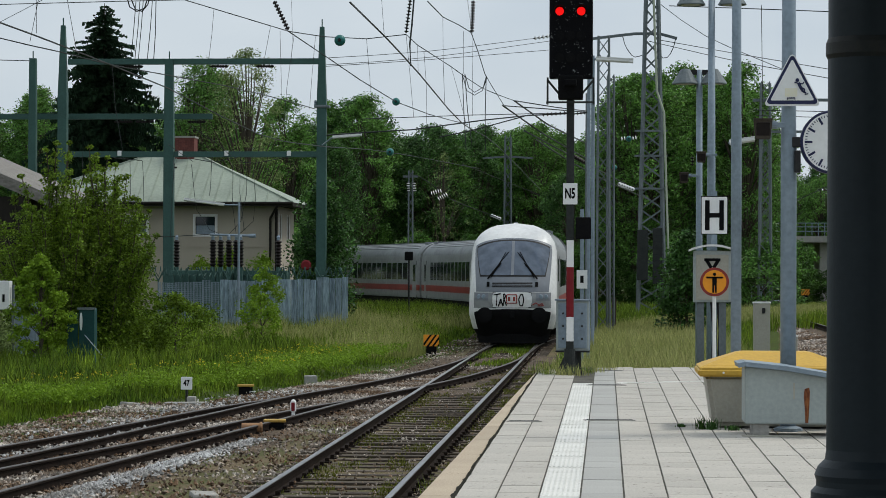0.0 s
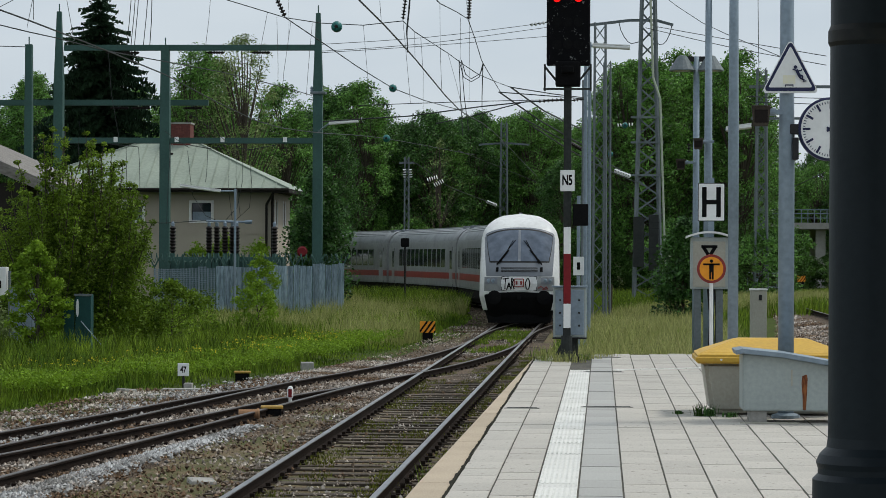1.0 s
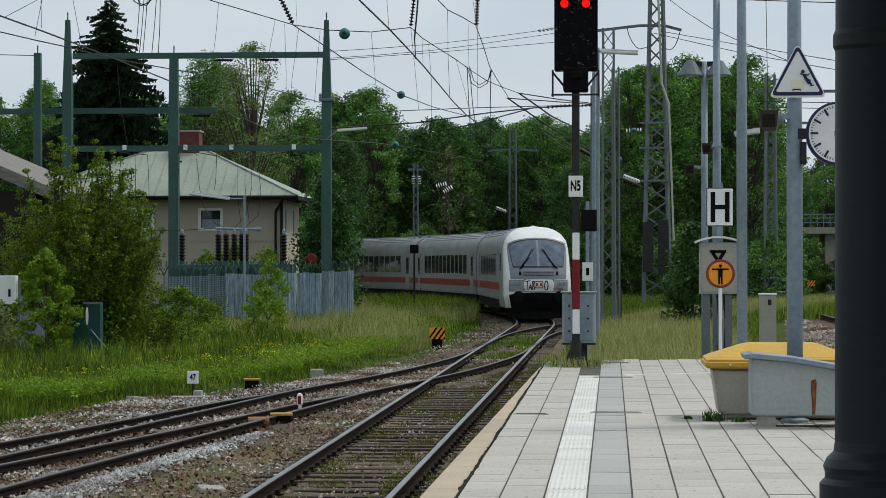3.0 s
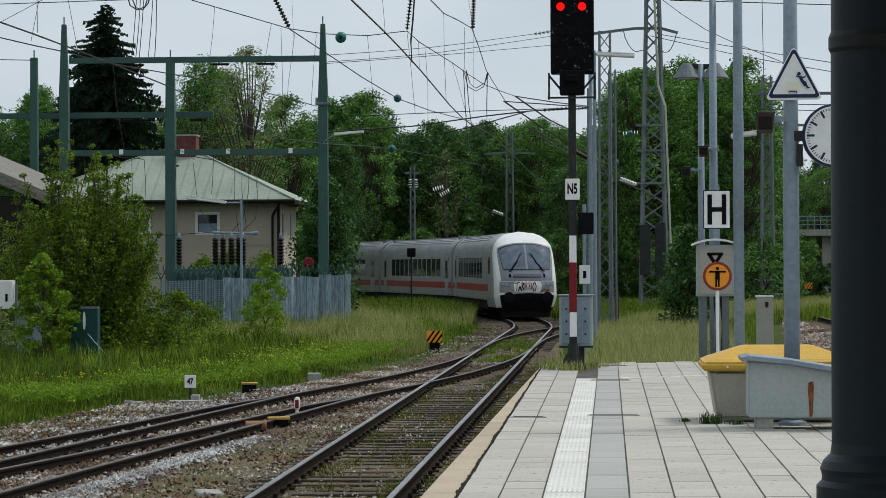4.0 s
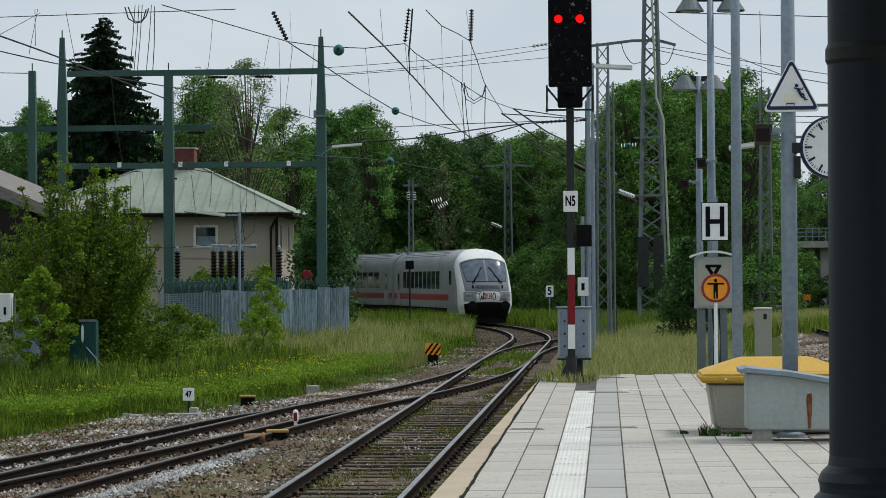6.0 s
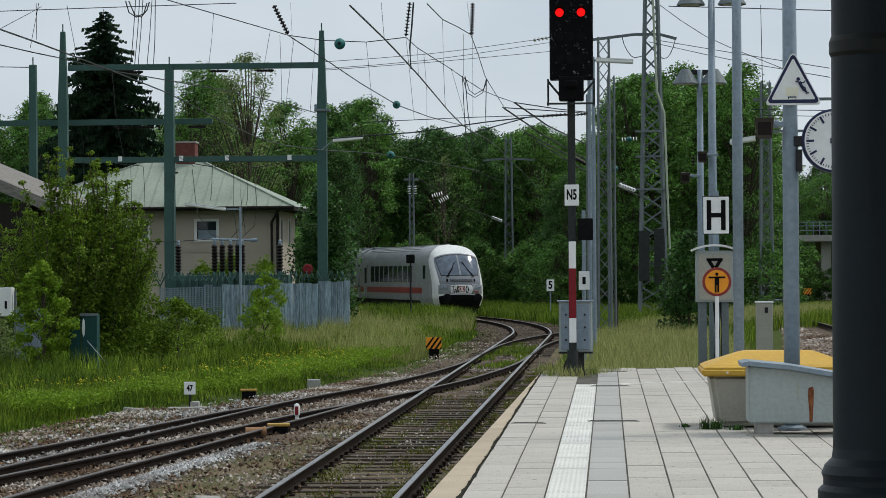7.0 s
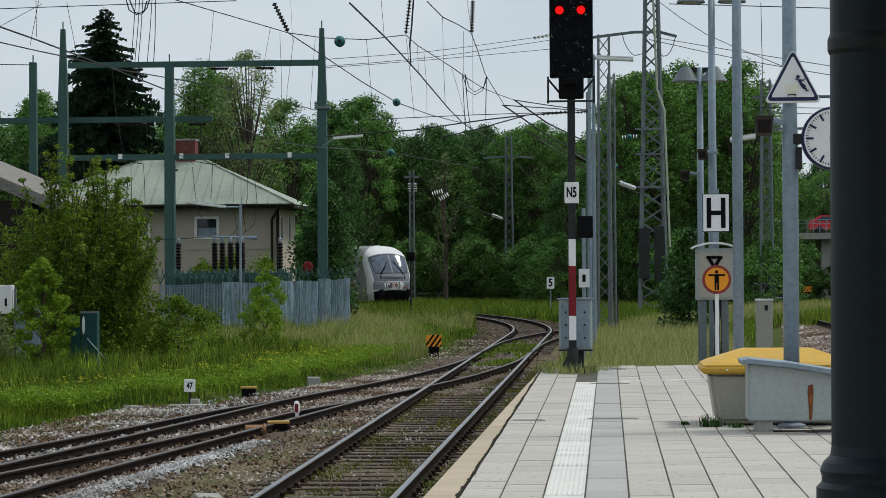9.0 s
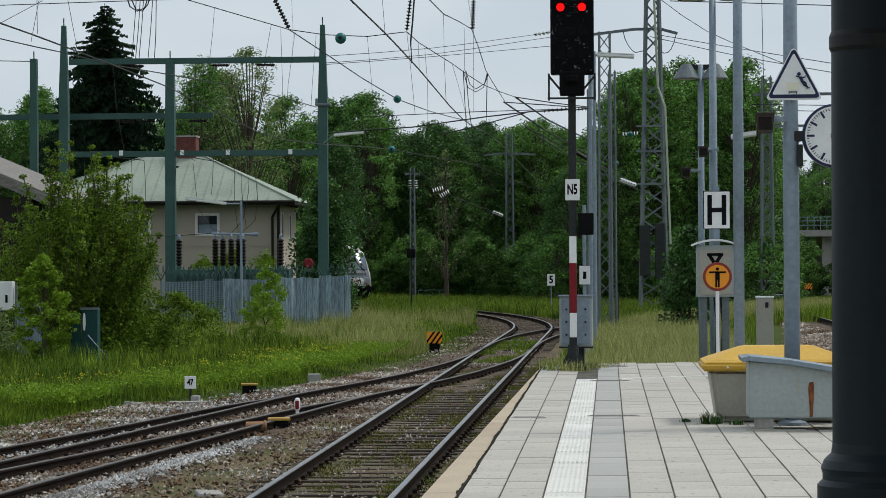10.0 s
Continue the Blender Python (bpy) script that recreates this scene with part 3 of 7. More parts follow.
def pave(plat):
    """Rows of slabs along the platform; the nearest ones are pieces of their own."""
    singles = 0
    rest = {}
    for c, (x0, x1) in enumerate(zip(JOINTS, JOINTS[1:])):
        strip = c == 2
        l = 0.30 if strip else 0.60
        material = M_STRIP if strip else (M_TILE_DARK if c == 3 else M_TILE)
        me = slab_mesh(x1 - x0, l, material, strip)
        y = -3.6 + (0 if strip else 0.3 * (c % 2))
        end = 36.0 if strip else (41.4 + 0.6 * min(1.0, max(0.0, x0)))
        while y < end:
            z = TOP + RNG.uniform(-0.0025, 0.0025)
            near = 11.9 < y < (24 if strip else 29) and x0 < 2.0 and singles < 300
            if near:
                ob = new("paving_slab", me)
                ob.parent = plat
                ob.matrix_basis = pose(x0, y, z, RNG.uniform(-0.15, 0.15), RNG.uniform(-0.2, 0.2), 0)
                singles += 1
            else:
                rest.setdefault(material, []).append((me, Matrix.Translation((x0, y, z))))
            y += l
    for material, rows in rest.items():
        verts, faces = [], []
        for me, m in rows:
            o = len(verts)
            verts += [tuple(m @ v.co) for v in me.vertices]
            faces += [tuple(o + i for i in p.vertices) for p in me.polygons]
        tagged(mesh_object("farther_paving", verts, faces, material, plat), kind="stuff")


platform = build_platform()
for x0, x1, y in ((-1.06, -0.68, 26.85), (-0.24, 0.33, 27.15), (-0.27, 0.3, 35.4), (-0.23, 0.3, 40.5)):
    slot = thing("drain_slot", "narrow steel drain slot let into the paving", "drain", "slots in the platform", (x0, y, TOP))
    part("frame", box(0, x1 - x0, -0.07, 0.07, 0.0, 0.008, 0.003), M_CONCRETE, slot)
    # A flat dark bar stands for the shade down the open slot.
    part("slot_shade", box(0.03, x1 - x0 - 0.03, -0.03, 0.03, 0.006, 0.012), M_DARK, slot)


# ---------------------------------------------------------------- train
HULL_Z = [0.35, 0.55, 1.0, 2.6, 3.05, 3.36, 3.62, 3.80, 3.92, 3.98]
HULL_W = [1.26, 1.37, 1.43, 1.43, 1.40, 1.31, 1.12, 0.87, 0.56, 0.0]


def hull(z):
    """Half the width of a coach at a height over the rails."""
    return float(np.interp(z, HULL_Z, HULL_W))


def roof_top(x):
    """The height of the roof at a distance from the middle."""
    return float(np.interp(-abs(x), [-w for w in HULL_W[5:]], HULL_Z[5:]))


def nose_point(u, z, lift=0.0):
    """The cab's skin: u from -1 to 1 across the front, z the height."""
    start = float(np.interp(z, [0.2, 0.6, 1.0, 1.5, 1.9, 2.2, 2.6, 3.0, 3.3, 3.52, 3.69, 3.83, 3.93, 3.98], [0.5, 0.2, 0.03, 0.0, 0.12, 0.30, 0.58, 0.90, 1.17, 1.45, 1.76, 2.12, 2.52, 3.0]))
    w = hull(z) * float(np.interp(z, [0.3, 1.0, 2.6, 3.98], [0.94, 1.0, 0.985, 1.0]))
    a = u * math.pi / 2
    x = w * math.copysign(abs(math.sin(a)) ** 0.86, u)
    deep = float(np.interp(z, [0.3, 1.5, 3.0, 3.98], [0.9, 1.15, 1.25, 0.4]))
    y = start + deep * (1 - abs(math.cos(a)) ** 0.72)
    nx, ny = math.sin(a), -math.cos(a)
    return Vector((x + nx * lift, y + ny * lift, z + lift * 0.4 * (z > 1.8)))


def nose_patch(u0, u1, z0, z1, lift, nu=16, nz=10, taper=0.0, arch=0.0):
    verts, faces = [], []
    for j in range(nz + 1):
        z = z0 + (z1 - z0) * j / nz
        k = 1 - taper * (1 - j / nz)
        for i in range(nu + 1):
            bow = arch * (2 * i / nu - 1) ** 2 * j / nz
            verts.append(nose_point((u0 + (u1 - u0) * i / nu) * k, z - bow, lift))
    for j in range(nz):
        for i in range(nu):
            a = j * (nu + 1) + i
            faces.append((a, a + 1, a + nu + 2, a + nu + 1))
    return verts, faces


def coach_shell(y0, y1, zs):
    """Side walls or roof between two cross planes."""
    verts, faces = [], []
    ring = [(-hull(z), z) for z in zs] + [(hull(z), z) for z in reversed(zs) if hull(z) > 0]
    n = len(ring)
    for y in (y0, y1):
        verts += [(x, y, z) for x, z in ring]
    for i in range(n - 1):
        faces.append((i, i + 1, n + i + 1, n + i))
    return verts, faces, n


def build_coach(cab):
    name = "driving_trailer" if cab else "passenger_coach"
    label = "white streamlined driving trailer with grey cab mask and red stripe" if cab else "off-white express coach with red stripe and grey roof"
    car = thing(name, label, "train car", "cars of the express train")
    y0, y1 = (4.1 if cab else 0.25), 20.4
    zs_wall = [0.82, 1.0, 1.6, 2.6, 2.8, 3.05, 3.2]
    for side in (-1, 1):
        v, f = [], []
        for y in (y0, y1):
            v += [(side * hull(z), y, z) for z in zs_wall]
        k = len(zs_wall)
        f = [(i, i + 1, k + i + 1, k + i) for i in range(k - 1)]
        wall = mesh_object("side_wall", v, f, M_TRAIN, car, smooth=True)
        # stripe, slightly proud
        v = [(side * (hull(z) + 0.006), y, z) for y in (y0 - (0.6 if cab else 0), y1) for z in (1.22, 1.55)]
        tagged(mesh_object("stripe", v, [(0, 1, 3, 2)], M_BAND, wall), "red painted stripe")
        v = [(side * (hull(z) + 0.006), y, z) for y in (y0, y1) for z in (0.82, 0.90)]
        mesh_object("sill_line", v, [(0, 1, 3, 2)], M_ROOF, wall)
        # windows
        first, count = (6.0, 9) if cab else (3.0, 11)
        for i in range(count):
            ya = first + i * 1.27
            v = []
            for o, zz in ((0.0, 1.84), (0.009, 1.88), (0.009, 2.55), (0.009, 2.76), (0.0, 2.80)):
                v += [(side * (hull(zz) + o), ya, zz), (side * (hull(zz) + o), ya + 1.05, zz)]
            mesh_object("window", v, [(0, 1, 3, 2), (2, 3, 5, 4), (4, 5, 7, 6), (6, 7, 9, 8)], M_GLASS, wall)
        for ya in ((y1 - 2.1,) if cab else (1.0, y1 - 2.0)):
            bm = box(side * 1.425 - 0.012, side * 1.425 + 0.012, ya, ya + 0.9, 0.84, 2.9, 0.004)
            door = part("door", bm, M_TRAIN, car, "white plug door")
            part("door_window", box(side * 1.432 - 0.012, side * 1.432 + 0.012, ya + 0.18, ya + 0.72, 1.75, 2.7, 0.004), M_GLASS, door)
            part("door_gap", box(side * 1.42 - 0.006, side * 1.42 + 0.006, ya - 0.05, ya - 0.01, 0.6, 2.9), M_DARK, car)
    roof_z = [3.2, 3.36, 3.5, 3.62, 3.72, 3.80, 3.87, 3.92, 3.95, 3.98]
    v, f, n = coach_shell(y0, y1, roof_z)
    roof = mesh_object("roof", v, f, M_ROOF, car, smooth=True)
    for x in (-1.1, -0.95, -0.8, -0.6, -0.4, -0.2, 0.2, 0.4, 0.6, 0.8, 0.95, 1.1):
        h = roof_top(x)
        part("roof_rib", box(x - 0.022, x + 0.022, y0 + 1.5, y1 - 1.5, h - 0.08, h + 0.022), M_ROOF, roof)
    for ya in ((y1 - 1.0,) if cab else (y0 + 0.9, y1 - 1.0)):
        part("roof_hatch", box(-0.8, 0.8, ya - 0.3, ya + 0.3, 3.75, 3.99, 0.02), M_MASK, roof)
    for y in ([] if cab else [y0]) + [y1]:
        ring = [(-hull(z), y, z) for z in zs_wall + roof_z[1:]] + [(hull(z), y, z) for z in reversed(zs_wall + roof_z[1:-1])]
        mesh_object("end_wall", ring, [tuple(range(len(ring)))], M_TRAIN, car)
    part("gangway", box(-0.55, 0.55, 20.4, 20.75, 0.9, 3.2, 0.03), M_DARK, car)
    part("underframe", box(-1.36, 1.36, y0 + (0 if cab else 0.1), 20.3, 0.4, 0.84), M_UNDER, car)
    part("equipment_box", box(-1.25, 1.25, 7, 13, 0.2, 0.55, 0.03), M_UNDER, car)
    for yb in (3.7, 17.0):
        bogie = part("bogie", box(-1.02, 1.02, yb - 1.7, yb + 1.7, 0.34, 0.62, 0.05), M_UNDER, car)
        for dy in (-1.25, 1.25):
            for s in (-0.75, 0.75):
                part("wheel", lathe([(0.05, -0.07), (0.46, -0.07), (0.45, 0.07), (0.05, 0.07)], 20, (s, yb + dy, 0.46), axis="x"), M_UNDER, bogie)
    if cab:
        v, f = nose_patch(-1, 1, 0.5, 3.98, 0.0, 40, 44)
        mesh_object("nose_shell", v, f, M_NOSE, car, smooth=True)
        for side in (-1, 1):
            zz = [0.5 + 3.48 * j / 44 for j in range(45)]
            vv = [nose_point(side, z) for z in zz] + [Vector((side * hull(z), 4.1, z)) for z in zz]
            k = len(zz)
            # The cab sides take the coach colour, with the side's shade painted in.
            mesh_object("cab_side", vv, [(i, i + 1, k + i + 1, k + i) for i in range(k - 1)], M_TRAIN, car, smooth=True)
            part("cab_window", box(side * 1.42 - 0.012, side * 1.42 + 0.012, 2.75, 3.35, 2.05, 2.8, 0.004), M_GLASS, car)
            part("cab_door", box(side * 1.427 - 0.008, side * 1.427 + 0.008, 4.2, 5.0, 0.84, 2.9, 0.004), M_TRAIN, car)
        mask = mesh_object("cab_mask", *nose_patch(-0.70, 0.70, 1.72, 3.46, 0.008, 30, 22, 0.17, 0.24), M_MASK, car, smooth=True)
        tagged(mask, "grey cab mask")
        mesh_object("windscreen_seal", *nose_patch(-0.64, 0.64, 2.20, 3.41, 0.014, 28, 18, 0.22, 0.24), M_DARK, mask, smooth=True)
        tagged(mesh_object("windscreen", *nose_patch(-0.615, 0.615, 2.25, 3.36, 0.02, 28, 18, 0.22, 0.24), M_SCREEN, mask, smooth=True), "large tinted windscreen")
        # Thin grey line painted down the middle for a reflection in the glass.
        mesh_object("screen_reflection", *nose_patch(-0.012, 0.012, 2.25, 3.36, 0.024, 2, 14), M_MASK, mask, smooth=True)
        for s in (-1, 1):
            wiper = None
            for d in (0.0, 0.05):
                wiper = bar(nose_point(s * (0.33 - d), 2.14, 0.05), nose_point(s * (0.045 + d * 0.6), 2.98, 0.06), 0.013, 5, wiper)
            wiper = bar(nose_point(s * 0.33, 2.12, 0.05), nose_point(s * 0.13, 2.62, 0.07), 0.022, 5, wiper)
            part("wiper", wiper, M_BLACK, mask)
            mesh_object("vent_block", *nose_patch(s * 0.30, s * 0.35, 1.87, 2.03, 0.03, 2, 2), M_BLACK, mask)
            lamp = mesh_object("headlight", *nose_patch(s * 0.32, s * 0.60, 1.44, 1.68, 0.02, 8, 3), M_MASK, car)
            tagged(lamp, "grey headlight cluster")
            for q in (0.40, 0.50):
                p = nose_point(s * q, 1.56, 0.02)
                part("lens", lathe([(0.08, 0.02), (0.065, -0.02), (0.02, -0.025)], 12, p, axis="y"), M_GALV, lamp)
        mesh_object("grille", *nose_patch(-0.26, 0.26, 1.87, 2.03, 0.02, 8, 2), M_DARK, mask)
        for zz in (1.90, 1.95, 2.0):
            mesh_object("grille_slat", *nose_patch(-0.26, 0.26, zz - 0.008, zz + 0.008, 0.032, 8, 1), M_MASK, mask)
        tagged(mesh_object("lamp_band", *nose_patch(-0.64, 0.64, 1.20, 1.70, 0.012, 24, 6), M_TRAIN, car, smooth=True), "light grey lamp panel")
        panel = tagged(mesh_object("coupler_cover", *nose_patch(-0.25, 0.25, 1.22, 1.71, 0.024, 8, 4), M_NOSE, car), "white coupler cover with scrawled black paint")

        def stroke(points, r, bm=None):
            """A painted line over the cover through (across, height) points."""
            pts = [nose_point(2 / math.pi * math.asin(min(1.0, abs(x) / 1.42) ** (1 / 0.86)) * (1 if x >= 0 else -1), z, 0.035) for x, z in points]
            for p, q in zip(pts, pts[1:]):
                bm = bar(p, q, r, 5, bm)
            return bm

        part("emblem", stroke([(-0.17, 1.36), (-0.17, 1.63), (0.15, 1.63), (0.15, 1.36), (-0.17, 1.36)], 0.018), M_BAND, panel)
        for x in (-0.09, 0.07):
            part("emblem_bar", stroke([(x, 1.43), (x, 1.56)], 0.035), M_BAND, panel)
        for pts in ([(-0.57, 1.62), (-0.36, 1.66)], [(-0.47, 1.64), (-0.49, 1.27)], [(-0.43, 1.25), (-0.35, 1.5), (-0.29, 1.26)], [(-0.39, 1.36), (-0.31, 1.37)],
                    [(-0.27, 1.28), (-0.26, 1.66), (-0.19, 1.6), (-0.25, 1.48), (-0.17, 1.28)], [(0.27, 1.64), (0.21, 1.48), (0.25, 1.28), (0.33, 1.27), (0.37, 1.48), (0.33, 1.64), (0.27, 1.64)]):
            part("paint_scrawl", stroke(pts, 0.02), M_BLACK, panel)
        part("panel_edge", stroke([(-0.60, 1.22), (-0.60, 1.71), (0.60, 1.71), (0.60, 1.22), (-0.60, 1.22)], 0.012), M_DARK, panel)
        part("red_scrawl", stroke([(0.64, 1.30), (0.74, 1.37), (0.85, 1.30), (0.93, 1.36), (0.98, 1.28), (0.8, 1.27)], 0.016), M_BAND, car)
        mesh_object("front_apron", *nose_patch(-0.62, 0.62, 0.30, 1.17, 0.02, 24, 10, 0.0, 0.10), M_BLACK, car, smooth=True)
        mesh_object("apron_lip", *nose_patch(-0.86, 0.86, 0.20, 0.52, 0.012, 24, 3), M_BLACK, car, smooth=True)
        for s in (-1, 1):
            buf = lathe([(0.09, 0.5), (0.09, 0.0), (0.19, -0.02), (0.25, -0.06), (0.25, -0.1), (0.1, -0.13)], 16, (s * 0.87, -0.02, 0.98), axis="y")
            part("buffer", buf, M_BLACK, car)
            part("snow_plough", beam((0, 0.1, 0.22), (s * 1.1, 0.8, 0.22), 0.05, 0.3), M_BLACK, car)
        part("coupler_hook", beam((0, -0.1, 1.0), (0, 0.5, 1.0), 0.14, 0.2), M_BLACK, car)
        part("roof_horn", box(-0.06, 0.06, 3.2, 3.4, 3.93, 4.02, 0.02), M_ROOF, roof)
    return car


lead_car = build_coach(True)
coach = build_coach(False)
coaches = [lead_car, coach] + [copy_thing(coach, Matrix()) for _ in range(3)]

# ---------------------------------------------------------------- house
def build_house():
    h = thing("house", "two-storey beige rendered house with pale green hipped roof", "house", at=(0, 0, 0))
    x0, x1, y0, y1, eave = -27.6, -15.8, 118.0, 125.2, 5.6
    def wall_with(name, a, b, openings, face):
        """A wall of 0.3 m from a to b (along x or y) with rectangular openings."""
        us = sorted({a, b, *(v for o in openings for v in o[:2])})
        zs = sorted({-0.3, eave, *(v for o in openings for v in o[2:])})
        bm = None
        for p, q in zip(us, us[1:]):
            for z0, z1 in zip(zs, zs[1:]):
                if any(o[0] <= p and q <= o[1] and o[2] <= z0 and z1 <= o[3] for o in openings):
                    continue
                cell = (p, q, y0, y0 + 0.3) if face == "front" else (x1 - 0.3, x1, p, q)
                bm = box(*cell, z0, z1, 0, bm)
        bmesh.ops.remove_doubles(bm, verts=bm.verts[:], dist=0.001)
        return part(name, bm, M_RENDER, h, "beige rendered wall")
    wins = [(-19.62, -18.68, 4.08, 4.92), (-22.95, -22.0, 4.08, 4.92), (-26.2, -25.2, 4.08, 4.92)]
    wall_with("front_wall", x0, x1, wins, "front")
    side = [(119.6, 120.3, 3.9, 5.0), (122.6, 123.3, 3.9, 5.0)]
    wall_with("side_wall", y0 + 0.3, y1, side, "side")
    part("back_wall", box(x0, x1 - 0.3, y1 - 0.3, y1, -0.3, eave), M_RENDER, h)
    part("far_wall", box(x0, x0 + 0.3, y0 + 0.3, y1 - 0.3, -0.3, eave), M_RENDER, h)
    part("string_course", box(x0 - 0.02, x1 + 0.04, y0 - 0.04, y0, 3.45, 3.6), M_RENDER, h)
    for a, b, z0, z1 in wins:
        w = thing("window", "white-framed window with half curtain", "window")
        for k in ("label", "category"):
            del w[k]
        w.parent = h
        fr = box(a - 0.12, b + 0.12, y0 - 0.03, y0 - 0.002, z1, z1 + 0.12)
        fr = box(a - 0.12, b + 0.12, y0 - 0.06, y0 - 0.002, z0 - 0.12, z0, 0, fr)
        fr = box(a - 0.12, a, y0 - 0.03, y0 - 0.002, z0, z1, 0, fr)
        fr = box(b, b + 0.12, y0 - 0.03, y0 - 0.002, z0, z1, 0, fr)
        part("window_frame", fr, M_WHITE, w)
        part("pane", box(a, b, y0 + 0.12, y0 + 0.14, z0, z1), M_GLASS, w)
        part("half_curtain", box(a + 0.03, b - 0.03, y0 + 0.10, y0 + 0.115, z0, z0 + 0.42), M_GALV, w)
    for a, b, z0, z1 in side:
        part("side_pane", box(x1 - 0.16, x1 - 0.14, a, b, z0, z1), M_GLASS, h)
        for q in (a - 0.1, b):
            part("side_frame", box(x1 - 0.02, x1 + 0.02, q, q + 0.1, z0 - 0.1, z1 + 0.1), M_WHITE, h)
    # hipped roof with overhang
    o = 0.95
    ax0, ax1, ay0, ay1 = x0 - o, x1 + o, y0 - o, y1 + o
    rx0, rx1, ry, rz = -22.2, -20.3, 121.6, 8.15
    v = [(ax0, ay0, eave), (ax1, ay0, eave), (ax1, ay1, eave), (ax0, ay1, eave), (rx0, ry, rz), (rx1, ry, rz)]
    v += [(x, y, z - 0.1) for x, y, z in v[:4]]
    roof = mesh_object("roof", v, [(0, 1, 5, 4), (1, 2, 5), (2, 3, 4, 5), (3, 0, 4), (9, 8, 7, 6), (0, 6, 7, 1), (1, 7, 8, 2), (2, 8, 9, 3), (3, 9, 6, 0)], M_COPPER, h)
    tagged(roof, "pale green sheet-metal hipped roof")
    for i in range(1, 22):
        t = i / 22
        x = ax0 + (ax1 - ax0) * t
        k = min(1.0, (x - ax0) / (rx0 - ax0), (ax1 - x) / (ax1 - rx1))
        part("standing_seam", beam((x, ay0, eave + 0.02), (x, ay0 + (ry - ay0) * k, eave + (rz - eave) * k + 0.02), 0.03, 0.05), M_COPPER, roof)
    for p, q in (((ax0, ay0), (rx0, ry)), ((ax1, ay0), (rx1, ry))):
        part("hip_cap", beam((*p, eave + 0.02), (*q, rz + 0.02), 0.12, 0.06), M_COPPER, roof)
    part("fascia", box(ax0, ax1, ay0 - 0.03, ay0 - 0.002, eave - 0.2, eave - 0.01), M_FASCIA, h)
    part("side_fascia", box(ax1 + 0.002, ax1 + 0.03, ay0, ay1, eave - 0.2, eave - 0.01), M_FASCIA, h)
    part("soffit", box(ax0 + 0.05, ax1 - 0.05, ay0 + 0.08, ay1 - 0.08, eave - 0.16, eave - 0.11), M_FASCIA, h)
    part("gutter", bar((ax0, ay0 - 0.06, eave - 0.06), (ax1, ay0 - 0.06, eave - 0.06), 0.07, 8), M_FASCIA, h)
    pipe = bar((-15.5, ay0, eave - 0.1), (-16.0, y0 - 0.1, eave - 0.75), 0.06)
    pipe = bar((-16.0, y0 - 0.1, eave - 0.75), (-16.0, y0 - 0.1, 0), 0.06, 8, pipe)
    part("downpipe", pipe, M_FASCIA, h)
    part("corner_pipe", bar((x1 + 0.08, y0 - 0.05, eave - 0.3), (x1 + 0.08, y0 - 0.05, 0), 0.07, 8), M_FASCIA, h)
    ch = part("chimney", box(-21.15, -20.2, 121.0, 122.0, 6.6, 8.85), M_CHIMNEY, h, "red brick chimney")
    part("chimney_cap", box(-21.2, -20.15, 120.95, 122.05, 8.85, 8.93), M_CONCRETE, ch)
    for r in range(19):
        for c in range(4):
            x = -21.15 + 0.24 * c - (0.1 if r % 2 else 0)
            a, b = max(-21.15, x), min(-20.2, x + 0.225)
            if b - a > 0.05:
                part("brick", box(a, b, 120.985, 121.0, 7.0 + 0.093 * r, 7.0 + 0.093 * r + 0.08), M_CHIMNEY, ch)
    part("roof_hatch", box(-21.3, -20.9, 120.1, 120.4, 7.15, 7.4, 0.02), M_FASCIA, roof)
    return h


build_house()

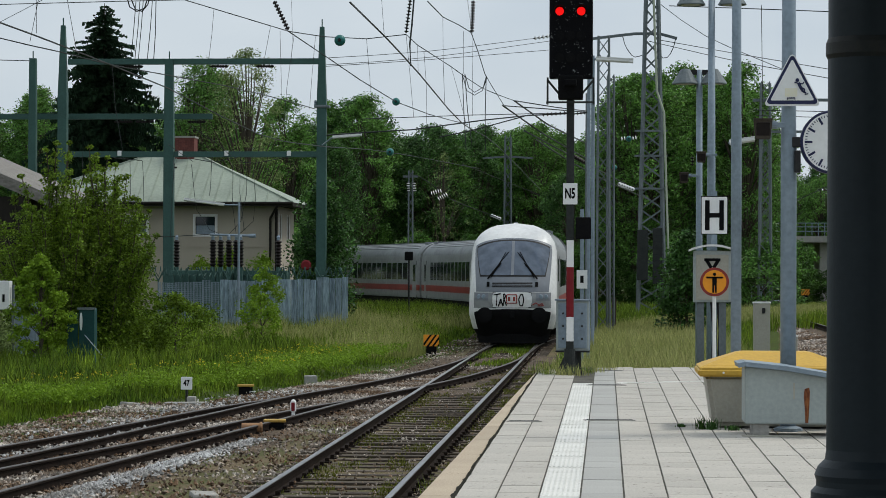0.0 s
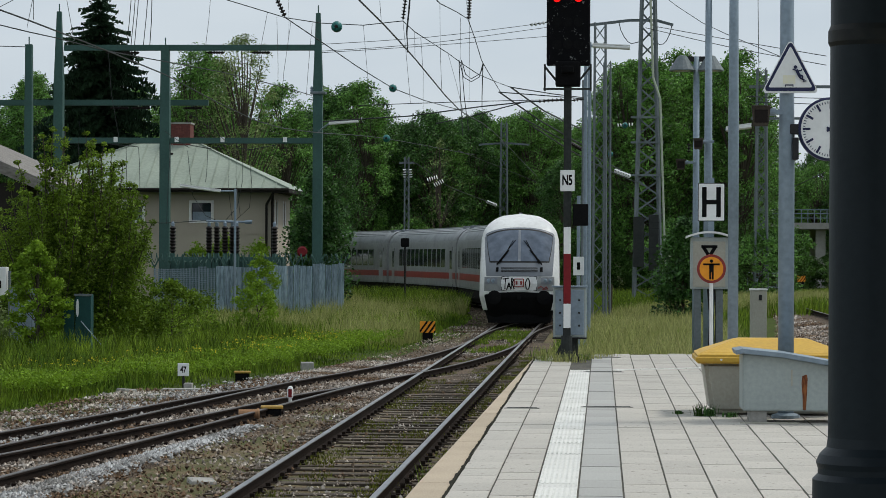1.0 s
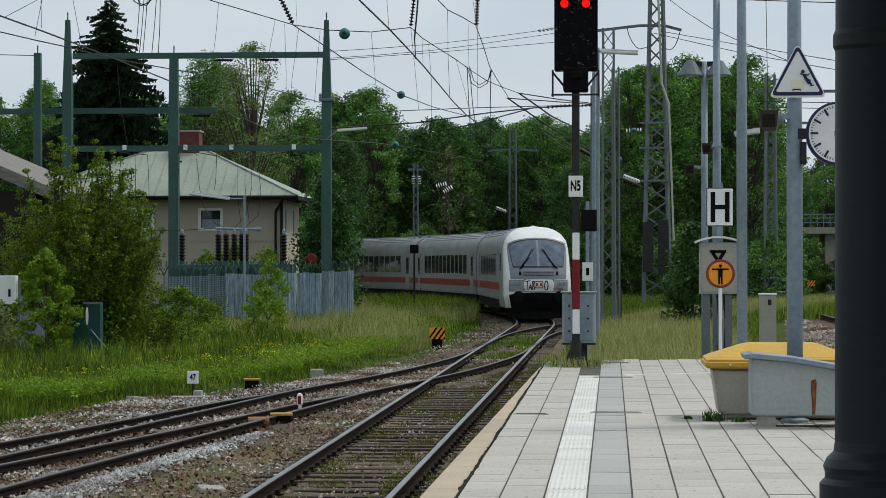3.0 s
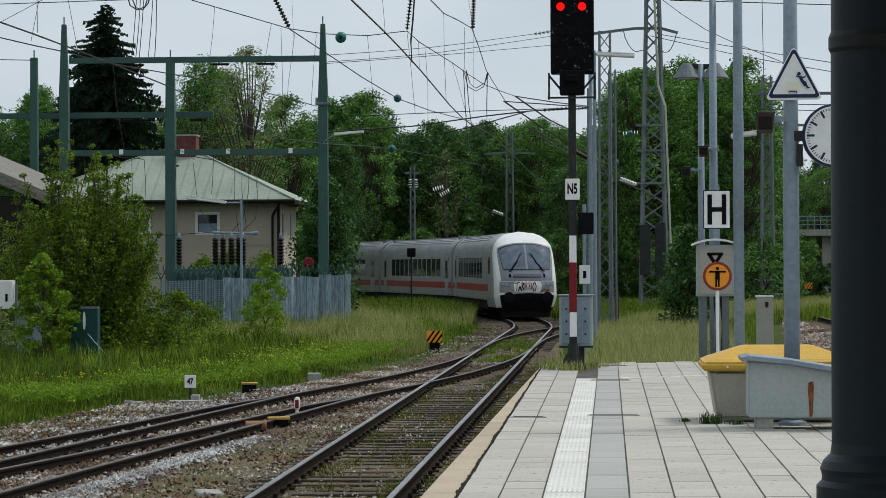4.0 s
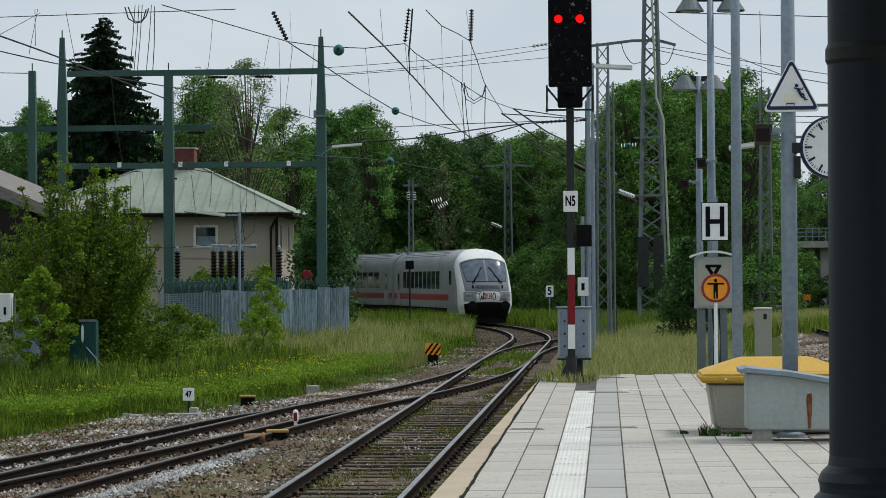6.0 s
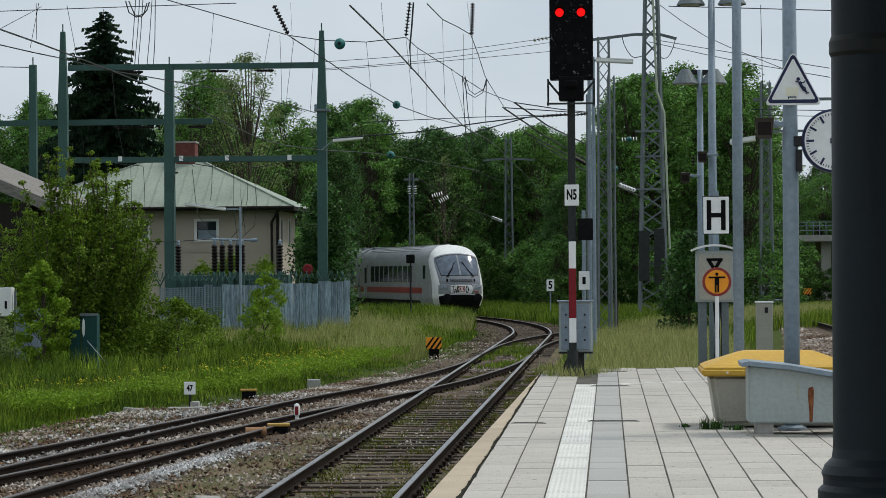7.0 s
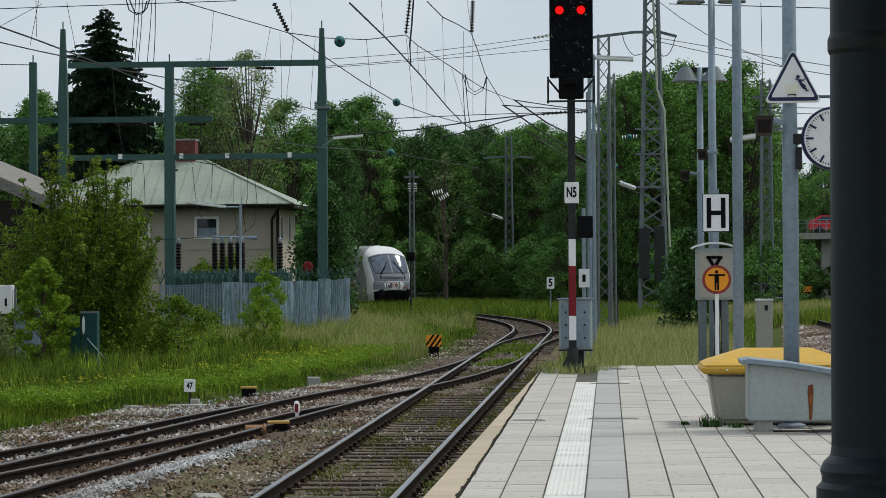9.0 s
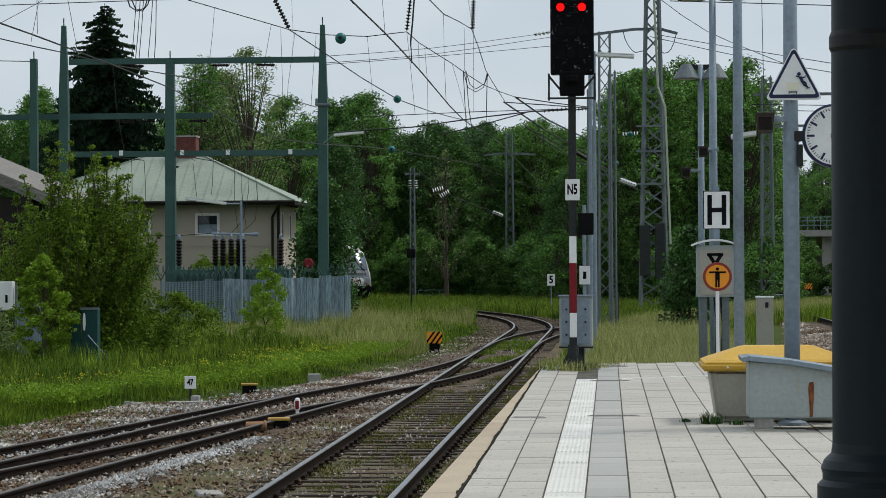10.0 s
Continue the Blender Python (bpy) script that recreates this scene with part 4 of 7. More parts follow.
# ---------------------------------------------------------------- substation gantry
def build_gantry():
    g = thing("substation_gantry", "dark green steel gantry with tapered posts and crossbeams", "gantry")
    Y = 112.0
    def post(x, top, w0=0.44, w1=0.2):
        bm = bmesh.new()
        vs = []
        for z, w in ((-0.3, w0), (top - 3.2, w0 * 0.94), (top, w1)):
            vs += [bm.verts.new((x + a * w / 2, Y + b * w / 2, z)) for a, b in ((-1, -1), (1, -1), (1, 1), (-1, 1))]
        for k in (0, 4):
            for i in range(4):
                bm.faces.new((vs[k + i], vs[k + (i + 1) % 4], vs[k + 4 + (i + 1) % 4], vs[k + 4 + i]))
        bm.faces.new(vs[8:])
        p = part("post", bm, M_GREEN, g)
        part("finial", bar((x, Y, top), (x, Y, top + 0.35), 0.03), M_GREEN, p)
    post(-12.87, 13.4)
    post(-19.85, 11.95, 0.46, 0.36)
    post(-24.74, 13.5)
    post(-26.13, 12.0, 0.36, 0.3)
    for xa, xb, z in ((-24.5, -13.0, 11.84), (-24.5, -13.0, 7.62)):
        part("crossbeam", box(xa, xb, Y - 0.12, Y + 0.12, z - 0.13, z + 0.13, 0.01), M_GREEN, g)
    part("crossbeam", box(-40, -18.05, Y + 1.0, Y + 1.2, 9.28, 9.54, 0.01), M_GREEN, g)
    for x in (-22.1, -19.3, -17.2, -14.35):
        part("number_plate_holder", box(x - 0.09, x + 0.09, Y - 0.16, Y - 0.125, 7.55, 7.78), M_SIGN, g)
    # insulators slung below the beams
    for x, z, dy in ((-22.6, 11.62, 0), (-21.9, 11.62, 0), (-18.0, 11.62, 0), (-15.9, 11.62, 0), (-22.6, 9.17, 1.1), (-21.6, 9.17, 1.1), (-19.2, 9.17, 1.1)):
        string = part("insulator", lathe([(0.03, 0)] + [((0.075 if k % 2 else 0.04), 0.08 + 0.06 * k) for k in range(12)] + [(0.03, 0.85)], 8, (x, Y + dy, z), axis="x"), M_PORC, g, "dark ribbed insulator")
        part("hanger", box(x + 0.36, x + 0.42, Y + dy - 0.03, Y + dy + 0.03, z, z + 0.13), M_GREEN, string)
    part("clamp", box(-13.2, -12.5, Y - 0.28, Y + 0.28, 9.72, 9.84, 0.03), M_LATTICE, g)
    for x in (-13.15, -12.98, -12.72):
        part("post_insulator", lathe([(0.05, 9.84), (0.08, 9.9), (0.05, 9.95), (0.08, 10.0), (0.03, 10.08)], 8, (x, Y - 0.1, 0)), M_GALV, g)
    return g


build_gantry()


def ribbed_sheet(x, w, y, top):
    """A sheet with three shallow folds."""
    bm = bmesh.new()
    cols = []
    for i in range(13):
        dy = (0.0, -0.025, -0.025, 0.0)[i % 4]
        px = x + w * i / 12
        cols.append([bm.verts.new((px, y + dy, z)) for z in (-0.2, top)] + [bm.verts.new((px, y + dy + 0.006, z)) for z in (top, -0.2)])
    for a, b in zip(cols, cols[1:]):
        for k in range(4):
            bm.faces.new((a[k], b[k], b[(k + 1) % 4], a[(k + 1) % 4]))
    bm.faces.new(cols[0])
    bm.faces.new(cols[-1][::-1])
    bmesh.ops.recalc_face_normals(bm, faces=bm.faces[:])
    return bm


def build_fence():
    f = thing("sheet_fence", "tall zinc sheet fence with dark wire on top", "fence")
    x, k = -19.0, 0
    while x < -10.95:
        w = 0.38 if x < -13.5 else 0.27
        depth = 0.025 if k % 2 else 0.0
        top = 1.86 + 0.025 * (x + 19) + RNG.uniform(-0.05, 0.05)
        if x < -16.7:
            mesh = box(x, x + 0.035, 104.6, 104.63, -0.2, top)
            for j in range(23):
                z = -0.15 + (top + 0.12) * j / 22
                mesh = box(x + 0.035, x + w, 104.605, 104.625, z - 0.011, z + 0.011, 0, mesh)
            for j in range(1, 6):
                mesh = box(x + w * j / 6 - 0.008, x + w * j / 6 + 0.012, 104.6, 104.62, -0.2, top, 0, mesh)
            part("mesh_panel", mesh, M_GALV, f, "grey welded wire mesh panel")
        else:
            part("sheet", ribbed_sheet(x, w - 0.015, 104.6 + depth, top), M_FENCE, f)
        x += w
        k += 1
    for i in range(9):
        px = -19 + i * 1.0
        part("post", bar((px, 104.75, -0.3), (px, 104.75, 2.0), 0.035), M_GREEN, f)
        arm = bar((px, 104.75, 1.9), (px - 0.3, 104.75, 2.5), 0.03)
        arm = bar((px, 104.75, 1.9), (px + 0.3, 104.75, 2.5), 0.03, 6, arm)
        part("arm", arm, M_GREEN, f)
    coil = None
    for i in range(150):
        t0, t1 = i / 150, (i + 1) / 150
        a0, a1 = t0 * 240, t1 * 240
        p = Vector((-19.4 + 8.4 * t0, 104.75 + 0.2 * math.cos(a0), 2.3 + 0.22 * math.sin(a0)))
        q = Vector((-19.4 + 8.4 * t1, 104.75 + 0.2 * math.cos(a1), 2.3 + 0.22 * math.sin(a1)))
        coil = bar(p, q, 0.018, 4, coil)
    part("wire_coil", coil, M_GREEN, f, "dark coiled wire")
    return f


build_fence()

# ---------------------------------------------------------------- signal at the platform end
def build_signal():
    s = thing("main_signal", "black main signal with two red lights on a slim mast", "signal", at=(-0.56, 39.0, TOP))
    part("mast", box(-0.058, 0.062, -0.06, 0.06, 0.3, 4.3, 0.01), M_MAST, s)
    foot = lathe([(0.12, 0), (0.11, 0.08), (0.09, 0.2), (0.085, 0.4)], 12)
    for a in (-1, 1):
        foot = beam((a * 0.2, 0, 0.0), (a * 0.05, 0, 0.3), 0.04, 0.05, foot)
    part("foot", foot, M_MAST, s)
    head = part("signal_head", box(-0.33, 0.35, -0.12, 0.0, 4.62, 6.05, 0.03), M_PEEL, s, "black signal screen with flaking paint")
    part("lamp_housing", box(-0.27, 0.29, 0.0, 0.3, 4.7, 5.95, 0.04), M_BLACK, head)
    part("lower_box", box(-0.19, 0.2, -0.2, 0.12, 4.3, 4.68, 0.03), M_BLACK, s)
    part("hood", box(-0.1, 0.1, -0.36, -0.2, 4.5, 4.6, 0.02), M_BLACK, s)
    for x in (-0.17, 0.165):
        lamp = part("red_light", lathe([(0.066, -0.135), (0.066, -0.125), (0.06, -0.115)], 20, (x, 0, 5.68), axis="y"), M_LAMP_RED, head, "glowing red light")
        hood = None
        for i in range(10):
            a, b = math.pi * i / 10, math.pi * (i + 1) / 10
            hood = beam((x + 0.09 * math.cos(a), -0.2, 5.68 + 0.09 * math.sin(a)), (x + 0.09 * math.cos(b), -0.2, 5.68 + 0.09 * math.sin(b)), 0.16, 0.01, hood)
        part("light_hood", hood, M_BLACK, head)
    for x, z in ((0.0, 5.3), (-0.17, 5.3), (0.165, 5.3), (0.0, 4.95), (-0.17, 4.95), (0.165, 4.95)):
        part("dark_light", lathe([(0.075, -0.135), (0.06, -0.125), (0.06, -0.115)], 16, (x, 0, z), axis="y"), M_BLACK, head)
    for x in (-0.36, 0.36):
        part("cage_post", beam((x, 0.1, 4.25), (x, 0.1, 4.66), 0.03, 0.03), M_MAST, s)
        part("cage_rail", beam((x, -0.2, 4.25), (x, 0.1, 4.25), 0.03, 0.03), M_MAST, s)
        part("cage_strut", beam((x, 0.1, 4.62), (x * 0.5, 0.05, 4.4), 0.03, 0.03), M_MAST, s)
    part("cage_rail", beam((-0.36, -0.2, 4.25), (0.36, -0.2, 4.25), 0.03, 0.03), M_MAST, s)
    part("base_flange", box(-0.17, 0.17, -0.14, 0.14, 0.0, 0.03, 0.008), M_MAST, s)
    plate = part("name_plate", box(-0.11, 0.115, -0.1, -0.075, 2.66, 2.99, 0.008), M_SIGN, s, "white name plate lettered N5")
    text_bm("N5", 0.2, M_BLACK, "lettering", plate, Matrix.Translation((0.0, -0.102, 2.825)) @ FACING @ Matrix.Diagonal((0.64, 1.1, 1, 1)))
    for z0, z1, m in ((1.68, 2.1, M_SIGN), (0.9, 1.68, M_RED), (0.52, 0.9, M_SIGN)):
        part("mast_plate", box(-0.052, 0.06, -0.085, -0.062, z0, z1, 0.004), m, s)
    part("repeater", box(0.09, 0.33, -0.12, 0.05, 2.12, 2.46, 0.02), M_BLACK, s)
    return s


build_signal()


def build_relay_box():
    b = thing("relay_cabinet", "grey steel relay cabinet behind the signal mast", "cabinet", at=(-0.52, 39.3, TOP))
    part("body", box(-0.26, 0.26, 0, 0.3, 0.36, 1.15, 0.02), M_GREYBOX, b)
    door = part("door", box(-0.225, 0.225, -0.02, -0.001, 0.4, 1.11, 0.008), M_GALV, b)
    for x in (-0.15, 0.15):
        for z in (0.55, 0.75, 0.95):
            part("bolt", lathe([(0.018, 0), (0.012, -0.02)], 8, (x, -0.02, z), axis="y"), M_DARK, door)
    part("rain_roof", box(-0.285, 0.285, -0.03, 0.33, 1.15, 1.175, 0.008), M_GALV, b)
    part("plinth_rim", box(-0.27, 0.27, -0.012, 0.31, 0.335, 0.362, 0.006), M_DARK, b)
    for x in (-0.1, 0.1):
        part("stand", beam((x, 0.15, 0.0), (x, 0.15, 0.34), 0.06, 0.06), M_MAST, b)
    cab = None
    for x in (-0.05, 0.0, 0.05):
        cab = bar((x, 0.12, 0.34), (x * 1.4, 0.1, 0.0), 0.022, 6, cab)
    part("cable", cab, M_DARK, b)


build_relay_box()


# ---------------------------------------------------------------- poles and signs on the platform
def build_lamp_post(at, height, r0, r1, label, lamp_heights=(), arm=0.25):
    p = thing("lamp_post", label, "lamp post", "poles beside the platform", at)
    part("pole", lathe([(r0, 0), (r0, height * 0.45), (r0 * 0.94, height * 0.47), (r1, height)], 18), M_GALV, p, smooth=True)
    part("base_plate", lathe([(r0 * 1.8, 0), (r0 * 1.8, 0.03), (r0 * 1.1, 0.05)], 12), M_GALV, p)
    for z in lamp_heights:
        part("lamp_arm", beam((-arm - 0.12, 0, z), (arm + 0.12, 0, z), 0.06, 0.1), M_DARK, p)
        for s in (-1, 1):
            shade = lathe([(0.27, -0.24), (0.27, -0.22), (0.09, 0.06), (0.05, 0.07)], 16, (s * (arm + 0.08), 0, z))
            part("shade", shade, M_LATTICE, p, "grey conical shade")
            part("bulb", lathe([(0.02, -0.25), (0.2, -0.24), (0.2, -0.22), (0.02, -0.2)], 12, (s * (arm + 0.08), 0, z)), M_SIGN, p)
    return p


post_front = build_lamp_post((1.868, 25.62, TOP), 6.6, 0.081, 0.06, "galvanised pole carrying a warning sign and station clock")
build_lamp_post((2.09, 40.2, TOP - 0.3), 9.5, 0.085, 0.062, "tall galvanised lamp post at the platform end")
build_lamp_post((2.0, 47.6, -0.1), 8.05, 0.085, 0.06, "galvanised lamp post with two conical shades", (7.83,), 0.31)
build_lamp_post((1.86, 50.0, -0.1), 6.55, 0.07, 0.06, "galvanised lamp post with twin grey shades", (6.5,), 0.2)


def build_warning_sign():
    s = thing("warning_sign", "white triangular slip warning sign with dark border", "sign", at=(1.892, 25.51, 4.134))
    def tri(w, y0, y1, z0, r):
        bm = bmesh.new()
        h = w * 0.94
        pts = []
        corners = [((-w / 2 + r * 1.75, z0 + r), 150, 270), ((w / 2 - r * 1.75, z0 + r), 270, 390), ((0, z0 + h - 2 * r), 30, 150)]
        for (cx, cz), a, b in corners:
            for i in range(5):
                t = radians(a + (b - a) * i / 4)
                pts.append((cx + r * math.cos(t), cz + r * math.sin(t)))
        f = [bm.verts.new((x, y0, z)) for x, z in pts]
        k = [bm.verts.new((x, y1, z)) for x, z in pts]
        bm.faces.new(f)
        bm.faces.new(k[::-1])
        for i in range(len(f)):
            bm.faces.new((f[i], f[i - 1], k[i - 1], k[i]))
        bmesh.ops.recalc_face_normals(bm, faces=bm.faces[:])
        return bm
    part("plate", tri(0.59, -0.03, -0.01, -0.02, 0.03), M_SIGN, s)
    part("border", tri(0.55, -0.036, -0.028, 0.0, 0.028), M_BLUE, s)
    part("field", tri(0.45, -0.042, -0.034, 0.036, 0.012), M_SIGN, s)
    fig = None
    for a, b, w in (((0.06, 0.215), (0.087, 0.16), 0.036), ((0.087, 0.165), (0.122, 0.15), 0.024), ((0.122, 0.152), (0.118, 0.118), 0.02), ((0.08, 0.165), (0.105, 0.125), 0.024), ((0.1, 0.13), (0.14, 0.112), 0.02),
                    ((0.058, 0.21), (0.022, 0.222), 0.016), ((0.06, 0.21), (0.105, 0.205), 0.016), ((0.105, 0.203), (0.118, 0.225), 0.014), ((0.125, 0.098), (0.16, 0.103), 0.014)):
        fig = beam((a[0], -0.046, a[1]), (b[0], -0.046, b[1]), w * 0.8, w * 0.8, fig)
    fig = lathe([(0.019, -0.05), (0.019, -0.042)], 10, (0.05, 0, 0.243), fig, "y")
    part("falling_figure", fig, M_BLUE, s)
    part("step_mark", box(-0.055, 0.03, -0.05, -0.043, 0.055, 0.066), M_BLUE, s)
    for x in (-0.055, 0.022):
        part("step_mark", box(x, x + 0.008, -0.05, -0.043, 0.042, 0.056), M_BLUE, s)
    part("faded_print", box(-0.075, 0.05, -0.046, -0.0425, 0.075, 0.16), M_FADED, s, "faded yellow print")
    for z in (0.1, 0.4):
        part("clamp", box(-0.09, 0.05, -0.01, 0.2, z - 0.012, z + 0.012), M_GALV, s)


build_warning_sign()


def build_clock():
    c = thing("station_clock", "round white station clock with dark hour marks", "clock", at=pose(2.303, 25.58, 3.75) @ Matrix.Diagonal((0.865, 0.865, 0.865, 1)))
    part("case", lathe([(0.35, 0.08), (0.375, 0.06), (0.375, -0.06), (0.36, -0.075)], 40, axis="y"), M_BLUE, c, smooth=False)
    dial = part("dial", lathe([(0.345, -0.07), (0.345, -0.08)], 40, axis="y"), M_SIGN, c)
    for i in range(60):
        a = radians(6 * i)
        w, l = (0.026, 0.09) if i % 5 == 0 else (0.009, 0.028)
        m = Matrix.Rotation(-a, 4, "Y")
        bm = box(-w / 2, w / 2, -0.085, -0.079, 0.325 - l, 0.325)
        bm.transform(m)
        part("hour_mark" if i % 5 == 0 else "minute_mark", bm, M_BLUE, dial)
    for ang, l, w in ((-62, 0.2, 0.03), (-112, 0.28, 0.022)):
        bm = box(-w / 2, w / 2, -0.092, -0.086, -0.05, l)
        bm.transform(Matrix.Rotation(radians(-ang), 4, "Y"))
        part("clock_arm", bm, M_BLUE, dial)
    part("bracket", box(-0.47, -0.34, -0.05, 0.05, -0.06, 0.06, 0.01, box(-0.44, -0.37, -0.08, 0.08, -0.36, -0.1, 0.01)), M_DARK, c)


build_clock()


def build_floodlight(at):
    f = thing("floodlight", "small brown box floodlight tilted down on a pole bracket", "floodlight", "floodlights on the poles", at)
    bm = bmesh.new()
    pts = [(-0.098, -0.10, 0.085), (0.098, -0.10, 0.085), (0.075, -0.06, -0.125), (-0.075, -0.06, -0.125), (-0.09, 0.10, 0.10), (0.09, 0.10, 0.10), (0.07, 0.10, -0.08), (-0.07, 0.10, -0.08)]
    vs = [bm.verts.new(p) for p in pts]
    for q in ((0, 1, 2, 3), (4, 5, 6, 7), (0, 1, 5, 4), (1, 2, 6, 5), (2, 3, 7, 6), (3, 0, 4, 7)):
        bm.faces.new([vs[i] for i in q])
    bmesh.ops.recalc_face_normals(bm, faces=bm.faces[:])
    bmesh.ops.bevel(bm, geom=bm.edges[:], offset=0.008, segments=2, affect="EDGES")
    housing = part("housing", bm, M_HOUSING, f)
    glass = box(-0.068, 0.068, -0.004, 0.004, -0.075, 0.06, 0.003)
    glass.transform(pose(0, -0.087, -0.012, 10.8))
    part("glass", glass, M_PORC, housing, "brown glass front")
    part("visor", box(-0.098, 0.098, -0.125, -0.09, 0.078, 0.088, 0.002), M_HOUSING, housing)
    part("bracket", box(0.085, 0.30, -0.02, 0.02, 0.0, 0.05, 0.006), M_GALV, f)
    part("joint", lathe([(0.04, -0.03), (0.04, 0.03)], 12, (0.12, 0, 0.025), axis="x"), M_GALV, f)
    return f


flood = build_floodlight((1.60, 25.58, 3.90))
copy_thing(flood, Matrix.Translation((1.80, 47.4, 4.6)))
copy_thing(flood, Matrix.Translation((1.55, 49.9, 4.3)))


def build_stop_board():
    s = thing("stop_board", "white stop board with black letter H", "sign", at=(1.905, 44.0, 3.08))
    part("plate", box(-0.225, 0.225, -0.02, 0.0, 0.0, 0.65, 0.01), M_SIGN, s)
    part("rim", box(-0.237, 0.237, -0.012, 0.004, -0.012, 0.662, 0.004), M_BLACK, s)
    ink = box(-0.165, -0.085, -0.026, -0.018, 0.06, 0.59)
    ink = box(0.085, 0.165, -0.026, -0.018, 0.06, 0.59, 0, ink)
    ink = box(-0.085, 0.085, -0.026, -0.018, 0.285, 0.365, 0, ink)
    part("letter_h", ink, M_BLACK, s)
    part("mounting", box(-0.05, 0.05, 0.0, 0.08, -3.1, 0.75), M_GALV, s)


build_stop_board()


def build_phone_box():
    b = thing("trackside_cabinet", "grey trackside cabinet with curved lid and black emblem", "cabinet", at=(1.85, 43.5, TOP - 0.04))
    part("body", box(-0.325, 0.325, 0, 0.3, 1.12, 2.02, 0.015), M_GREYBOX, b)
    part("door", box(-0.28, 0.28, -0.015, -0.001, 1.16, 1.95, 0.006), M_BIN, b)
    lid = bmesh.new()
    top = [(-0.4 + 0.1 * i, 2.04 + 0.09 * (1 - ((-0.4 + 0.1 * i) / 0.4) ** 2)) for i in range(9)]
    ring = top + [(x, z - 0.035) for x, z in reversed(top)]
    fr = [lid.verts.new((x, -0.09, z)) for x, z in ring]
    bk = [lid.verts.new((x, 0.36, z)) for x, z in ring]
    for i in range(8):
        for vs in (fr, bk):
            lid.faces.new((vs[i], vs[i + 1], vs[16 - i], vs[17 - i]))
    for i in range(18):
        lid.faces.new((fr[i], fr[i - 1], bk[i - 1], bk[i]))
    bmesh.ops.recalc_face_normals(lid, faces=lid.faces[:])
    part("lid", lid, M_WHITE, b)
    em = beam((-0.14, -0.02, 1.86), (0.14, -0.02, 1.86), 0.01, 0.05)
    em = beam((-0.1, -0.02, 1.85), (-0.02, -0.02, 1.72), 0.01, 0.06, em)
    em = beam((0.1, -0.02, 1.85), (0.02, -0.02, 1.72), 0.01, 0.06, em)
    part("emblem", em, M_BLACK, b)
    for x in (-0.2, 0.18):
        part("leg", box(x - 0.06, x + 0.06, 0.05, 0.2, -1.0, 1.12), M_LATTICE, b)
    cab = None
    for x in (-0.02, 0.03, 0.09):
        cab = bar((x, 0.1, 1.14), (x + 0.04, 0.1, 0.6), 0.018, 5, cab)
        cab = bar((x + 0.04, 0.1, 0.6), (x - 0.01, 0.1, -0.8), 0.018, 5, cab)
    part("cable", cab, M_DARK, b)


build_phone_box()


def build_no_entry():
    s = thing("no_entry_sign", "round orange no-entry sign with red rim on a white post", "sign", at=(1.835, 42.3, TOP - 0.3))
    part("post", bar((0, 0.03, 0), (0, 0.03, 1.9), 0.032, 10), M_SIGN, s)
    part("disc", lathe([(0.245, 0.0), (0.245, -0.02)], 32, (0, 0, 1.74), axis="y"), M_BAND, s)
    part("field", lathe([(0.20, -0.019), (0.20, -0.026)], 32, (0, 0, 1.74), axis="y"), M_ORANGE, s)
    fig = lathe([(0.028, -0.034), (0.028, -0.025)], 12, (0, 0, 1.87), axis="y")
    fig = beam((-0.14, -0.03, 1.815), (0.14, -0.03, 1.815), 0.01, 0.03, fig)
    fig = beam((0, -0.03, 1.83), (0, -0.03, 1.68), 0.075, 0.01, fig)
    for x in (-0.022, 0.022):
        fig = beam((x, -0.03, 1.69), (x, -0.03, 1.56), 0.03, 0.01, fig)
    part("pictogram", fig, M_BLACK, s)


build_no_entry()


def build_bollard(at, w, h, label):
    b = thing("equipment_pillar", label, "pillar", at=at)
    part("body", box(-w / 2, w / 2, -0.1, 0.15, -0.6, h, 0.012), M_BIN, b)
    part("cap", box(-w / 2 - 0.015, w / 2 + 0.015, -0.115, 0.165, h, h + 0.03, 0.008), M_WHITE, b)
    part("lock", box(0.0, 0.06, -0.12, -0.1, h - 0.18, h - 0.08, 0.006), M_DARK, b)


build_bollard((2.86, 46.0, 0.1), 0.3, 1.73, "pale grey equipment pillar in the grass")


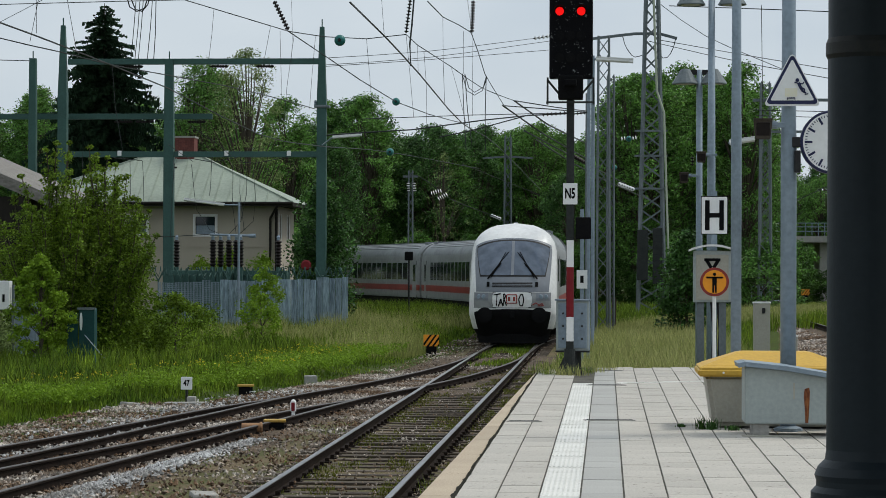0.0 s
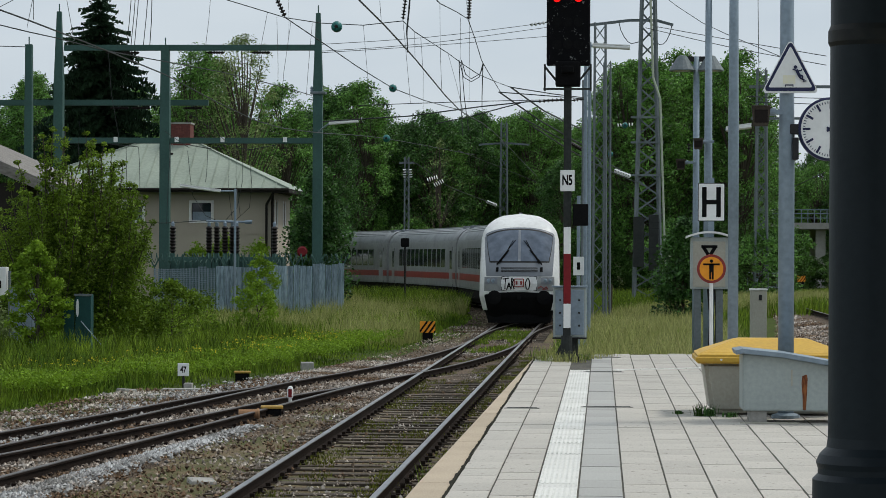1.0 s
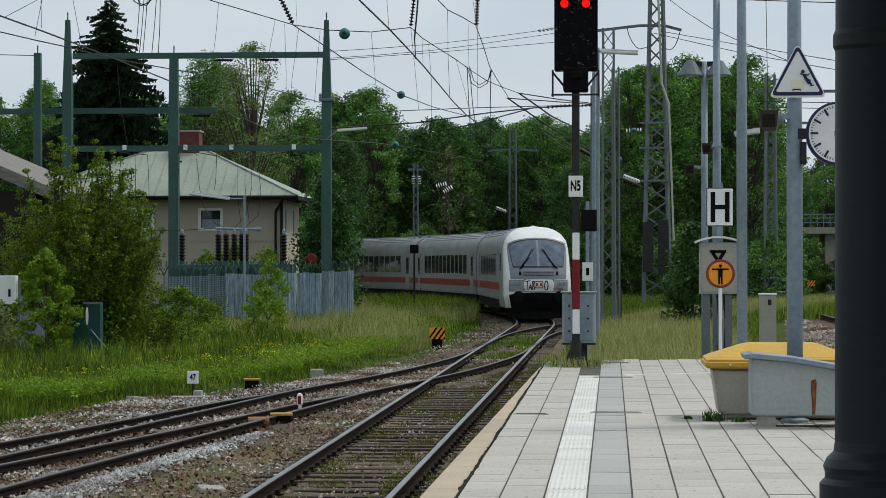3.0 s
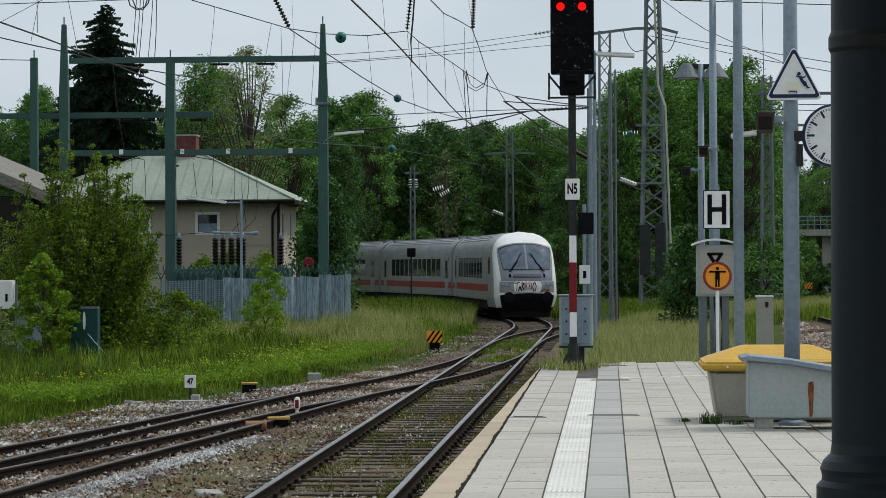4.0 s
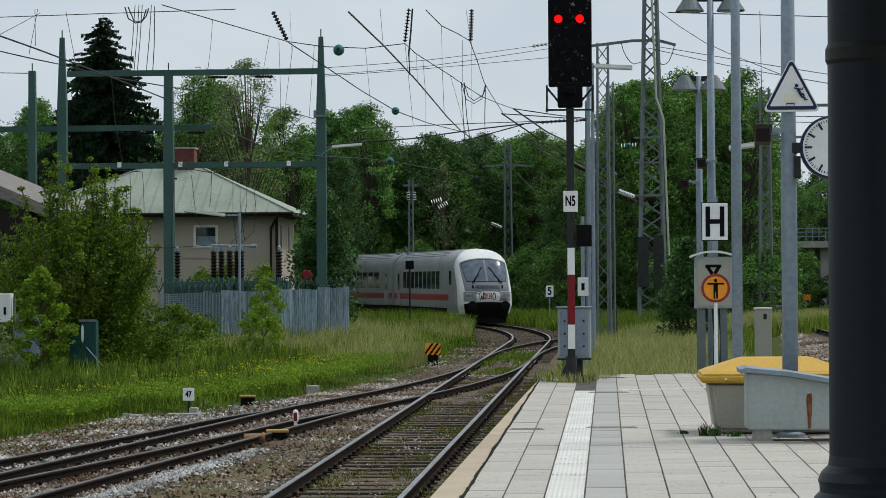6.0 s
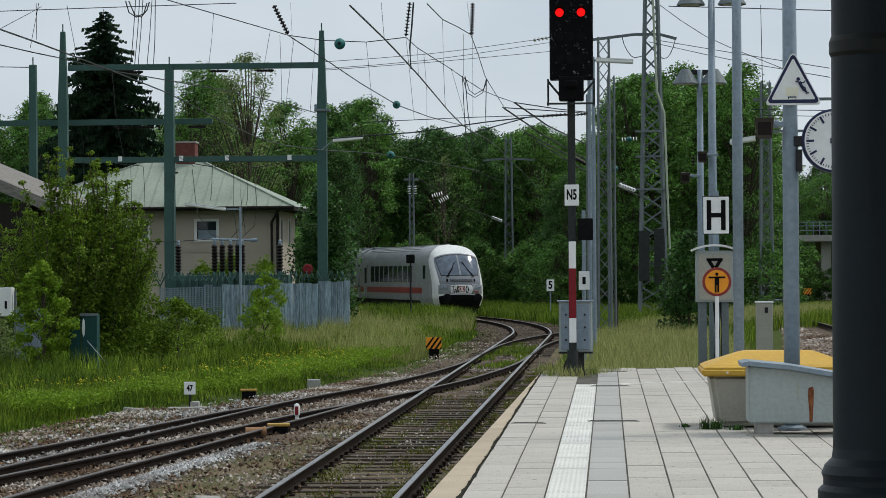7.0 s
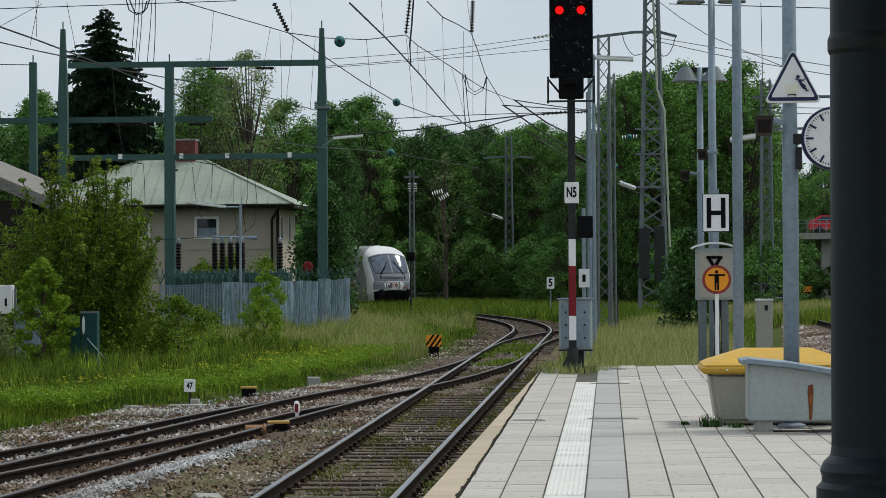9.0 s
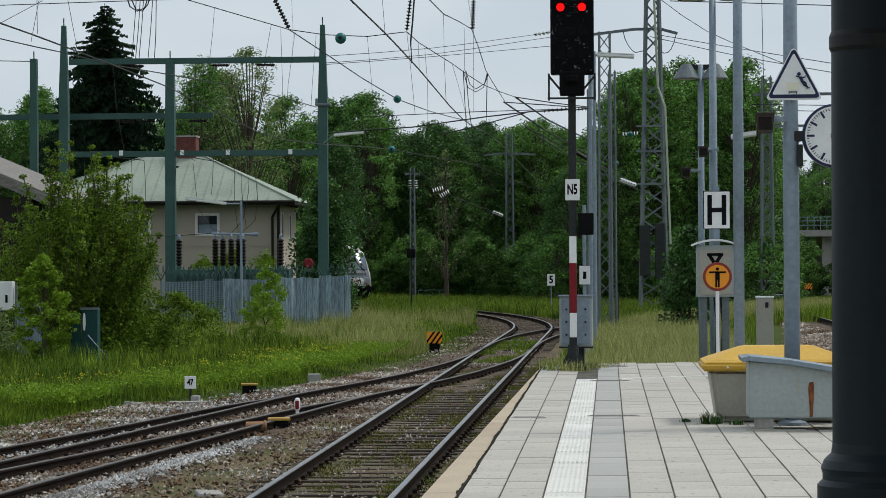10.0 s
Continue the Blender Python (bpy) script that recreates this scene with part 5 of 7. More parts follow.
# ---------------------------------------------------------------- grit bins
def build_grit_bins():
    g = thing("grit_bin", "beige grit bin with yellow lid on the platform", "grit bin", at=(1.07, 25.95, TOP))
    bm = bmesh.new()
    lo = [(0.05, 0.0), (1.35, 0.0), (1.35, 0.9), (0.05, 0.9)]
    hi = [(-0.03, -0.06), (1.43, -0.06), (1.43, 0.96), (-0.03, 0.96)]
    vs = [bm.verts.new((x, y, 0.02)) for x, y in lo] + [bm.verts.new((x, y, 0.56)) for x, y in hi]
    for i in range(4):
        bm.faces.new((vs[i], vs[(i + 1) % 4], vs[4 + (i + 1) % 4], vs[4 + i]))
    bm.faces.new(vs[:4])
    bm.faces.new(vs[4:])
    bmesh.ops.bevel(bm, geom=bm.edges[:], offset=0.05, segments=3, affect="EDGES")
    bmesh.ops.recalc_face_normals(bm, faces=bm.faces[:])
    part("body", bm, M_BIN, g, smooth=False)
    bm = bmesh.new()
    rings = [(-0.11, -0.13, 0.54), (-0.11, -0.13, 0.62), (-0.06, -0.08, 0.65), (0.33, 0.32, 0.79)]
    vs = []
    for x, y, z in rings:
        vs.append([bm.verts.new(p) for p in ((x, y, z), (1.4 - x, y, z), (1.4 - x, 0.9 - y, z), (x, 0.9 - y, z))])
    for a, b in zip(vs, vs[1:]):
        for i in range(4):
            bm.faces.new((a[i], a[(i + 1) % 4], b[(i + 1) % 4], b[i]))
    bm.faces.new(vs[-1])
    bm.faces.new(vs[0])
    bmesh.ops.recalc_face_normals(bm, faces=bm.faces[:])
    bmesh.ops.bevel(bm, geom=bm.edges[:], offset=0.02, segments=2, affect="EDGES")
    lid = part("lid", bm, M_YELLOW, g, "weathered yellow lid")
    for x in (0.15, 1.2):
        part("rivet", lathe([(0.012, -0.14), (0.008, -0.15)], 8, (x, 0, 0.58), axis="y"), M_SIGN, lid)
    c = thing("grit_box", "grey-green grit box with sloping lid and rust streak", "grit bin", at=(1.38, 24.75, TOP))
    bm = bmesh.new()
    prof = [(0, 0.12), (1.75, 0.12), (1.75, 0.36), (0.85, 0.58), (0.4, 0.655), (0, 0.69)]
    a = [bm.verts.new((x, 0, z)) for x, z in prof]
    b = [bm.verts.new((x, 0.6, z)) for x, z in prof]
    bm.faces.new(a)
    bm.faces.new(b[::-1])
    for i in range(len(a)):
        bm.faces.new((a[i], a[i - 1], b[i - 1], b[i]))
    bmesh.ops.recalc_face_normals(bm, faces=bm.faces[:])
    bmesh.ops.bevel(bm, geom=bm.edges[:], offset=0.012, segments=2, affect="EDGES")
    part("body", bm, M_GREYBOX, c)
    lid = None
    rim = [(-0.07, 0.70), (0.0, 0.715), (0.4, 0.675), (0.85, 0.60), (1.8, 0.37)]
    for (x0, z0), (x1, z1) in zip(rim, rim[1:]):
        lid = beam((x0, 0.28, z0), (x1, 0.28, z1), 0.72, 0.045, lid)
    part("lid", lid, M_GALV, c, "grey sloping lid")
    for x in (0.08, 1.2):
        part("runner", box(x, x + 0.16, 0.03, 0.57, 0.0, 0.125), M_CONCRETE, c)
    st = bmesh.new()
    edge = [(0.585, 0.47), (0.63, 0.485), (0.638, 0.44), (0.632, 0.3), (0.622, 0.135), (0.592, 0.135), (0.59, 0.25), (0.578, 0.40)]
    st.faces.new([st.verts.new((x, -0.004, z)) for x, z in edge])
    part("rust_streak", st, M_RUST, c, "orange rust streak")
    part("rust_spot", box(0.475, 0.49, -0.005, -0.001, 0.37, 0.53), M_BIN, c)
    part("wood_strip", box(-0.03, 0.55, -0.1, -0.05, 0.0, 0.015), M_BIN, c)


build_grit_bins()


def build_column():
    c = thing("cast_iron_column", "dark slate-blue painted cast iron canopy column", "column", at=(0.94, 9.0, TOP))
    prof = [(0.23, 0.0), (0.23, 0.35), (0.2, 0.40), (0.19, 0.74), (0.197, 0.78), (0.197, 0.85), (0.178, 0.87), (0.178, 0.89), (0.184, 0.91), (0.172, 0.94), (0.147, 0.965), (0.142, 1.0), (0.138, 2.42), (0.141, 2.43), (0.141, 2.455), (0.137, 2.46), (0.135, 4.6)]
    part("shaft", lathe(prof, 96), M_COLUMN, c)
    part("collar", lathe([(0.1385, 2.40), (0.146, 2.415), (0.146, 2.455), (0.138, 2.475)], 96), M_COLLAR, c, "worn brownish collar")


build_column()

# ---------------------------------------------------------------- trees
def leaf_cloud(centres, radii, per, size, rng, flat=0.6, simple=False):
    """Leaves, two triangles each, thick round the centres."""
    n = len(centres) * per
    c = np.repeat(centres, per, 0)
    r = np.repeat(radii, per)[:, None]
    d = rng.normal(size=(n, 3))
    d /= np.linalg.norm(d, axis=1, keepdims=True)
    p = c + d * r * rng.random((n, 1)) ** 0.45 * np.array([1, 1, 0.75])
    s = size * rng.uniform(0.6, 1.35, (n, 1))
    u = rng.normal(size=(n, 3))
    u[:, 2] *= flat
    u /= np.linalg.norm(u, axis=1, keepdims=True)
    w = np.cross(u, rng.normal(size=(n, 3)))
    w /= np.linalg.norm(w, axis=1, keepdims=True)
    if simple:
        v = np.stack([p - u * s * 0.5, p + w * s * 0.42, p + u * s * 0.5 - np.array([0, 0, 0.12]) * s], 1).reshape(-1, 3)
        return v.tolist(), (np.arange(n)[:, None] * 3 + np.array([0, 1, 2])).tolist()
    v = np.stack([p - u * s * 0.5, p + w * s * 0.32, p + u * s * 0.5 - np.array([0, 0, 0.12]) * s, p - w * s * 0.32], 1).reshape(-1, 3)
    f = (np.arange(n)[:, None] * 4 + np.array([0, 1, 2, 3])).tolist()
    return v.tolist(), f


def limb(bm, p, q, r0, r1):
    return bar(p, q, r0, 6, bm, r1)


def build_tree(label, height, width, leaf, material, seed, clumps=70, per=60, low=0.18, category="tree", name="tree", lean=0.0, open_=0.2, clump=0.16, simple=False, dome=False):
    """A trunk with forking limbs and a ragged crown of leaf clumps."""
    rng = np.random.default_rng(seed)
    t = thing(name, label, category)
    trunk = None
    top = Vector((lean, 0, height * 0.8))
    prev, steps = Vector((0, 0, -0.3)), 6
    spine = [prev]
    for i in range(1, steps + 1):
        k = i / steps
        q = Vector((lean * k + rng.normal() * 0.02 * height * k, rng.normal() * 0.02 * height * k, height * 0.82 * k))
        trunk = limb(trunk, prev, q, height * 0.017 * (1.12 - k), height * 0.017 * (1.12 - k - 1 / steps) + 0.01)
        spine.append(q)
        prev = q
    centres, radii = [], []
    while len(centres) < clumps:
        k = low + (1 - low) * rng.random() ** 0.85
        env = width / 2 * (math.sin(min(1.0, (k - low) / (1 - low) * 0.85 + 0.18) * math.pi) ** 0.6)
        if dome:
            env = width / 2 * (1 - ((k - low) / (1 - low)) ** 2.4) ** 0.5 * min(1.0, 0.45 + 1.6 * (k - low))
        a = rng.random() * 2 * math.pi
        rr = env * (1 - open_ * rng.random()) * (0.55 + 0.45 * rng.random()) * (1 + 0.25 * math.sin(3 * a + seed) * math.cos(5 * k + seed))
        c = np.array([lean * k + rr * math.cos(a), rr * math.sin(a), height * k * 0.94])
        centres.append(c)
        radii.append(height * clump * rng.uniform(0.45, 1.0))
        if len(centres) % 3 == 0:
            s = spine[min(steps, max(1, int(k * steps * 0.8)))]
            trunk = limb(trunk, s, Vector(c), height * 0.004, height * 0.001)
    part("trunk", trunk, M_BARK, t)
    v, f = leaf_cloud(np.array(centres), np.array(radii), per, leaf, rng, 0.6, simple)
    mesh_object("crown", v, f, material, t)
    return t


def build_spruce():
    rng = np.random.default_rng(4)
    t = thing("spruce_tree", "tall dark spruce with drooping branches", "tree", at=(-30.6, 150, 0))
    H = 18.6
    part("trunk", bar((0, 0, -0.3), (0, 0, H), 0.24, 8, None, 0.02), M_BARK, t)
    verts, faces = [], []
    z = 1.0
    while z < H - 0.05:
        k = 1 - z / H
        reach = 0.12 + 0.86 * min(H - z, 11.5) ** 0.72
        for _ in range(14 if k > 0.15 else 8):
            up = z + rng.normal() * 0.28 * min(1.0, k * 4)
            a = rng.random() * 6.283
            l = reach * rng.uniform(0.35, 1.2)
            d = np.array([math.cos(a), math.sin(a), 0])
            side = np.array([-d[1], d[0], 0])
            n = max(3, int(l / 0.15))
            rise = rng.uniform(-0.1, 0.25)
            for i in range(n):
                s = (i + 0.6) / n
                p = d * l * s + np.array([0, 0, up + rise * l * s - 0.42 * l * s * s + 0.2 * l * s ** 3])
                for sg in (-1, 1):
                    q = (0.18 + 0.24 * (1 - s)) * rng.uniform(0.6, 1.4) * min(1.0, 0.15 + reach / 1.8)
                    tip = p + side * sg * q + d * q * 0.7 - np.array([0, 0, rng.uniform(-0.12, 0.55) * min(1.0, 0.3 + k * 2)])
                    o = len(verts)
                    verts += [p.tolist(), (p + d * 0.13 + np.array([0, 0, 0.03])).tolist(), tip.tolist(), (p - d * 0.05 - np.array([0, 0, rng.uniform(0.06, 0.42) * min(1.0, 0.3 + k * 2)])).tolist()]
                    faces.append((o, o + 1, o + 2, o + 3))
        z += 0.20 + 0.10 * k
    mesh_object("needles", verts, faces, M_NEEDLE, t)


build_spruce()

WOOD = [
    build_tree("tall broadleaf tree in full green leaf", 14.0, 8.5, 0.19, M_LEAF_MID, 11, 330, 84, simple=True, clump=0.06, dome=True),
    build_tree("dense broadleaf tree at the wood's edge", 13.0, 8.0, 0.19, M_LEAF, 12, 330, 84, simple=True, clump=0.06, dome=True),
    build_tree("slender light green broadleaf tree", 14.5, 6.5, 0.19, M_LEAF_MID, 13, 270, 84, open_=0.35, clump=0.055, simple=True, dome=True),
    build_tree("tall broadleaf tree with an airy crown", 15.0, 7.5, 0.19, M_LEAF, 14, 270, 84, open_=0.4, clump=0.055, simple=True, dome=True),
]
SHRUBS = [
    build_tree("rounded green shrub below the trees", 4.5, 5.5, 0.17, M_LEAF_MID, 15, 130, 72, 0.05, "shrub", "shrub", clump=0.13, simple=True),
    build_tree("dark green shrub below the trees", 4.0, 5.0, 0.17, M_LEAF_DARK, 16, 130, 72, 0.05, "shrub", "shrub", clump=0.13, simple=True),
]


def place(kind, x, y, scale, turn):
    m = pose(x, y, -0.2, 0, 0, turn) @ Matrix.Diagonal((scale, scale, scale, 1))
    ob = copy_thing(kind, Matrix.Translation((x, y, -0.2)))
    ob.matrix_basis = m
    return ob


def plant_woods():
    rng = np.random.default_rng(21)
    first = {id(k): False for k in WOOD + SHRUBS}
    # (x from, x to, y, height of the tops, how many)
    rows = [(-58, -36, 166, 15.0, 7), (-44, -30, 182, 15.6, 5), (-30, -18, 176, 13.2, 6), (-22.5, -17.5, 192, 16.3, 3), (-17, -9.5, 196, 14.2, 4), (-9.5, -1, 200, 14.6, 5), (-20, -15, 209, 14.2, 3), (-14, 0.5, 210, 14.8, 6), (-14, 2, 226, 15.6, 6),
            (0.8, 10.0, 168, 16.6, 5), (2, 11, 184, 17.2, 5), (10, 22, 215, 11.5, 5), (14, 30, 260, 12.0, 5), (-60, -18, 230, 15.0, 6), (-18, 26, 262, 15.0, 7)]
    for xa, xb, y, top, n in rows:
        for i in range(n):
            # deeper green kinds to the left of the line, lighter kinds beyond the platform
            k = WOOD[((1, 3, 1, 2) if xa < -10 else (0, 2, 0, 1))[int(rng.integers(0, 4))]]
            h = {id(WOOD[0]): 14.0, id(WOOD[1]): 13.0, id(WOOD[2]): 14.5, id(WOOD[3]): 15.0}[id(k)]
            x = xa + (xb - xa) * (i + rng.uniform(0.2, 0.8)) / n
            place(k, x, y + rng.uniform(-4, 4), (top + rng.uniform(-0.9, 0.7)) / h, rng.uniform(0, 360))
    low = [(-60, -30, 165, 8), (-17, -3, 186, 8), (-4, 3.5, 160, 4), (3.6, 9, 120, 2), (4, 12, 155, 5), (-13, -8, 176, 3), (-30, -17, 140, 5), (-19.8, -16.8, 132, 3), (10, 20, 190, 5), (-20, 20, 215, 9), (-23, -11, 204, 7), (-19, -9, 184, 5)]
    for xa, xb, y, n in low:
        for i in range(n):
            k = SHRUBS[int(rng.integers(0, 2))]
            x = xa + (xb - xa) * (i + rng.uniform(0.2, 0.8)) / n
            place(k, x, y + rng.uniform(-3, 3), rng.uniform(0.7, 1.25), rng.uniform(0, 360))
    for k, (x, y, s) in zip(WOOD + SHRUBS, ((-24, 152, 1.1), (-2.5, 172, 0.75), (-20.5, 158, 0.98), (7.5, 176, 1.08), (-4.5, 186, 1.3), (-8, 190, 1.2))):
        k.matrix_basis = pose(x, y, -0.2) @ Matrix.Diagonal((s, s, s, 1))


plant_woods()

silver = build_tree("airy silver-leaved tree behind the house", 16.4, 6.8, 0.16, M_LEAF_PALE, 31, 220, 50, 0.22, open_=0.35, clump=0.05, simple=True, dome=True)
silver.matrix_basis = pose(-21.3, 146, -0.2)
neighbour = build_tree("leafy green tree behind the house roof", 15.9, 5.8, 0.17, M_LEAF_MID, 37, 260, 70, 0.2, open_=0.35, clump=0.058, simple=True, dome=True)
neighbour.matrix_basis = pose(-24.2, 148, -0.2)
bare = build_tree("grey half-bare tree with thin upright branches", 11.2, 4.4, 0.16, M_LEAF_PALE, 38, 120, 9, 0.2, open_=0.5, clump=0.05, simple=True)
bare.matrix_basis = pose(-11.2, 171, -0.2)
hedge_tree = build_tree("tall leafy bush beside the substation fence", 6.9, 2.8, 0.16, M_LEAF, 32, 110, 140, 0.02, "bush", "bush", clump=0.13)
hedge_tree.matrix_basis = pose(-13.0, 113.6, -0.2)
def build_shoot_tree(label, height, width, leaf, material, seed, shoots=46):
    """A young tree of many upright shoots, leafy to their tips."""
    rng = np.random.default_rng(seed)
    t = thing("young_tree", label, "tree")
    centres, radii, stems = [], [], None
    for i in range(shoots):
        a = rng.random() * 6.283
        out = width / 2 * rng.random() ** 0.6
        h = height * (1.02 - 0.5 * (out / (width / 2)) ** 1.6) * rng.uniform(0.72, 1.0)
        foot = np.array([math.cos(a) * out * 0.25, math.sin(a) * out * 0.25, -0.1])
        tip = np.array([math.cos(a) * out * 1.05, math.sin(a) * out * 1.05, h])
        pts = []
        for k in range(15):
            q = 0.1 + 0.9 * k / 14
            bend = np.array([0, 0, 0.12 * h * math.sin(q * 3.14)])
            p = foot + (tip - foot) * q + bend * 0.6 + rng.normal(size=3) * 0.05
            pts.append(p)
            centres.append(p)
            radii.append((0.36 * (1 - q) ** 0.6 + 0.10) * rng.uniform(0.8, 1.25))
        stem = tube([foot] + pts[::3] + [pts[-1]], 0.014, 4)
        stems = merge(stems, stem)
    part("trunk", stems, M_BARK, t)
    v, f = leaf_cloud(np.array(centres), np.array(radii), 62, leaf, rng)
    mesh_object("crown", v, f, material, t)
    return t


near_tree = build_shoot_tree("dense young deciduous tree in the meadow", 6.5, 3.4, 0.072, M_LEAF_WARM, 33)
near_tree.matrix_basis = pose(-15.0, 66.5, -0.2)
second_tree = build_shoot_tree("young deciduous tree with upright shoots", 6.3, 3.0, 0.072, M_LEAF_WARM, 43)
second_tree.matrix_basis = pose(-13.75, 67.3, -0.2)
thicket = build_tree("dense leafy thicket around the young trees", 4.7, 4.9, 0.095, M_LEAF_WARM, 44, 210, 200, 0.0, "bush", "bush", clump=0.14)
thicket.matrix_basis = pose(-14.6, 68.2, -0.2)
edge_bush = build_tree("low shrub at the meadow's edge", 1.7, 2.2, 0.07, M_LEAF_PALE, 45, 60, 120, 0.0, "bush", "bush", clump=0.2)
edge_bush.matrix_basis = pose(-16.0, 63.2, -0.2)
fence_bush = build_tree("bright green bush growing before the fence", 2.7, 2.0, 0.10, M_LEAF_NEW, 46, 60, 60, 0.1, "bush", "bush", clump=0.13)
fence_bush.matrix_basis = pose(-14.0, 101.5, -0.2)
for sx, sy, sh in ((-17.6, 115.5, 3.6), (-15.9, 115.0, 3.4), (-19.0, 115.8, 3.2)):
    yard = copy_thing(fence_bush, Matrix())
    yard.matrix_basis = pose(sx, sy, -0.2, 0, 0, sx * 50) @ Matrix.Diagonal((1.3, 1.3, sh / 2.7, 1))
sign_bush = build_tree("green bush behind the trackside cabinet", 3.9, 1.9, 0.12, M_LEAF, 47, 90, 110, 0.05, "bush", "bush", clump=0.14)
sign_bush.matrix_basis = pose(2.75, 84, -0.1)
maple = build_tree("maple sapling with fresh bright leaves", 3.1, 1.7, 0.085, M_LEAF_NEW, 34, 130, 80, 0.05, "sapling", "sapling", clump=0.075)
maple.matrix_basis = pose(-14.25, 62.0, -0.2)
sprig = build_tree("small bright green bush in the meadow", 1.9, 1.7, 0.08, M_LEAF_NEW, 35, 60, 60, 0.05, "bush", "bush", clump=0.14)
sprig.matrix_basis = pose(-11.0, 79.0, -0.2)
bramble = build_tree("low bramble thicket under the tree", 1.9, 3.4, 0.08, M_LEAF_WARM, 36, 90, 110, 0.0, "bush", "bush", clump=0.2)
bramble.matrix_basis = pose(-12.2, 70, -0.2)


# ---------------------------------------------------------------- grass
def blades(xs, ys, heights, widths, material, name, label, rng, zs=None):
    n = len(xs)
    a = rng.random(n) * 6.283
    tilt = rng.uniform(0.1, 0.5, n) * heights
    b = rng.random(n) * 6.283
    z0 = (ground_height(xs, ys) - 0.03) if zs is None else zs
    wx, wy = np.cos(a) * widths, np.sin(a) * widths
    tx, ty = np.cos(b) * tilt, np.sin(b) * tilt
    v = np.empty((n, 5, 3))
    v[:, 0] = np.stack([xs - wx, ys - wy, z0], 1)
    v[:, 1] = np.stack([xs + wx, ys + wy, z0], 1)
    v[:, 2] = np.stack([xs + wx * 0.7 + tx * 0.4, ys + wy * 0.7 + ty * 0.4, z0 + heights * 0.6], 1)
    v[:, 3] = np.stack([xs - wx * 0.7 + tx * 0.4, ys - wy * 0.7 + ty * 0.4, z0 + heights * 0.6], 1)
    v[:, 4] = np.stack([xs + tx, ys + ty, z0 + heights], 1)
    idx = np.arange(n)[:, None] * 5
    f = (idx + np.array([0, 1, 2, 3])).tolist() + (idx + np.array([3, 2, 4])).tolist()
    return tagged(mesh_object(name, v.reshape(-1, 3).tolist(), f, material), label, "grass", kind="stuff")


def meadow_edge(y):
    """How far the grass reaches towards the left-hand tracks."""
    return np.interp(y, [30, 40, 42.5, 48, 51, 59, 70, 79, 94, 110, 125, 150], [-10.6, -10.0, -9.6, -9.3, -8.1, -6.6, -6.1, -5.3, -4.9, -5.6, -8.0, -13.0])


def grow_grass():
    rng = np.random.default_rng(9)
    n = 130000
    ys = 38 + 92 * rng.random(n) ** 1.25
    lo = -np.minimum(30, 6 + ys * 0.255)
    hi = meadow_edge(ys) + rng.normal(size=n) * 0.25
    xs = lo + (hi - lo) * rng.random(n)
    tall = np.clip((hi - xs) / 1.8, 0.25, 1.0)
    patch = np.array([noise.noise((x * 0.35, y * 0.2, 3)) for x, y in zip(xs, ys)])
    h = (0.2 + 0.42 * rng.random(n) ** 1.3) * tall * (1 + 0.9 * patch)
    blades(xs, ys, h, 0.008 + 0.00013 * ys, M_GRASS, "meadow_grass", "long green meadow grass beside the tracks", rng)
    m = 26000
    ys = 74 + 61 * rng.random(m)
    xs = np.minimum(meadow_edge(ys) - 0.3, -5.5 - 8 * rng.random(m) ** 1.2)
    keep = np.array([noise.noise((x * 0.45, y * 0.11, 31)) for x, y in zip(xs, ys)]) > 0.03
    xs, ys = xs[keep], ys[keep]
    m = len(xs)
    blades(xs, ys, 0.5 + 0.5 * rng.random(m), 0.010 + 0 * ys, M_STRAW, "seeding_grass", "pale seeding grass stalks in the meadow", rng)
    m = 9000
    ss = 113 + 24 * rng.random(m)
    pts = np.array([along(q) for q in ss])
    blades(pts[:, 0] - 2.1 - 4.5 * rng.random(m) ** 1.3, pts[:, 1], 0.65 + 0.5 * rng.random(m), 0.018 + 0 * ss, M_GRASS, "tall_grass", "tall grass on the inside of the curve", rng)
    m = 42000
    ys = 42.6 + 110 * rng.random(m) ** 1.5
    lo = np.interp(ys, [42, 70, 85, 95, 105, 120, 150], [-1.15, -1.2, -0.8, -0.1, 2.6, 6.3, 14])
    xs = lo + (np.interp(ys, [42, 60, 150], [2.9, 3.8, 9.3]) - lo) * rng.random(m)
    xs = np.where(xs < lo, lo, xs)
    blades(xs, ys, 0.3 + 0.45 * rng.random(m), 0.010 + 0.00012 * ys, M_GRASS, "verge_grass", "long grass beyond the platform end", rng)
    m = 26000
    ys = 46 + 80 * rng.random(m)
    lo = np.interp(ys, [42, 70, 85, 95, 105, 120, 150], [-0.9, -0.8, -0.4, 0.4, 3.0, 6.8, 14])
    xs = lo + 4.2 * rng.random(m)
    blades(xs, ys, 0.6 + 0.4 * rng.random(m), 0.010 + 0.00008 * ys, M_STRAW, "straw_grass", "dry straw-coloured grass beyond the platform", rng)
    m = 30000
    ys = 100 + 75 * rng.random(m)
    xs = np.array([along(y + rng.uniform(0, 3)).x for y in ys]) + 2.6 + 12 * rng.random(m) ** 1.4
    blades(xs, ys, 0.5 + 0.4 * rng.random(m), 0.02 + 0 * ys, M_GRASS, "bank_grass", "green grass on the far side of the curve", rng)
    m = 46000
    ys = 24 + 40 * rng.random(m)
    xs = np.where(rng.random(m) < 0.5, -3.05 + rng.choice([-1, 1], m) * (0.68 - 0.55 * rng.random(m) ** 1.8), -1.75 + 0.3 * rng.normal(size=m))
    keep = np.array([noise.noise((x * 1.5, y * 0.6, 9)) for x, y in zip(xs, ys)]) > 0.0
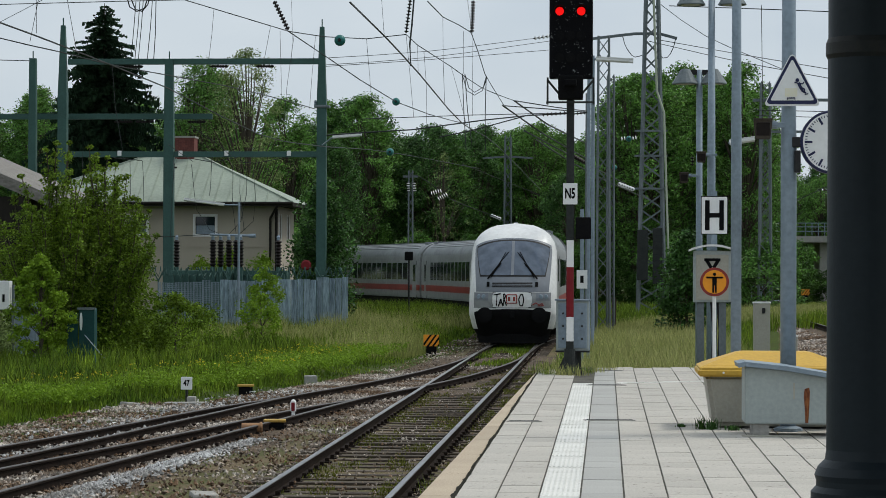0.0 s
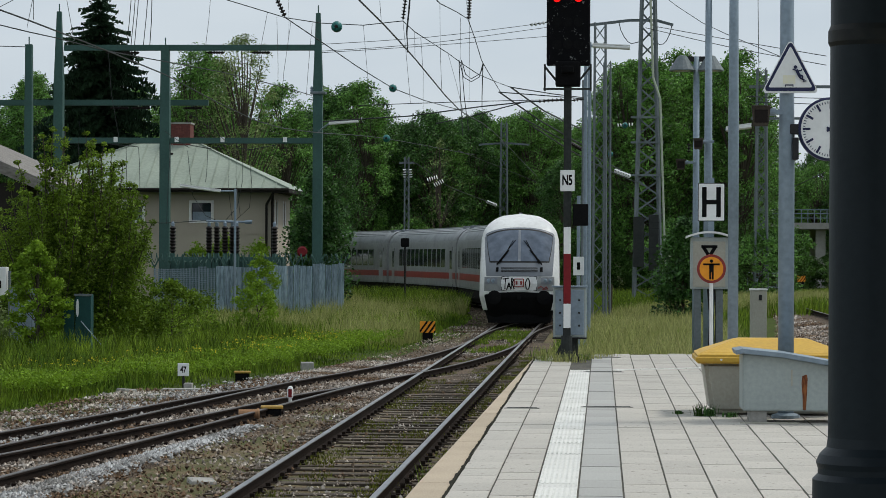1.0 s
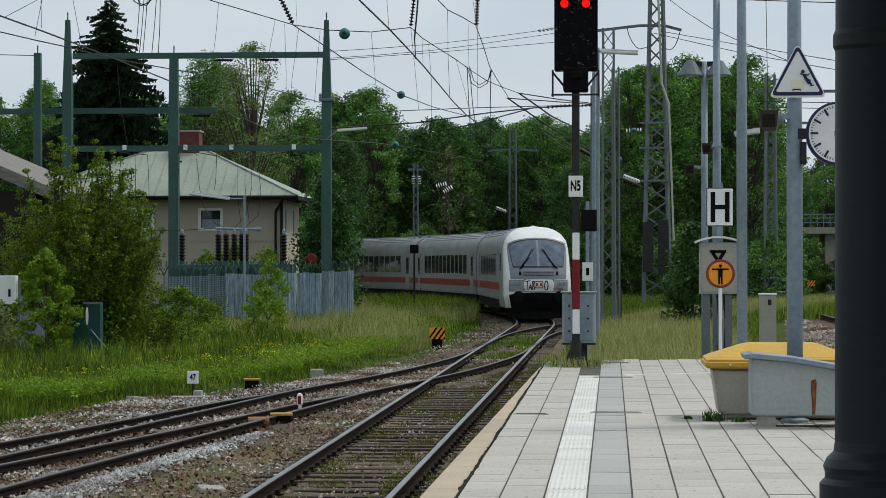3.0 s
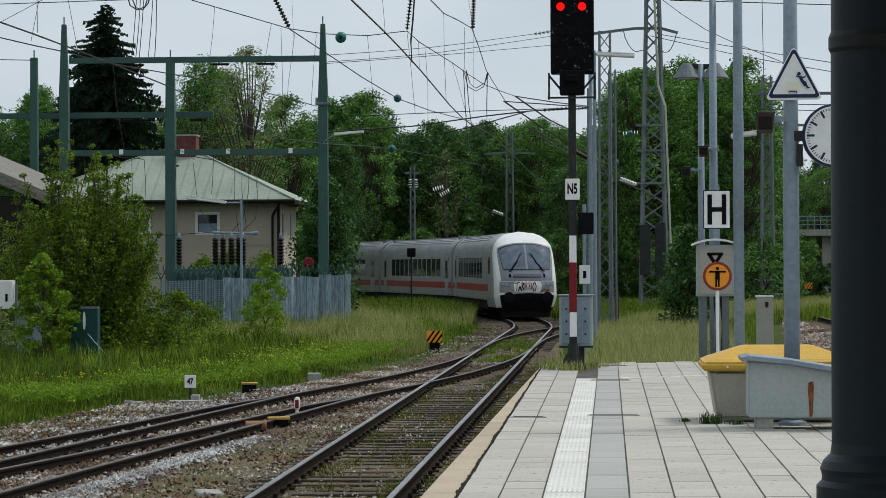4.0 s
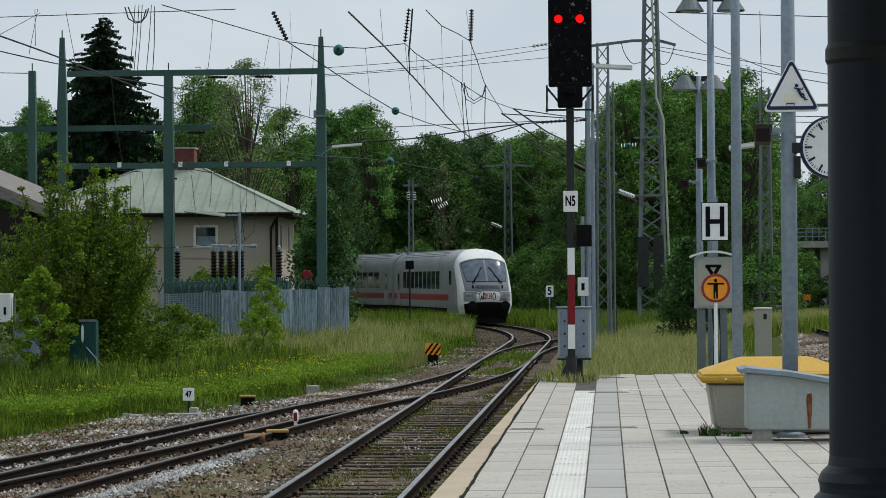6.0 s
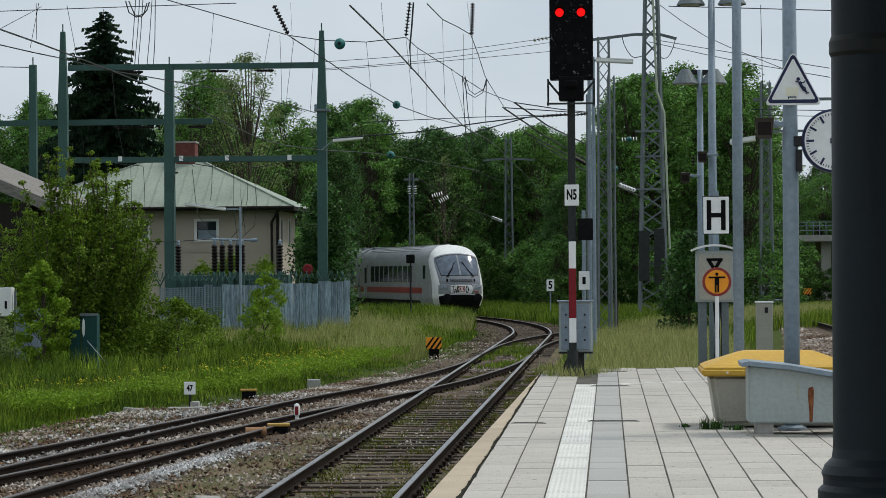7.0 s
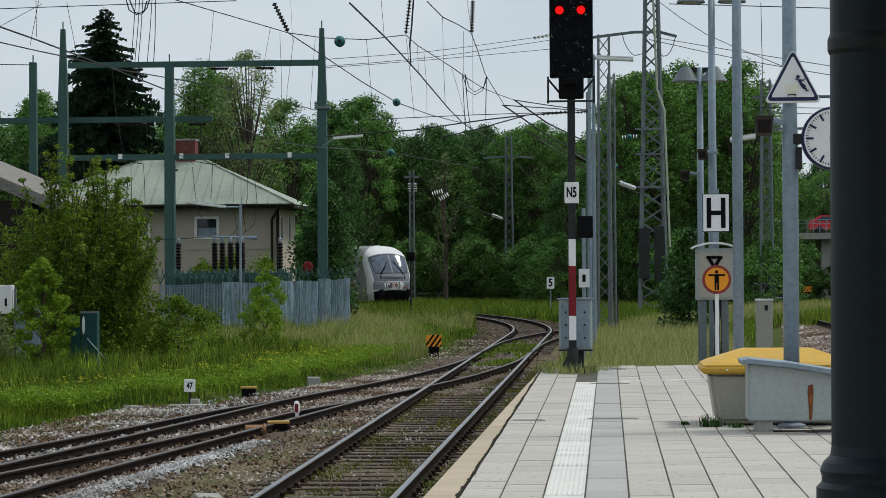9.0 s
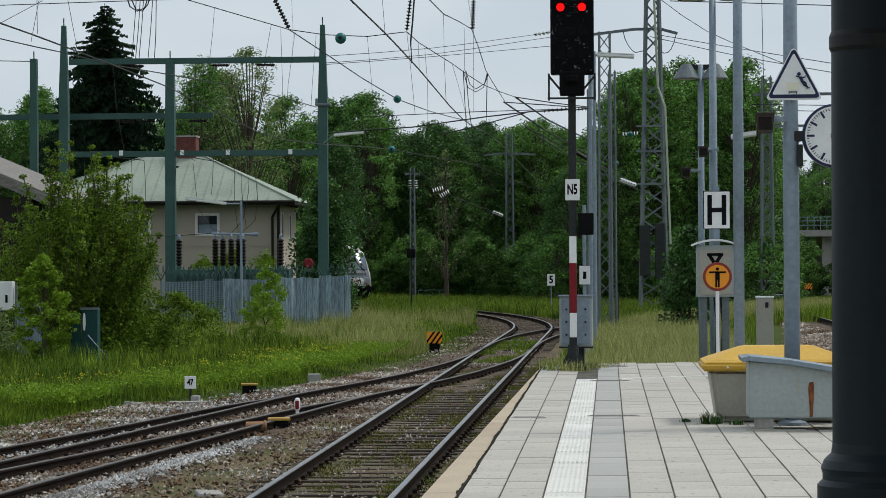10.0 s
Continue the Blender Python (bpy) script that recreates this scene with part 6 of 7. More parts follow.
    blades(xs[keep], ys[keep], 0.03 + 0.05 * rng.random(m)[keep], 0.009 + 0 * ys[keep], M_MOSS, "track_weeds", "moss and short weeds between the sleepers", rng, zs=-0.175 + 0 * xs[keep])
    m = 5000
    ys = 66 + 22 * rng.random(m)
    xs = -3.05 + rng.uniform(-0.68, 0.68, m)
    keep = np.array([noise.noise((x * 0.9, y * 0.25, 4)) for x, y in zip(xs, ys)]) > -0.02
    blades(xs[keep], ys[keep], 0.06 + 0.12 * rng.random(m)[keep], 0.016 + 0 * ys[keep], M_GRASS, "turnout_grass", "short green grass growing inside the turnout", rng, zs=-0.19 + 0 * xs[keep])
    m = 6000
    ys = 24 + 20 * rng.random(m)
    xs = rng.uniform(-5.7, -3.95, m)
    keep = np.array([noise.noise((x * 1.2, y * 0.5, 14)) for x, y in zip(xs, ys)]) > 0.1
    blades(xs[keep], ys[keep], 0.02 + 0.05 * rng.random(m)[keep], 0.008 + 0 * ys[keep], M_LEAF_WARM, "moss_patches", "mossy yellow-green patches on the dirt between the tracks", rng, zs=-0.175 + 0 * xs[keep])
    k = 400
    ys = 47 + 22 * rng.random(k)
    xs = meadow_edge(ys) - 0.4 - 2.2 * rng.random(k)
    keep = np.array([noise.noise((x * 0.6, y * 0.4, 5)) for x, y in zip(xs, ys)]) > -0.08
    v, f = leaf_cloud(np.stack([xs[keep], ys[keep], 0.28 + 0.1 * rng.random(keep.sum())], 1), np.full(keep.sum(), 0.03), 3, 0.035, rng)
    tagged(mesh_object("wild_flowers", v, f, M_FLOWER), "small yellow wild flowers in the grass", "flowers", kind="stuff")

    k = 5200
    ys = 44 + 30 * rng.random(k) ** 1.3
    xs = meadow_edge(ys) - 0.1 - 2.6 * rng.random(k) ** 1.4
    keep = np.array([noise.noise((x * 0.5, y * 0.3, 21)) for x, y in zip(xs, ys)]) > -0.05
    v, f = leaf_cloud(np.stack([xs[keep], ys[keep], 0.04 + 0.2 * rng.random(keep.sum())], 1), np.full(keep.sum(), 0.10), 7, 0.055, rng)
    tagged(mesh_object("meadow_herbs", v, f, M_LEAF_NEW), "low yellow-green herbs along the meadow's edge", "herbs", kind="stuff")


grow_grass()


# ---------------------------------------------------------------- unseen canopy, added to shade the near column
def build_canopy():
    c = thing("canopy_roof", "unseen dark flat canopy added to shade the near column", "canopy", kind="structure")
    part("deck", box(-1.0, 7.0, -16, 12.0, 5.4, 5.6), M_FASCIA, c)
    part("edge_beam", box(0.8, 1.1, -16, 12.0, 5.15, 5.4), M_FASCIA, c)


build_canopy()


# ---------------------------------------------------------------- lattice masts
def build_lattice_mast(label, x, y, z0, height, w0, w1, step, bar_w=0.07, arm=None, straight=False):
    m = thing("lattice_mast", label, "mast", "overhead line masts", (x, y, z0))
    legs = [(-1, -1), (1, -1), (1, 1), (-1, 1)]
    def corner(k, z):
        w = w0 + (w1 - w0) * z / height
        return Vector((legs[k][0] * w / 2, legs[k][1] * w / 2, z))
    for k in range(4):
        part("leg", beam(corner(k, 0), corner(k, height), bar_w, bar_w), M_LATTICE, m)
    for k in range(4):
        z, flip = 0.0, False
        while z < height - step * 0.5:
            a, b = corner(k, z), corner((k + 1) % 4, z + step)
            if flip:
                a, b = corner((k + 1) % 4, z), corner(k, z + step)
            if straight:
                a, b = corner(k, z + step), corner((k + 1) % 4, z + step)
            part("brace", beam(a, b, bar_w * 0.55, bar_w * 0.55), M_LATTICE, m)
            z, flip = z + step, not flip
    part("footing", box(-w0 / 2 - 0.12, w0 / 2 + 0.12, -w0 / 2 - 0.12, w0 / 2 + 0.12, -0.5, 0.12, 0.03), M_CONCRETE, m)
    if arm:
        for a0, a1, z, drop in arm:
            bm = beam((a0, 0, z - drop), (a0 * 0.3, 0, z), 0.12, 0.14)
            bm = beam((a0 * 0.3, 0, z), (a1 * 0.3, 0, z), 0.12, 0.14, bm)
            bm = beam((a1 * 0.3, 0, z), (a1, 0, z - drop), 0.12, 0.14, bm)
            part("crossarm", bm, M_LATTICE, m)
    return m


tall_mast = build_lattice_mast("tall grey lattice mast with a crossarm", 2.35, 130, 0, 19.5, 1.4, 0.5, 0.8, 0.15, [(-3.1, 1.3, 14.75, 0.25)])
part("weight_block", box(-0.75, -0.2, -1.0, -0.8, 1.9, 4.5, 0.02), M_MAST, tall_mast, "dark tensioning weights")
part("weight_block", box(0.05, 0.55, -1.0, -0.8, 1.7, 4.6, 0.02), M_MAST, tall_mast, "dark tensioning weights")
for i in range(8):
    part("weight_gap", box(0.03, 0.57, -1.02, -0.99, 1.95 + 0.32 * i, 1.98 + 0.32 * i), M_DARK, tall_mast)
for z in (9.6, 8.3, 6.6):
    part("bracket", box(-0.9, 0.8, -0.75, -0.65, z, z + 0.1), M_LATTICE, tall_mast)
pipe = None
for p, q in (((0.05, -0.7, 17), (0.25, -0.7, 11.7)), ((0.25, -0.7, 11.7), (0.62, -0.8, 10.6)), ((0.62, -0.8, 10.6), (0.95, -0.95, 0.6)), ((0.95, -0.95, 0.6), (1.15, -1.0, 0))):
    pipe = bar(p, q, 0.06, 8, pipe)
part("conduit", pipe, M_CONDUIT, tall_mast, "pale green cable conduit")
build_lattice_mast("slender grey lattice mast behind the signal", -0.1, 86, -0.1, 10.6, 0.46, 0.36, 0.5, 0.06)
build_lattice_mast("second slender lattice mast close behind the signal", 0.15, 87, -0.1, 9.3, 0.24, 0.22, 0.36, 0.05)
build_lattice_mast("grey ladder-braced mast behind the signal", -0.52, 80, -0.1, 8.2, 0.26, 0.22, 0.7, 0.055, None, True)
build_lattice_mast("far lattice mast before the wood", -7.4, 187, 0, 12.4, 0.62, 0.42, 0.7, 0.09, [(-1.9, 1.9, 10.9, 0.1)])
build_lattice_mast("far slim lattice mast before the wood", -13.0, 165, 0, 9.0, 0.32, 0.26, 0.6, 0.06, [(-0.5, 0.5, 8.6, 0.0)])
build_lattice_mast("far lattice mast beside the trees", 7.6, 120, 0.1, 11.3, 0.62, 0.42, 0.6, 0.07, [(-0.6, 3.6, 10.5, 0.0)])
build_lattice_mast("far lattice mast beside the trees", 9.0, 142, 0.1, 10.8, 0.62, 0.42, 0.6, 0.07, [(-0.6, 3.0, 10.2, 0.0)])


def build_plain_pole(label, x, y, z0, height, r, material=M_GALV, boxy=False):
    p = thing("steel_pole", label, "pole", "plain poles", (x, y, z0))
    part("shaft", box(-r, r, -r, r, 0, height, 0.01) if boxy else bar((0, 0, 0), (0, 0, height), r, 10), material, p)
    part("footing", lathe([(r * 2, -0.3), (r * 2, 0.05), (r * 1.3, 0.08)], 10), M_CONCRETE, p)
    return p


build_plain_pole("slim galvanised pole behind the signal", -0.42, 60, -0.15, 8.6, 0.045)
number_pole = build_plain_pole("thin pole with a small white number board", -0.56, 58, -0.15, 4.0, 0.045)
board = part("number_board", box(-0.12, 0.13, -0.07, -0.05, 2.15, 2.58, 0.006), M_SIGN, number_pole)
part("number_bar", box(-0.035, 0.04, -0.076, -0.068, 2.28, 2.45), M_BLACK, board)
wooden = build_plain_pole("short weathered wooden post in the grass", 0.285, 88, -0.15, 1.6, 0.075, M_BARK, True)
shunt = build_plain_pole("thin post with a dark shunting signal box", -9.37, 118, -0.15, 3.3, 0.045, M_DARK)
part("signal_box", box(-0.2, 0.2, -0.12, 0.12, 3.0, 3.42, 0.05), M_BLACK, shunt)
five = build_plain_pole("thin post with a white speed board", -3.0, 130, -0.15, 1.9, 0.03)
plate = part("speed_board", box(-0.2, 0.2, -0.06, -0.035, 1.55, 2.15, 0.008), M_SIGN, five, "white board with figure 5")
text_bm("5", 0.5, M_BLACK, "figure", plate, Matrix.Translation((0, -0.064, 1.85)) @ FACING @ Matrix.Diagonal((0.9, 1.1, 1, 1)), 0.004)


# ---------------------------------------------------------------- small trackside things
def build_sign_47():
    s = thing("hectometre_sign", "small white sign reading 47 on a dark stake", "sign", at=(-8.0, 47.2, -0.2))
    part("stake", bar((0, 0, 0), (0, 0, 0.4), 0.025, 8), M_DARK, s)
    p = part("plate", box(-0.11, 0.11, -0.03, -0.005, 0.32, 0.565, 0.012), M_SIGN, s)
    text_bm("47", 0.145, M_BLACK, "figures", p, Matrix.Translation((0, -0.033, 0.44)) @ FACING @ Matrix.Diagonal((0.8, 1.1, 1, 1)))
    c = thing("concrete_trough", "low grey concrete cable trough in the ballast", "cable trough", at=(-7.95, 46.6, -0.2))
    for i in range(3):
        part("cover", box(-0.36 + 0.24 * i, -0.125 + 0.24 * i, -0.14, 0.14, -0.05, 0.11 + 0.004 * i, 0.012), M_CONCRETE, c)
    part("box", box(0.0, 0.16, 0.3, 0.5, 0.0, 0.2, 0.02), M_CONCRETE, c)


build_sign_47()


def build_point_cap(at, turn, w=0.26, label="black point box with a yellow lid beside the rails"):
    p = thing("point_box", label, "point box", "point boxes by the rails", pose(*at, 0, 0, turn))
    part("body", box(-w / 2 + 0.03, w / 2 - 0.03, -0.1, 0.1, -0.1, 0.09, 0.02), M_BLACK, p)
    part("lid", box(-w / 2, w / 2, -0.12, 0.12, 0.09, 0.135, 0.018), M_OCHRE, p, "worn yellow lid")


build_point_cap((-5.27, 39.5, -0.10), 8, 0.36)
build_point_cap((-7.65, 52.6, -0.165), 8, 0.36)
pipe = thing("clay_pipe", "short open terracotta pipe lying in the ballast", "pipe", at=pose(-5.52, 38.6, -0.045, 0, 0, 14))
part("tube", lathe([(0.075, -0.15), (0.075, 0.13), (0.09, 0.135), (0.09, 0.17), (0.065, 0.17), (0.06, -0.1)], 18, axis="x"), M_CLAY, pipe)
# A black disc across the open end stands for the shade inside.
part("mouth_shade", lathe([(0.062, 0.165), (0.062, 0.172)], 18, axis="x"), M_BLACK, pipe)
fouling = thing("fouling_post", "short white post with a red cap between the tracks", "marker post", at=(-5.2, 41.3, -0.2))
part("stem", bar((0, 0, -0.1), (0, 0, 0.33), 0.03, 10), M_SIGN, fouling)
part("cap", lathe([(0.045, 0.26), (0.05, 0.3), (0.05, 0.4), (0.04, 0.44), (0.01, 0.46)], 14), M_SIGN, fouling)
part("red_face", box(-0.03, 0.03, -0.055, -0.045, 0.27, 0.41, 0.004), M_RED, fouling)
lump = thing("concrete_block", "broken concrete block in the weeds", "concrete block", "concrete blocks by the rails", pose(-4.55, 28.0, -0.2, 4, 3, 20))
part("block", box(-0.14, 0.16, -0.16, 0.16, -0.1, 0.1, 0.03), M_CONCRETE, lump)
copy_thing(lump, pose(-8.93, 46.3, -0.18, 0, 5, 40))
copy_thing(lump, pose(-6.9, 57.9, -0.16, 0, 0, 10))


def build_stripe_marker(x, y, z, s, label):
    m = thing("stripe_marker", label, "marker", at=pose(x, y, z) @ Matrix.Diagonal((s, s, s, 1)))
    part("foot", box(-0.16, 0.16, -0.08, 0.12, -0.15, 0.22, 0.02), M_BLACK, m)
    plate = part("plate", box(-0.24, 0.24, -0.12, -0.09, 0.2, 0.56, 0.01), M_ORANGE, m)
    for i in range(4):
        bm = bmesh.new()
        x0 = -0.3 + 0.16 * i
        pts = [(x0, 0.2), (x0 + 0.07, 0.2), (x0 + 0.33, 0.56), (x0 + 0.26, 0.56)]
        cl = []
        for px, pz in pts:
            if px > 0.24:
                pz, px = pz - (px - 0.24) * 1.38, 0.24
            if px < -0.24:
                pz, px = pz + (-0.24 - px) * 1.38, -0.24
            cl.append((px, min(0.56, max(0.2, pz))))
        bm.faces.new([bm.verts.new((a, -0.124, b)) for a, b in cl])
        part("stripe", bm, M_BLACK, plate)


build_stripe_marker(-5.4, 77.0, -0.15, 1.0, "orange and black striped marker on a dark foot")
build_stripe_marker(11.9, 150, 0.75, 1.0, "far orange and black striped marker by the trees")


# ---------------------------------------------------------------- left edge
def build_shed():
    s = thing("goods_shed", "weathered open shed with a grey plank roof", "shed")
    part("roof", beam((-27.5, 84, 8.75), (-17.55, 84, 4.55), 9.0, 0.16), M_SHED, s, "grey weathered roof")
    part("verge_board", beam((-27.5, 79.45, 8.6), (-17.6, 79.45, 4.42), 0.06, 0.28), M_SHED, s)
    part("back_wall", box(-27.5, -18.6, 88, 88.2, -0.3, 5.0), M_FASCIA, s)
    part("side_wall", box(-18.8, -18.6, 80, 88, -0.3, 4.7), M_FASCIA, s)
    part("front_boarding", box(-27.5, -18.9, 79.8, 79.95, -0.3, 4.75), M_FASCIA, s)
    for x in (-26, -22, -18.9):
        part("post", box(x - 0.12, x + 0.12, 79.5, 79.74, -0.3, 4.9), M_FASCIA, s)


M_SHED = mat("weathered_roof_boards", (0.25, 0.235, 0.215), (0.13, 0.118, 0.105), 0.85, size=2, fine=14, bump=0.4, stretch=(0.5, 4, 1))
build_shed()


def build_left_cabinets():
    c = thing("switch_cabinet", "white wall-mounted switch cabinet on a steel frame", "cabinet", at=(-15.95, 64, -0.2))
    part("body", box(-0.3, 0.42, 0, 0.35, 1.55, 2.3, 0.02), M_WHITE, c)
    part("handle", box(0.24, 0.3, -0.02, 0.0, 1.75, 1.95, 0.005), M_BLACK, c)
    part("post", box(0.46, 0.52, 0.1, 0.18, 0, 2.2), M_LATTICE, c)
    d = thing("trackside_cabinet", "low grey steel cabinet among the shrubs", "cabinet", at=(-15.35, 65, -0.2))
    part("body", box(-0.35, 0.3, 0, 0.4, 0.0, 1.75, 0.02), M_GALV, d)
    part("door", box(-0.3, 0.25, -0.02, -0.001, 0.1, 1.65, 0.006), M_GALV, d)
    g = thing("meter_cabinet", "dark teal steel cabinet with a white oval plate", "cabinet", at=(-13.05, 62.4, -0.2))
    part("body", box(-0.3, 0.1, 0, 0.35, 0.0, 1.62, 0.01), M_TEAL, g)
    part("side", box(-0.6, -0.33, 0.02, 0.06, 0, 1.5), M_TEAL, g)
    part("rim", box(-0.33, 0.13, -0.03, -0.001, 1.58, 1.64), M_LATTICE, g)
    oval = part("oval_plate", lathe([(0.05, -0.012), (0.05, -0.004)], 20, (0, 0, 0), axis="y"), M_SIGN, g)
    oval.matrix_basis = Matrix.Translation((-0.24, 0, 1.28)) @ Matrix.Diagonal((0.75, 1, 4.6, 1))
    part("stay_rod", bar((-0.13, -0.1, 0.95), (0.5, -0.2, 0.25), 0.012, 5), M_GALV, g)


build_left_cabinets()


# ---------------------------------------------------------------- substation equipment
def build_bushing(at, height):
    b = thing("bushing_insulator", "dark ribbed porcelain insulator on a steel stand", "insulator", "substation insulators", at)
    part("stand", box(-0.1, 0.1, -0.1, 0.1, -2.8, 0.0), M_GREEN, b)
    n = int(height / 0.07)
    prof = [(0.08, 0)] + [((0.16 if k % 2 else 0.09), 0.05 + height * k / n) for k in range(n)] + [(0.07, height + 0.06)]
    part("ribbed_body", lathe(prof, 12), M_PORC, b)
    part("cap", lathe([(0.07, height + 0.05), (0.08, height + 0.2), (0.03, height + 0.28)], 10), M_GALV, b)
    return b


bush = build_bushing((-17.5, 110, 2.5), 1.15)
for x, y in ((-17.15, 110), (-16.72, 109.6), (-16.45, 110), (-16.2, 109.6), (-14.56, 110), (-19.2, 110.4)):
    copy_thing(bush, Matrix.Translation((x, y, 2.5)))
busbar = thing("busbar", "grey tubular busbar on the insulators", "busbar")
part("tube", bar((-17.6, 109.8, 3.95), (-15.7, 109.8, 3.9), 0.05, 8), M_GALV, busbar)
part("end_cap", lathe([(0.09, -0.15), (0.09, 0.15)], 10, (-15.7, 109.8, 3.9), axis="x"), M_GALV, busbar)
trafo = thing("transformer", "dark green transformer tank behind the fence", "transformer", at=(-16.8, 110.6, -0.2))
part("tank", box(-2.6, 2.6, -0.5, 0.8, 0, 2.55, 0.04), M_GREEN, trafo)
for i in range(16):
    part("cooling_fin", box(-2.5 + 0.33 * i, -2.44 + 0.33 * i, -0.75, -0.5, 0.4, 2.4), M_GREEN, trafo)
red_disc = thing("red_disc", "dull red round lamp cover behind the fence", "lamp", at=(-13.5, 111.5, 2.6))
part("disc", lathe([(0.22, 0.05), (0.24, 0.0), (0.18, -0.06)], 16, axis="y"), M_RED, red_disc)
part("stem", bar((0, 0.02, -2.8), (0, 0.02, -0.2), 0.03), M_GREEN, red_disc)


def build_tube_lamp(a, b, label, mast=None):
    l = thing("tube_lamp", label, "street lamp", "tube lamps on arms")
    a, b = Vector(a), Vector(b)
    part("tube", bar(a, b, 0.062, 10), M_SIGN, l, "long white tube diffuser")
    part("hood", beam(a + Vector((0, 0, 0.06)), b + Vector((0, 0, 0.06)), 0.12, 0.03), M_SIGN, l)
    if mast is not None:
        m = Vector(mast)
        part("arm", bar(b, Vector((m.x, m.y, b.z)), 0.035, 8), M_GALV, l)
        part("mast", bar((m.x, m.y, m.z), (m.x, m.y, b.z + 0.1), 0.05, 8), M_GALV, l)


build_tube_lamp((-17.1, 100, 5.24), (-15.45, 100, 5.02), "white tube lamp on a slim mast by the fence", (-14.85, 100, -0.2))
build_tube_lamp((-10.35, 105, 8.13), (-11.6, 105, 8.02), "white tube lamp on an arm beside the gantry", (-12.87, 112, 7.8))
build_tube_lamp((0.75, 70, 8.3), (-0.3, 70, 8.36), "white tube lamp behind the signal", (-0.38, 70, -0.2))
build_tube_lamp((3.55, 60, 5.58), (2.95, 60, 5.5), "white tube lamp beside the platform pole", (3.08, 60.3, -0.2))

# ---------------------------------------------------------------- beyond the platform
def build_bank():
    """A gravel slope up to the raised track."""
    verts, faces = [], []
    ys = np.arange(46, 150, 2.0)
    for y in ys:
        c = float(np.interp(y, [p.y for p in BACK], [p.x for p in BACK])) - 1.7
        x0 = min(0.0655 * y + 0.25, c - 0.8)
        for k, z in ((0, -0.12), (0.3, 0.02), (0.65, 0.05), (1, 0.14)):
            verts.append((x0 + (c - x0) * k + 0.15 * noise.noise((y * 0.7, k * 3, 2)), float(y), z + 0.04 * noise.noise((y * 0.5, k * 4, 7))))
    for i in range(len(ys) - 1):
        for j in range(3):
            faces.append((i * 4 + j, i * 4 + j + 1, i * 4 + j + 5, i * 4 + j + 4))
    tagged(mesh_object("gravel_bank", verts, faces, M_GRAVEL, smooth=True), "brownish gravel slope beside the raised track", "gravel", kind="structure")
    n = 14000
    yy = 50 + 90 * RNG.random(n) ** 1.4
    cc = np.interp(yy, [p.y for p in BACK], [p.x for p in BACK]) - 1.7
    x0 = np.minimum(0.0655 * yy + 0.25, cc - 0.8)
    kk = RNG.random(n)
    zz = np.interp(kk, [0, 0.3, 0.65, 1], [-0.12, 0.02, 0.05, 0.14])
    scatter_stones(x0 + (cc - x0) * kk, yy, zz + 0.02, 0.025 + 0.04 * RNG.random(n) ** 2, "bank_stones", "loose stones on the gravel slope")


build_bank()


def build_bridge():
    b = thing("road_bridge", "far grey concrete road bridge with railing", "bridge")
    part("deck", box(2.0, 60, 198, 206, 4.65, 5.15), M_CONCRETE, b)
    part("pier", box(16.9, 17.7, 199, 205, -0.3, 4.65, 0.05), M_CONCRETE, b)
    part("pier", box(30, 30.8, 199, 205, -0.3, 4.65, 0.05), M_CONCRETE, b)
    for i in range(40):
        part("railing_post", box(15.7 + i * 0.5, 15.76 + i * 0.5, 198.1, 198.16, 5.15, 6.2), M_GALV, b)
    for z in (5.5, 5.85, 6.15):
        part("railing_bar", box(2.1, 60, 198.1, 198.16, z, z + 0.06), M_GALV, b)


build_bridge()


def build_car():
    c = thing("red_car", "small red car driving over the bridge", "car", at=(8, 202, 5.15))
    prof = [(-2.1, 0.3), (2.1, 0.3), (2.15, 0.75), (1.3, 0.92), (0.6, 1.42), (-1.2, 1.45), (-1.95, 1.0), (-2.12, 0.8)]
    bm = bmesh.new()
    a = [bm.verts.new((x, -0.82, z)) for x, z in prof]
    b = [bm.verts.new((x, 0.82, z)) for x, z in prof]
    bm.faces.new(a)
    bm.faces.new(b[::-1])
    for i in range(len(a)):
        bm.faces.new((a[i], a[i - 1], b[i - 1], b[i]))
    bmesh.ops.recalc_face_normals(bm, faces=bm.faces[:])
    bmesh.ops.bevel(bm, geom=bm.edges[:], offset=0.06, segments=2, affect="EDGES")
    part("body", bm, M_CAR, c, "glossy red body")
    win = bmesh.new()
    win.faces.new([win.verts.new((x, -0.828, z)) for x, z in ((-1.6, 0.97), (1.0, 0.97), (0.5, 1.33), (-1.1, 1.36))])
    part("side_window", win, M_GLASS, c)
    for x in (-1.3, 1.3):
        for y in (-0.75, 0.75):
            part("wheel", lathe([(0.05, -0.09), (0.3, -0.09), (0.3, 0.09), (0.05, 0.09)], 16, (x, y, 0.3), axis="y"), M_DARK, c)
    return c


M_CAR = mat("red_car_paint", (0.55, 0.02, 0.035), (0.5, 0.018, 0.03), 0.25, size=1, fine=5, bump=0, spec=0.5)
car = build_car()


def build_low_rail(x0, x1, y, h):
    r = thing("railing", "low grey steel railing at the far bank", "railing", "railings on the far bank")
    for z in (h, h * 0.55):
        part("rail", bar((x0, y, z), (x1, y, z), 0.04, 6), M_GALV, r)
    n = int((x1 - x0) / 0.5)
    for i in range(n + 1):
        part("baluster", box(x0 + i * 0.5, x0 + i * 0.5 + 0.04, y - 0.02, y + 0.02, -0.3, h), M_GALV, r)


build_low_rail(7.4, 9.0, 128, 1.6)
build_low_rail(-13.5, -10.0, 176, 0.75)
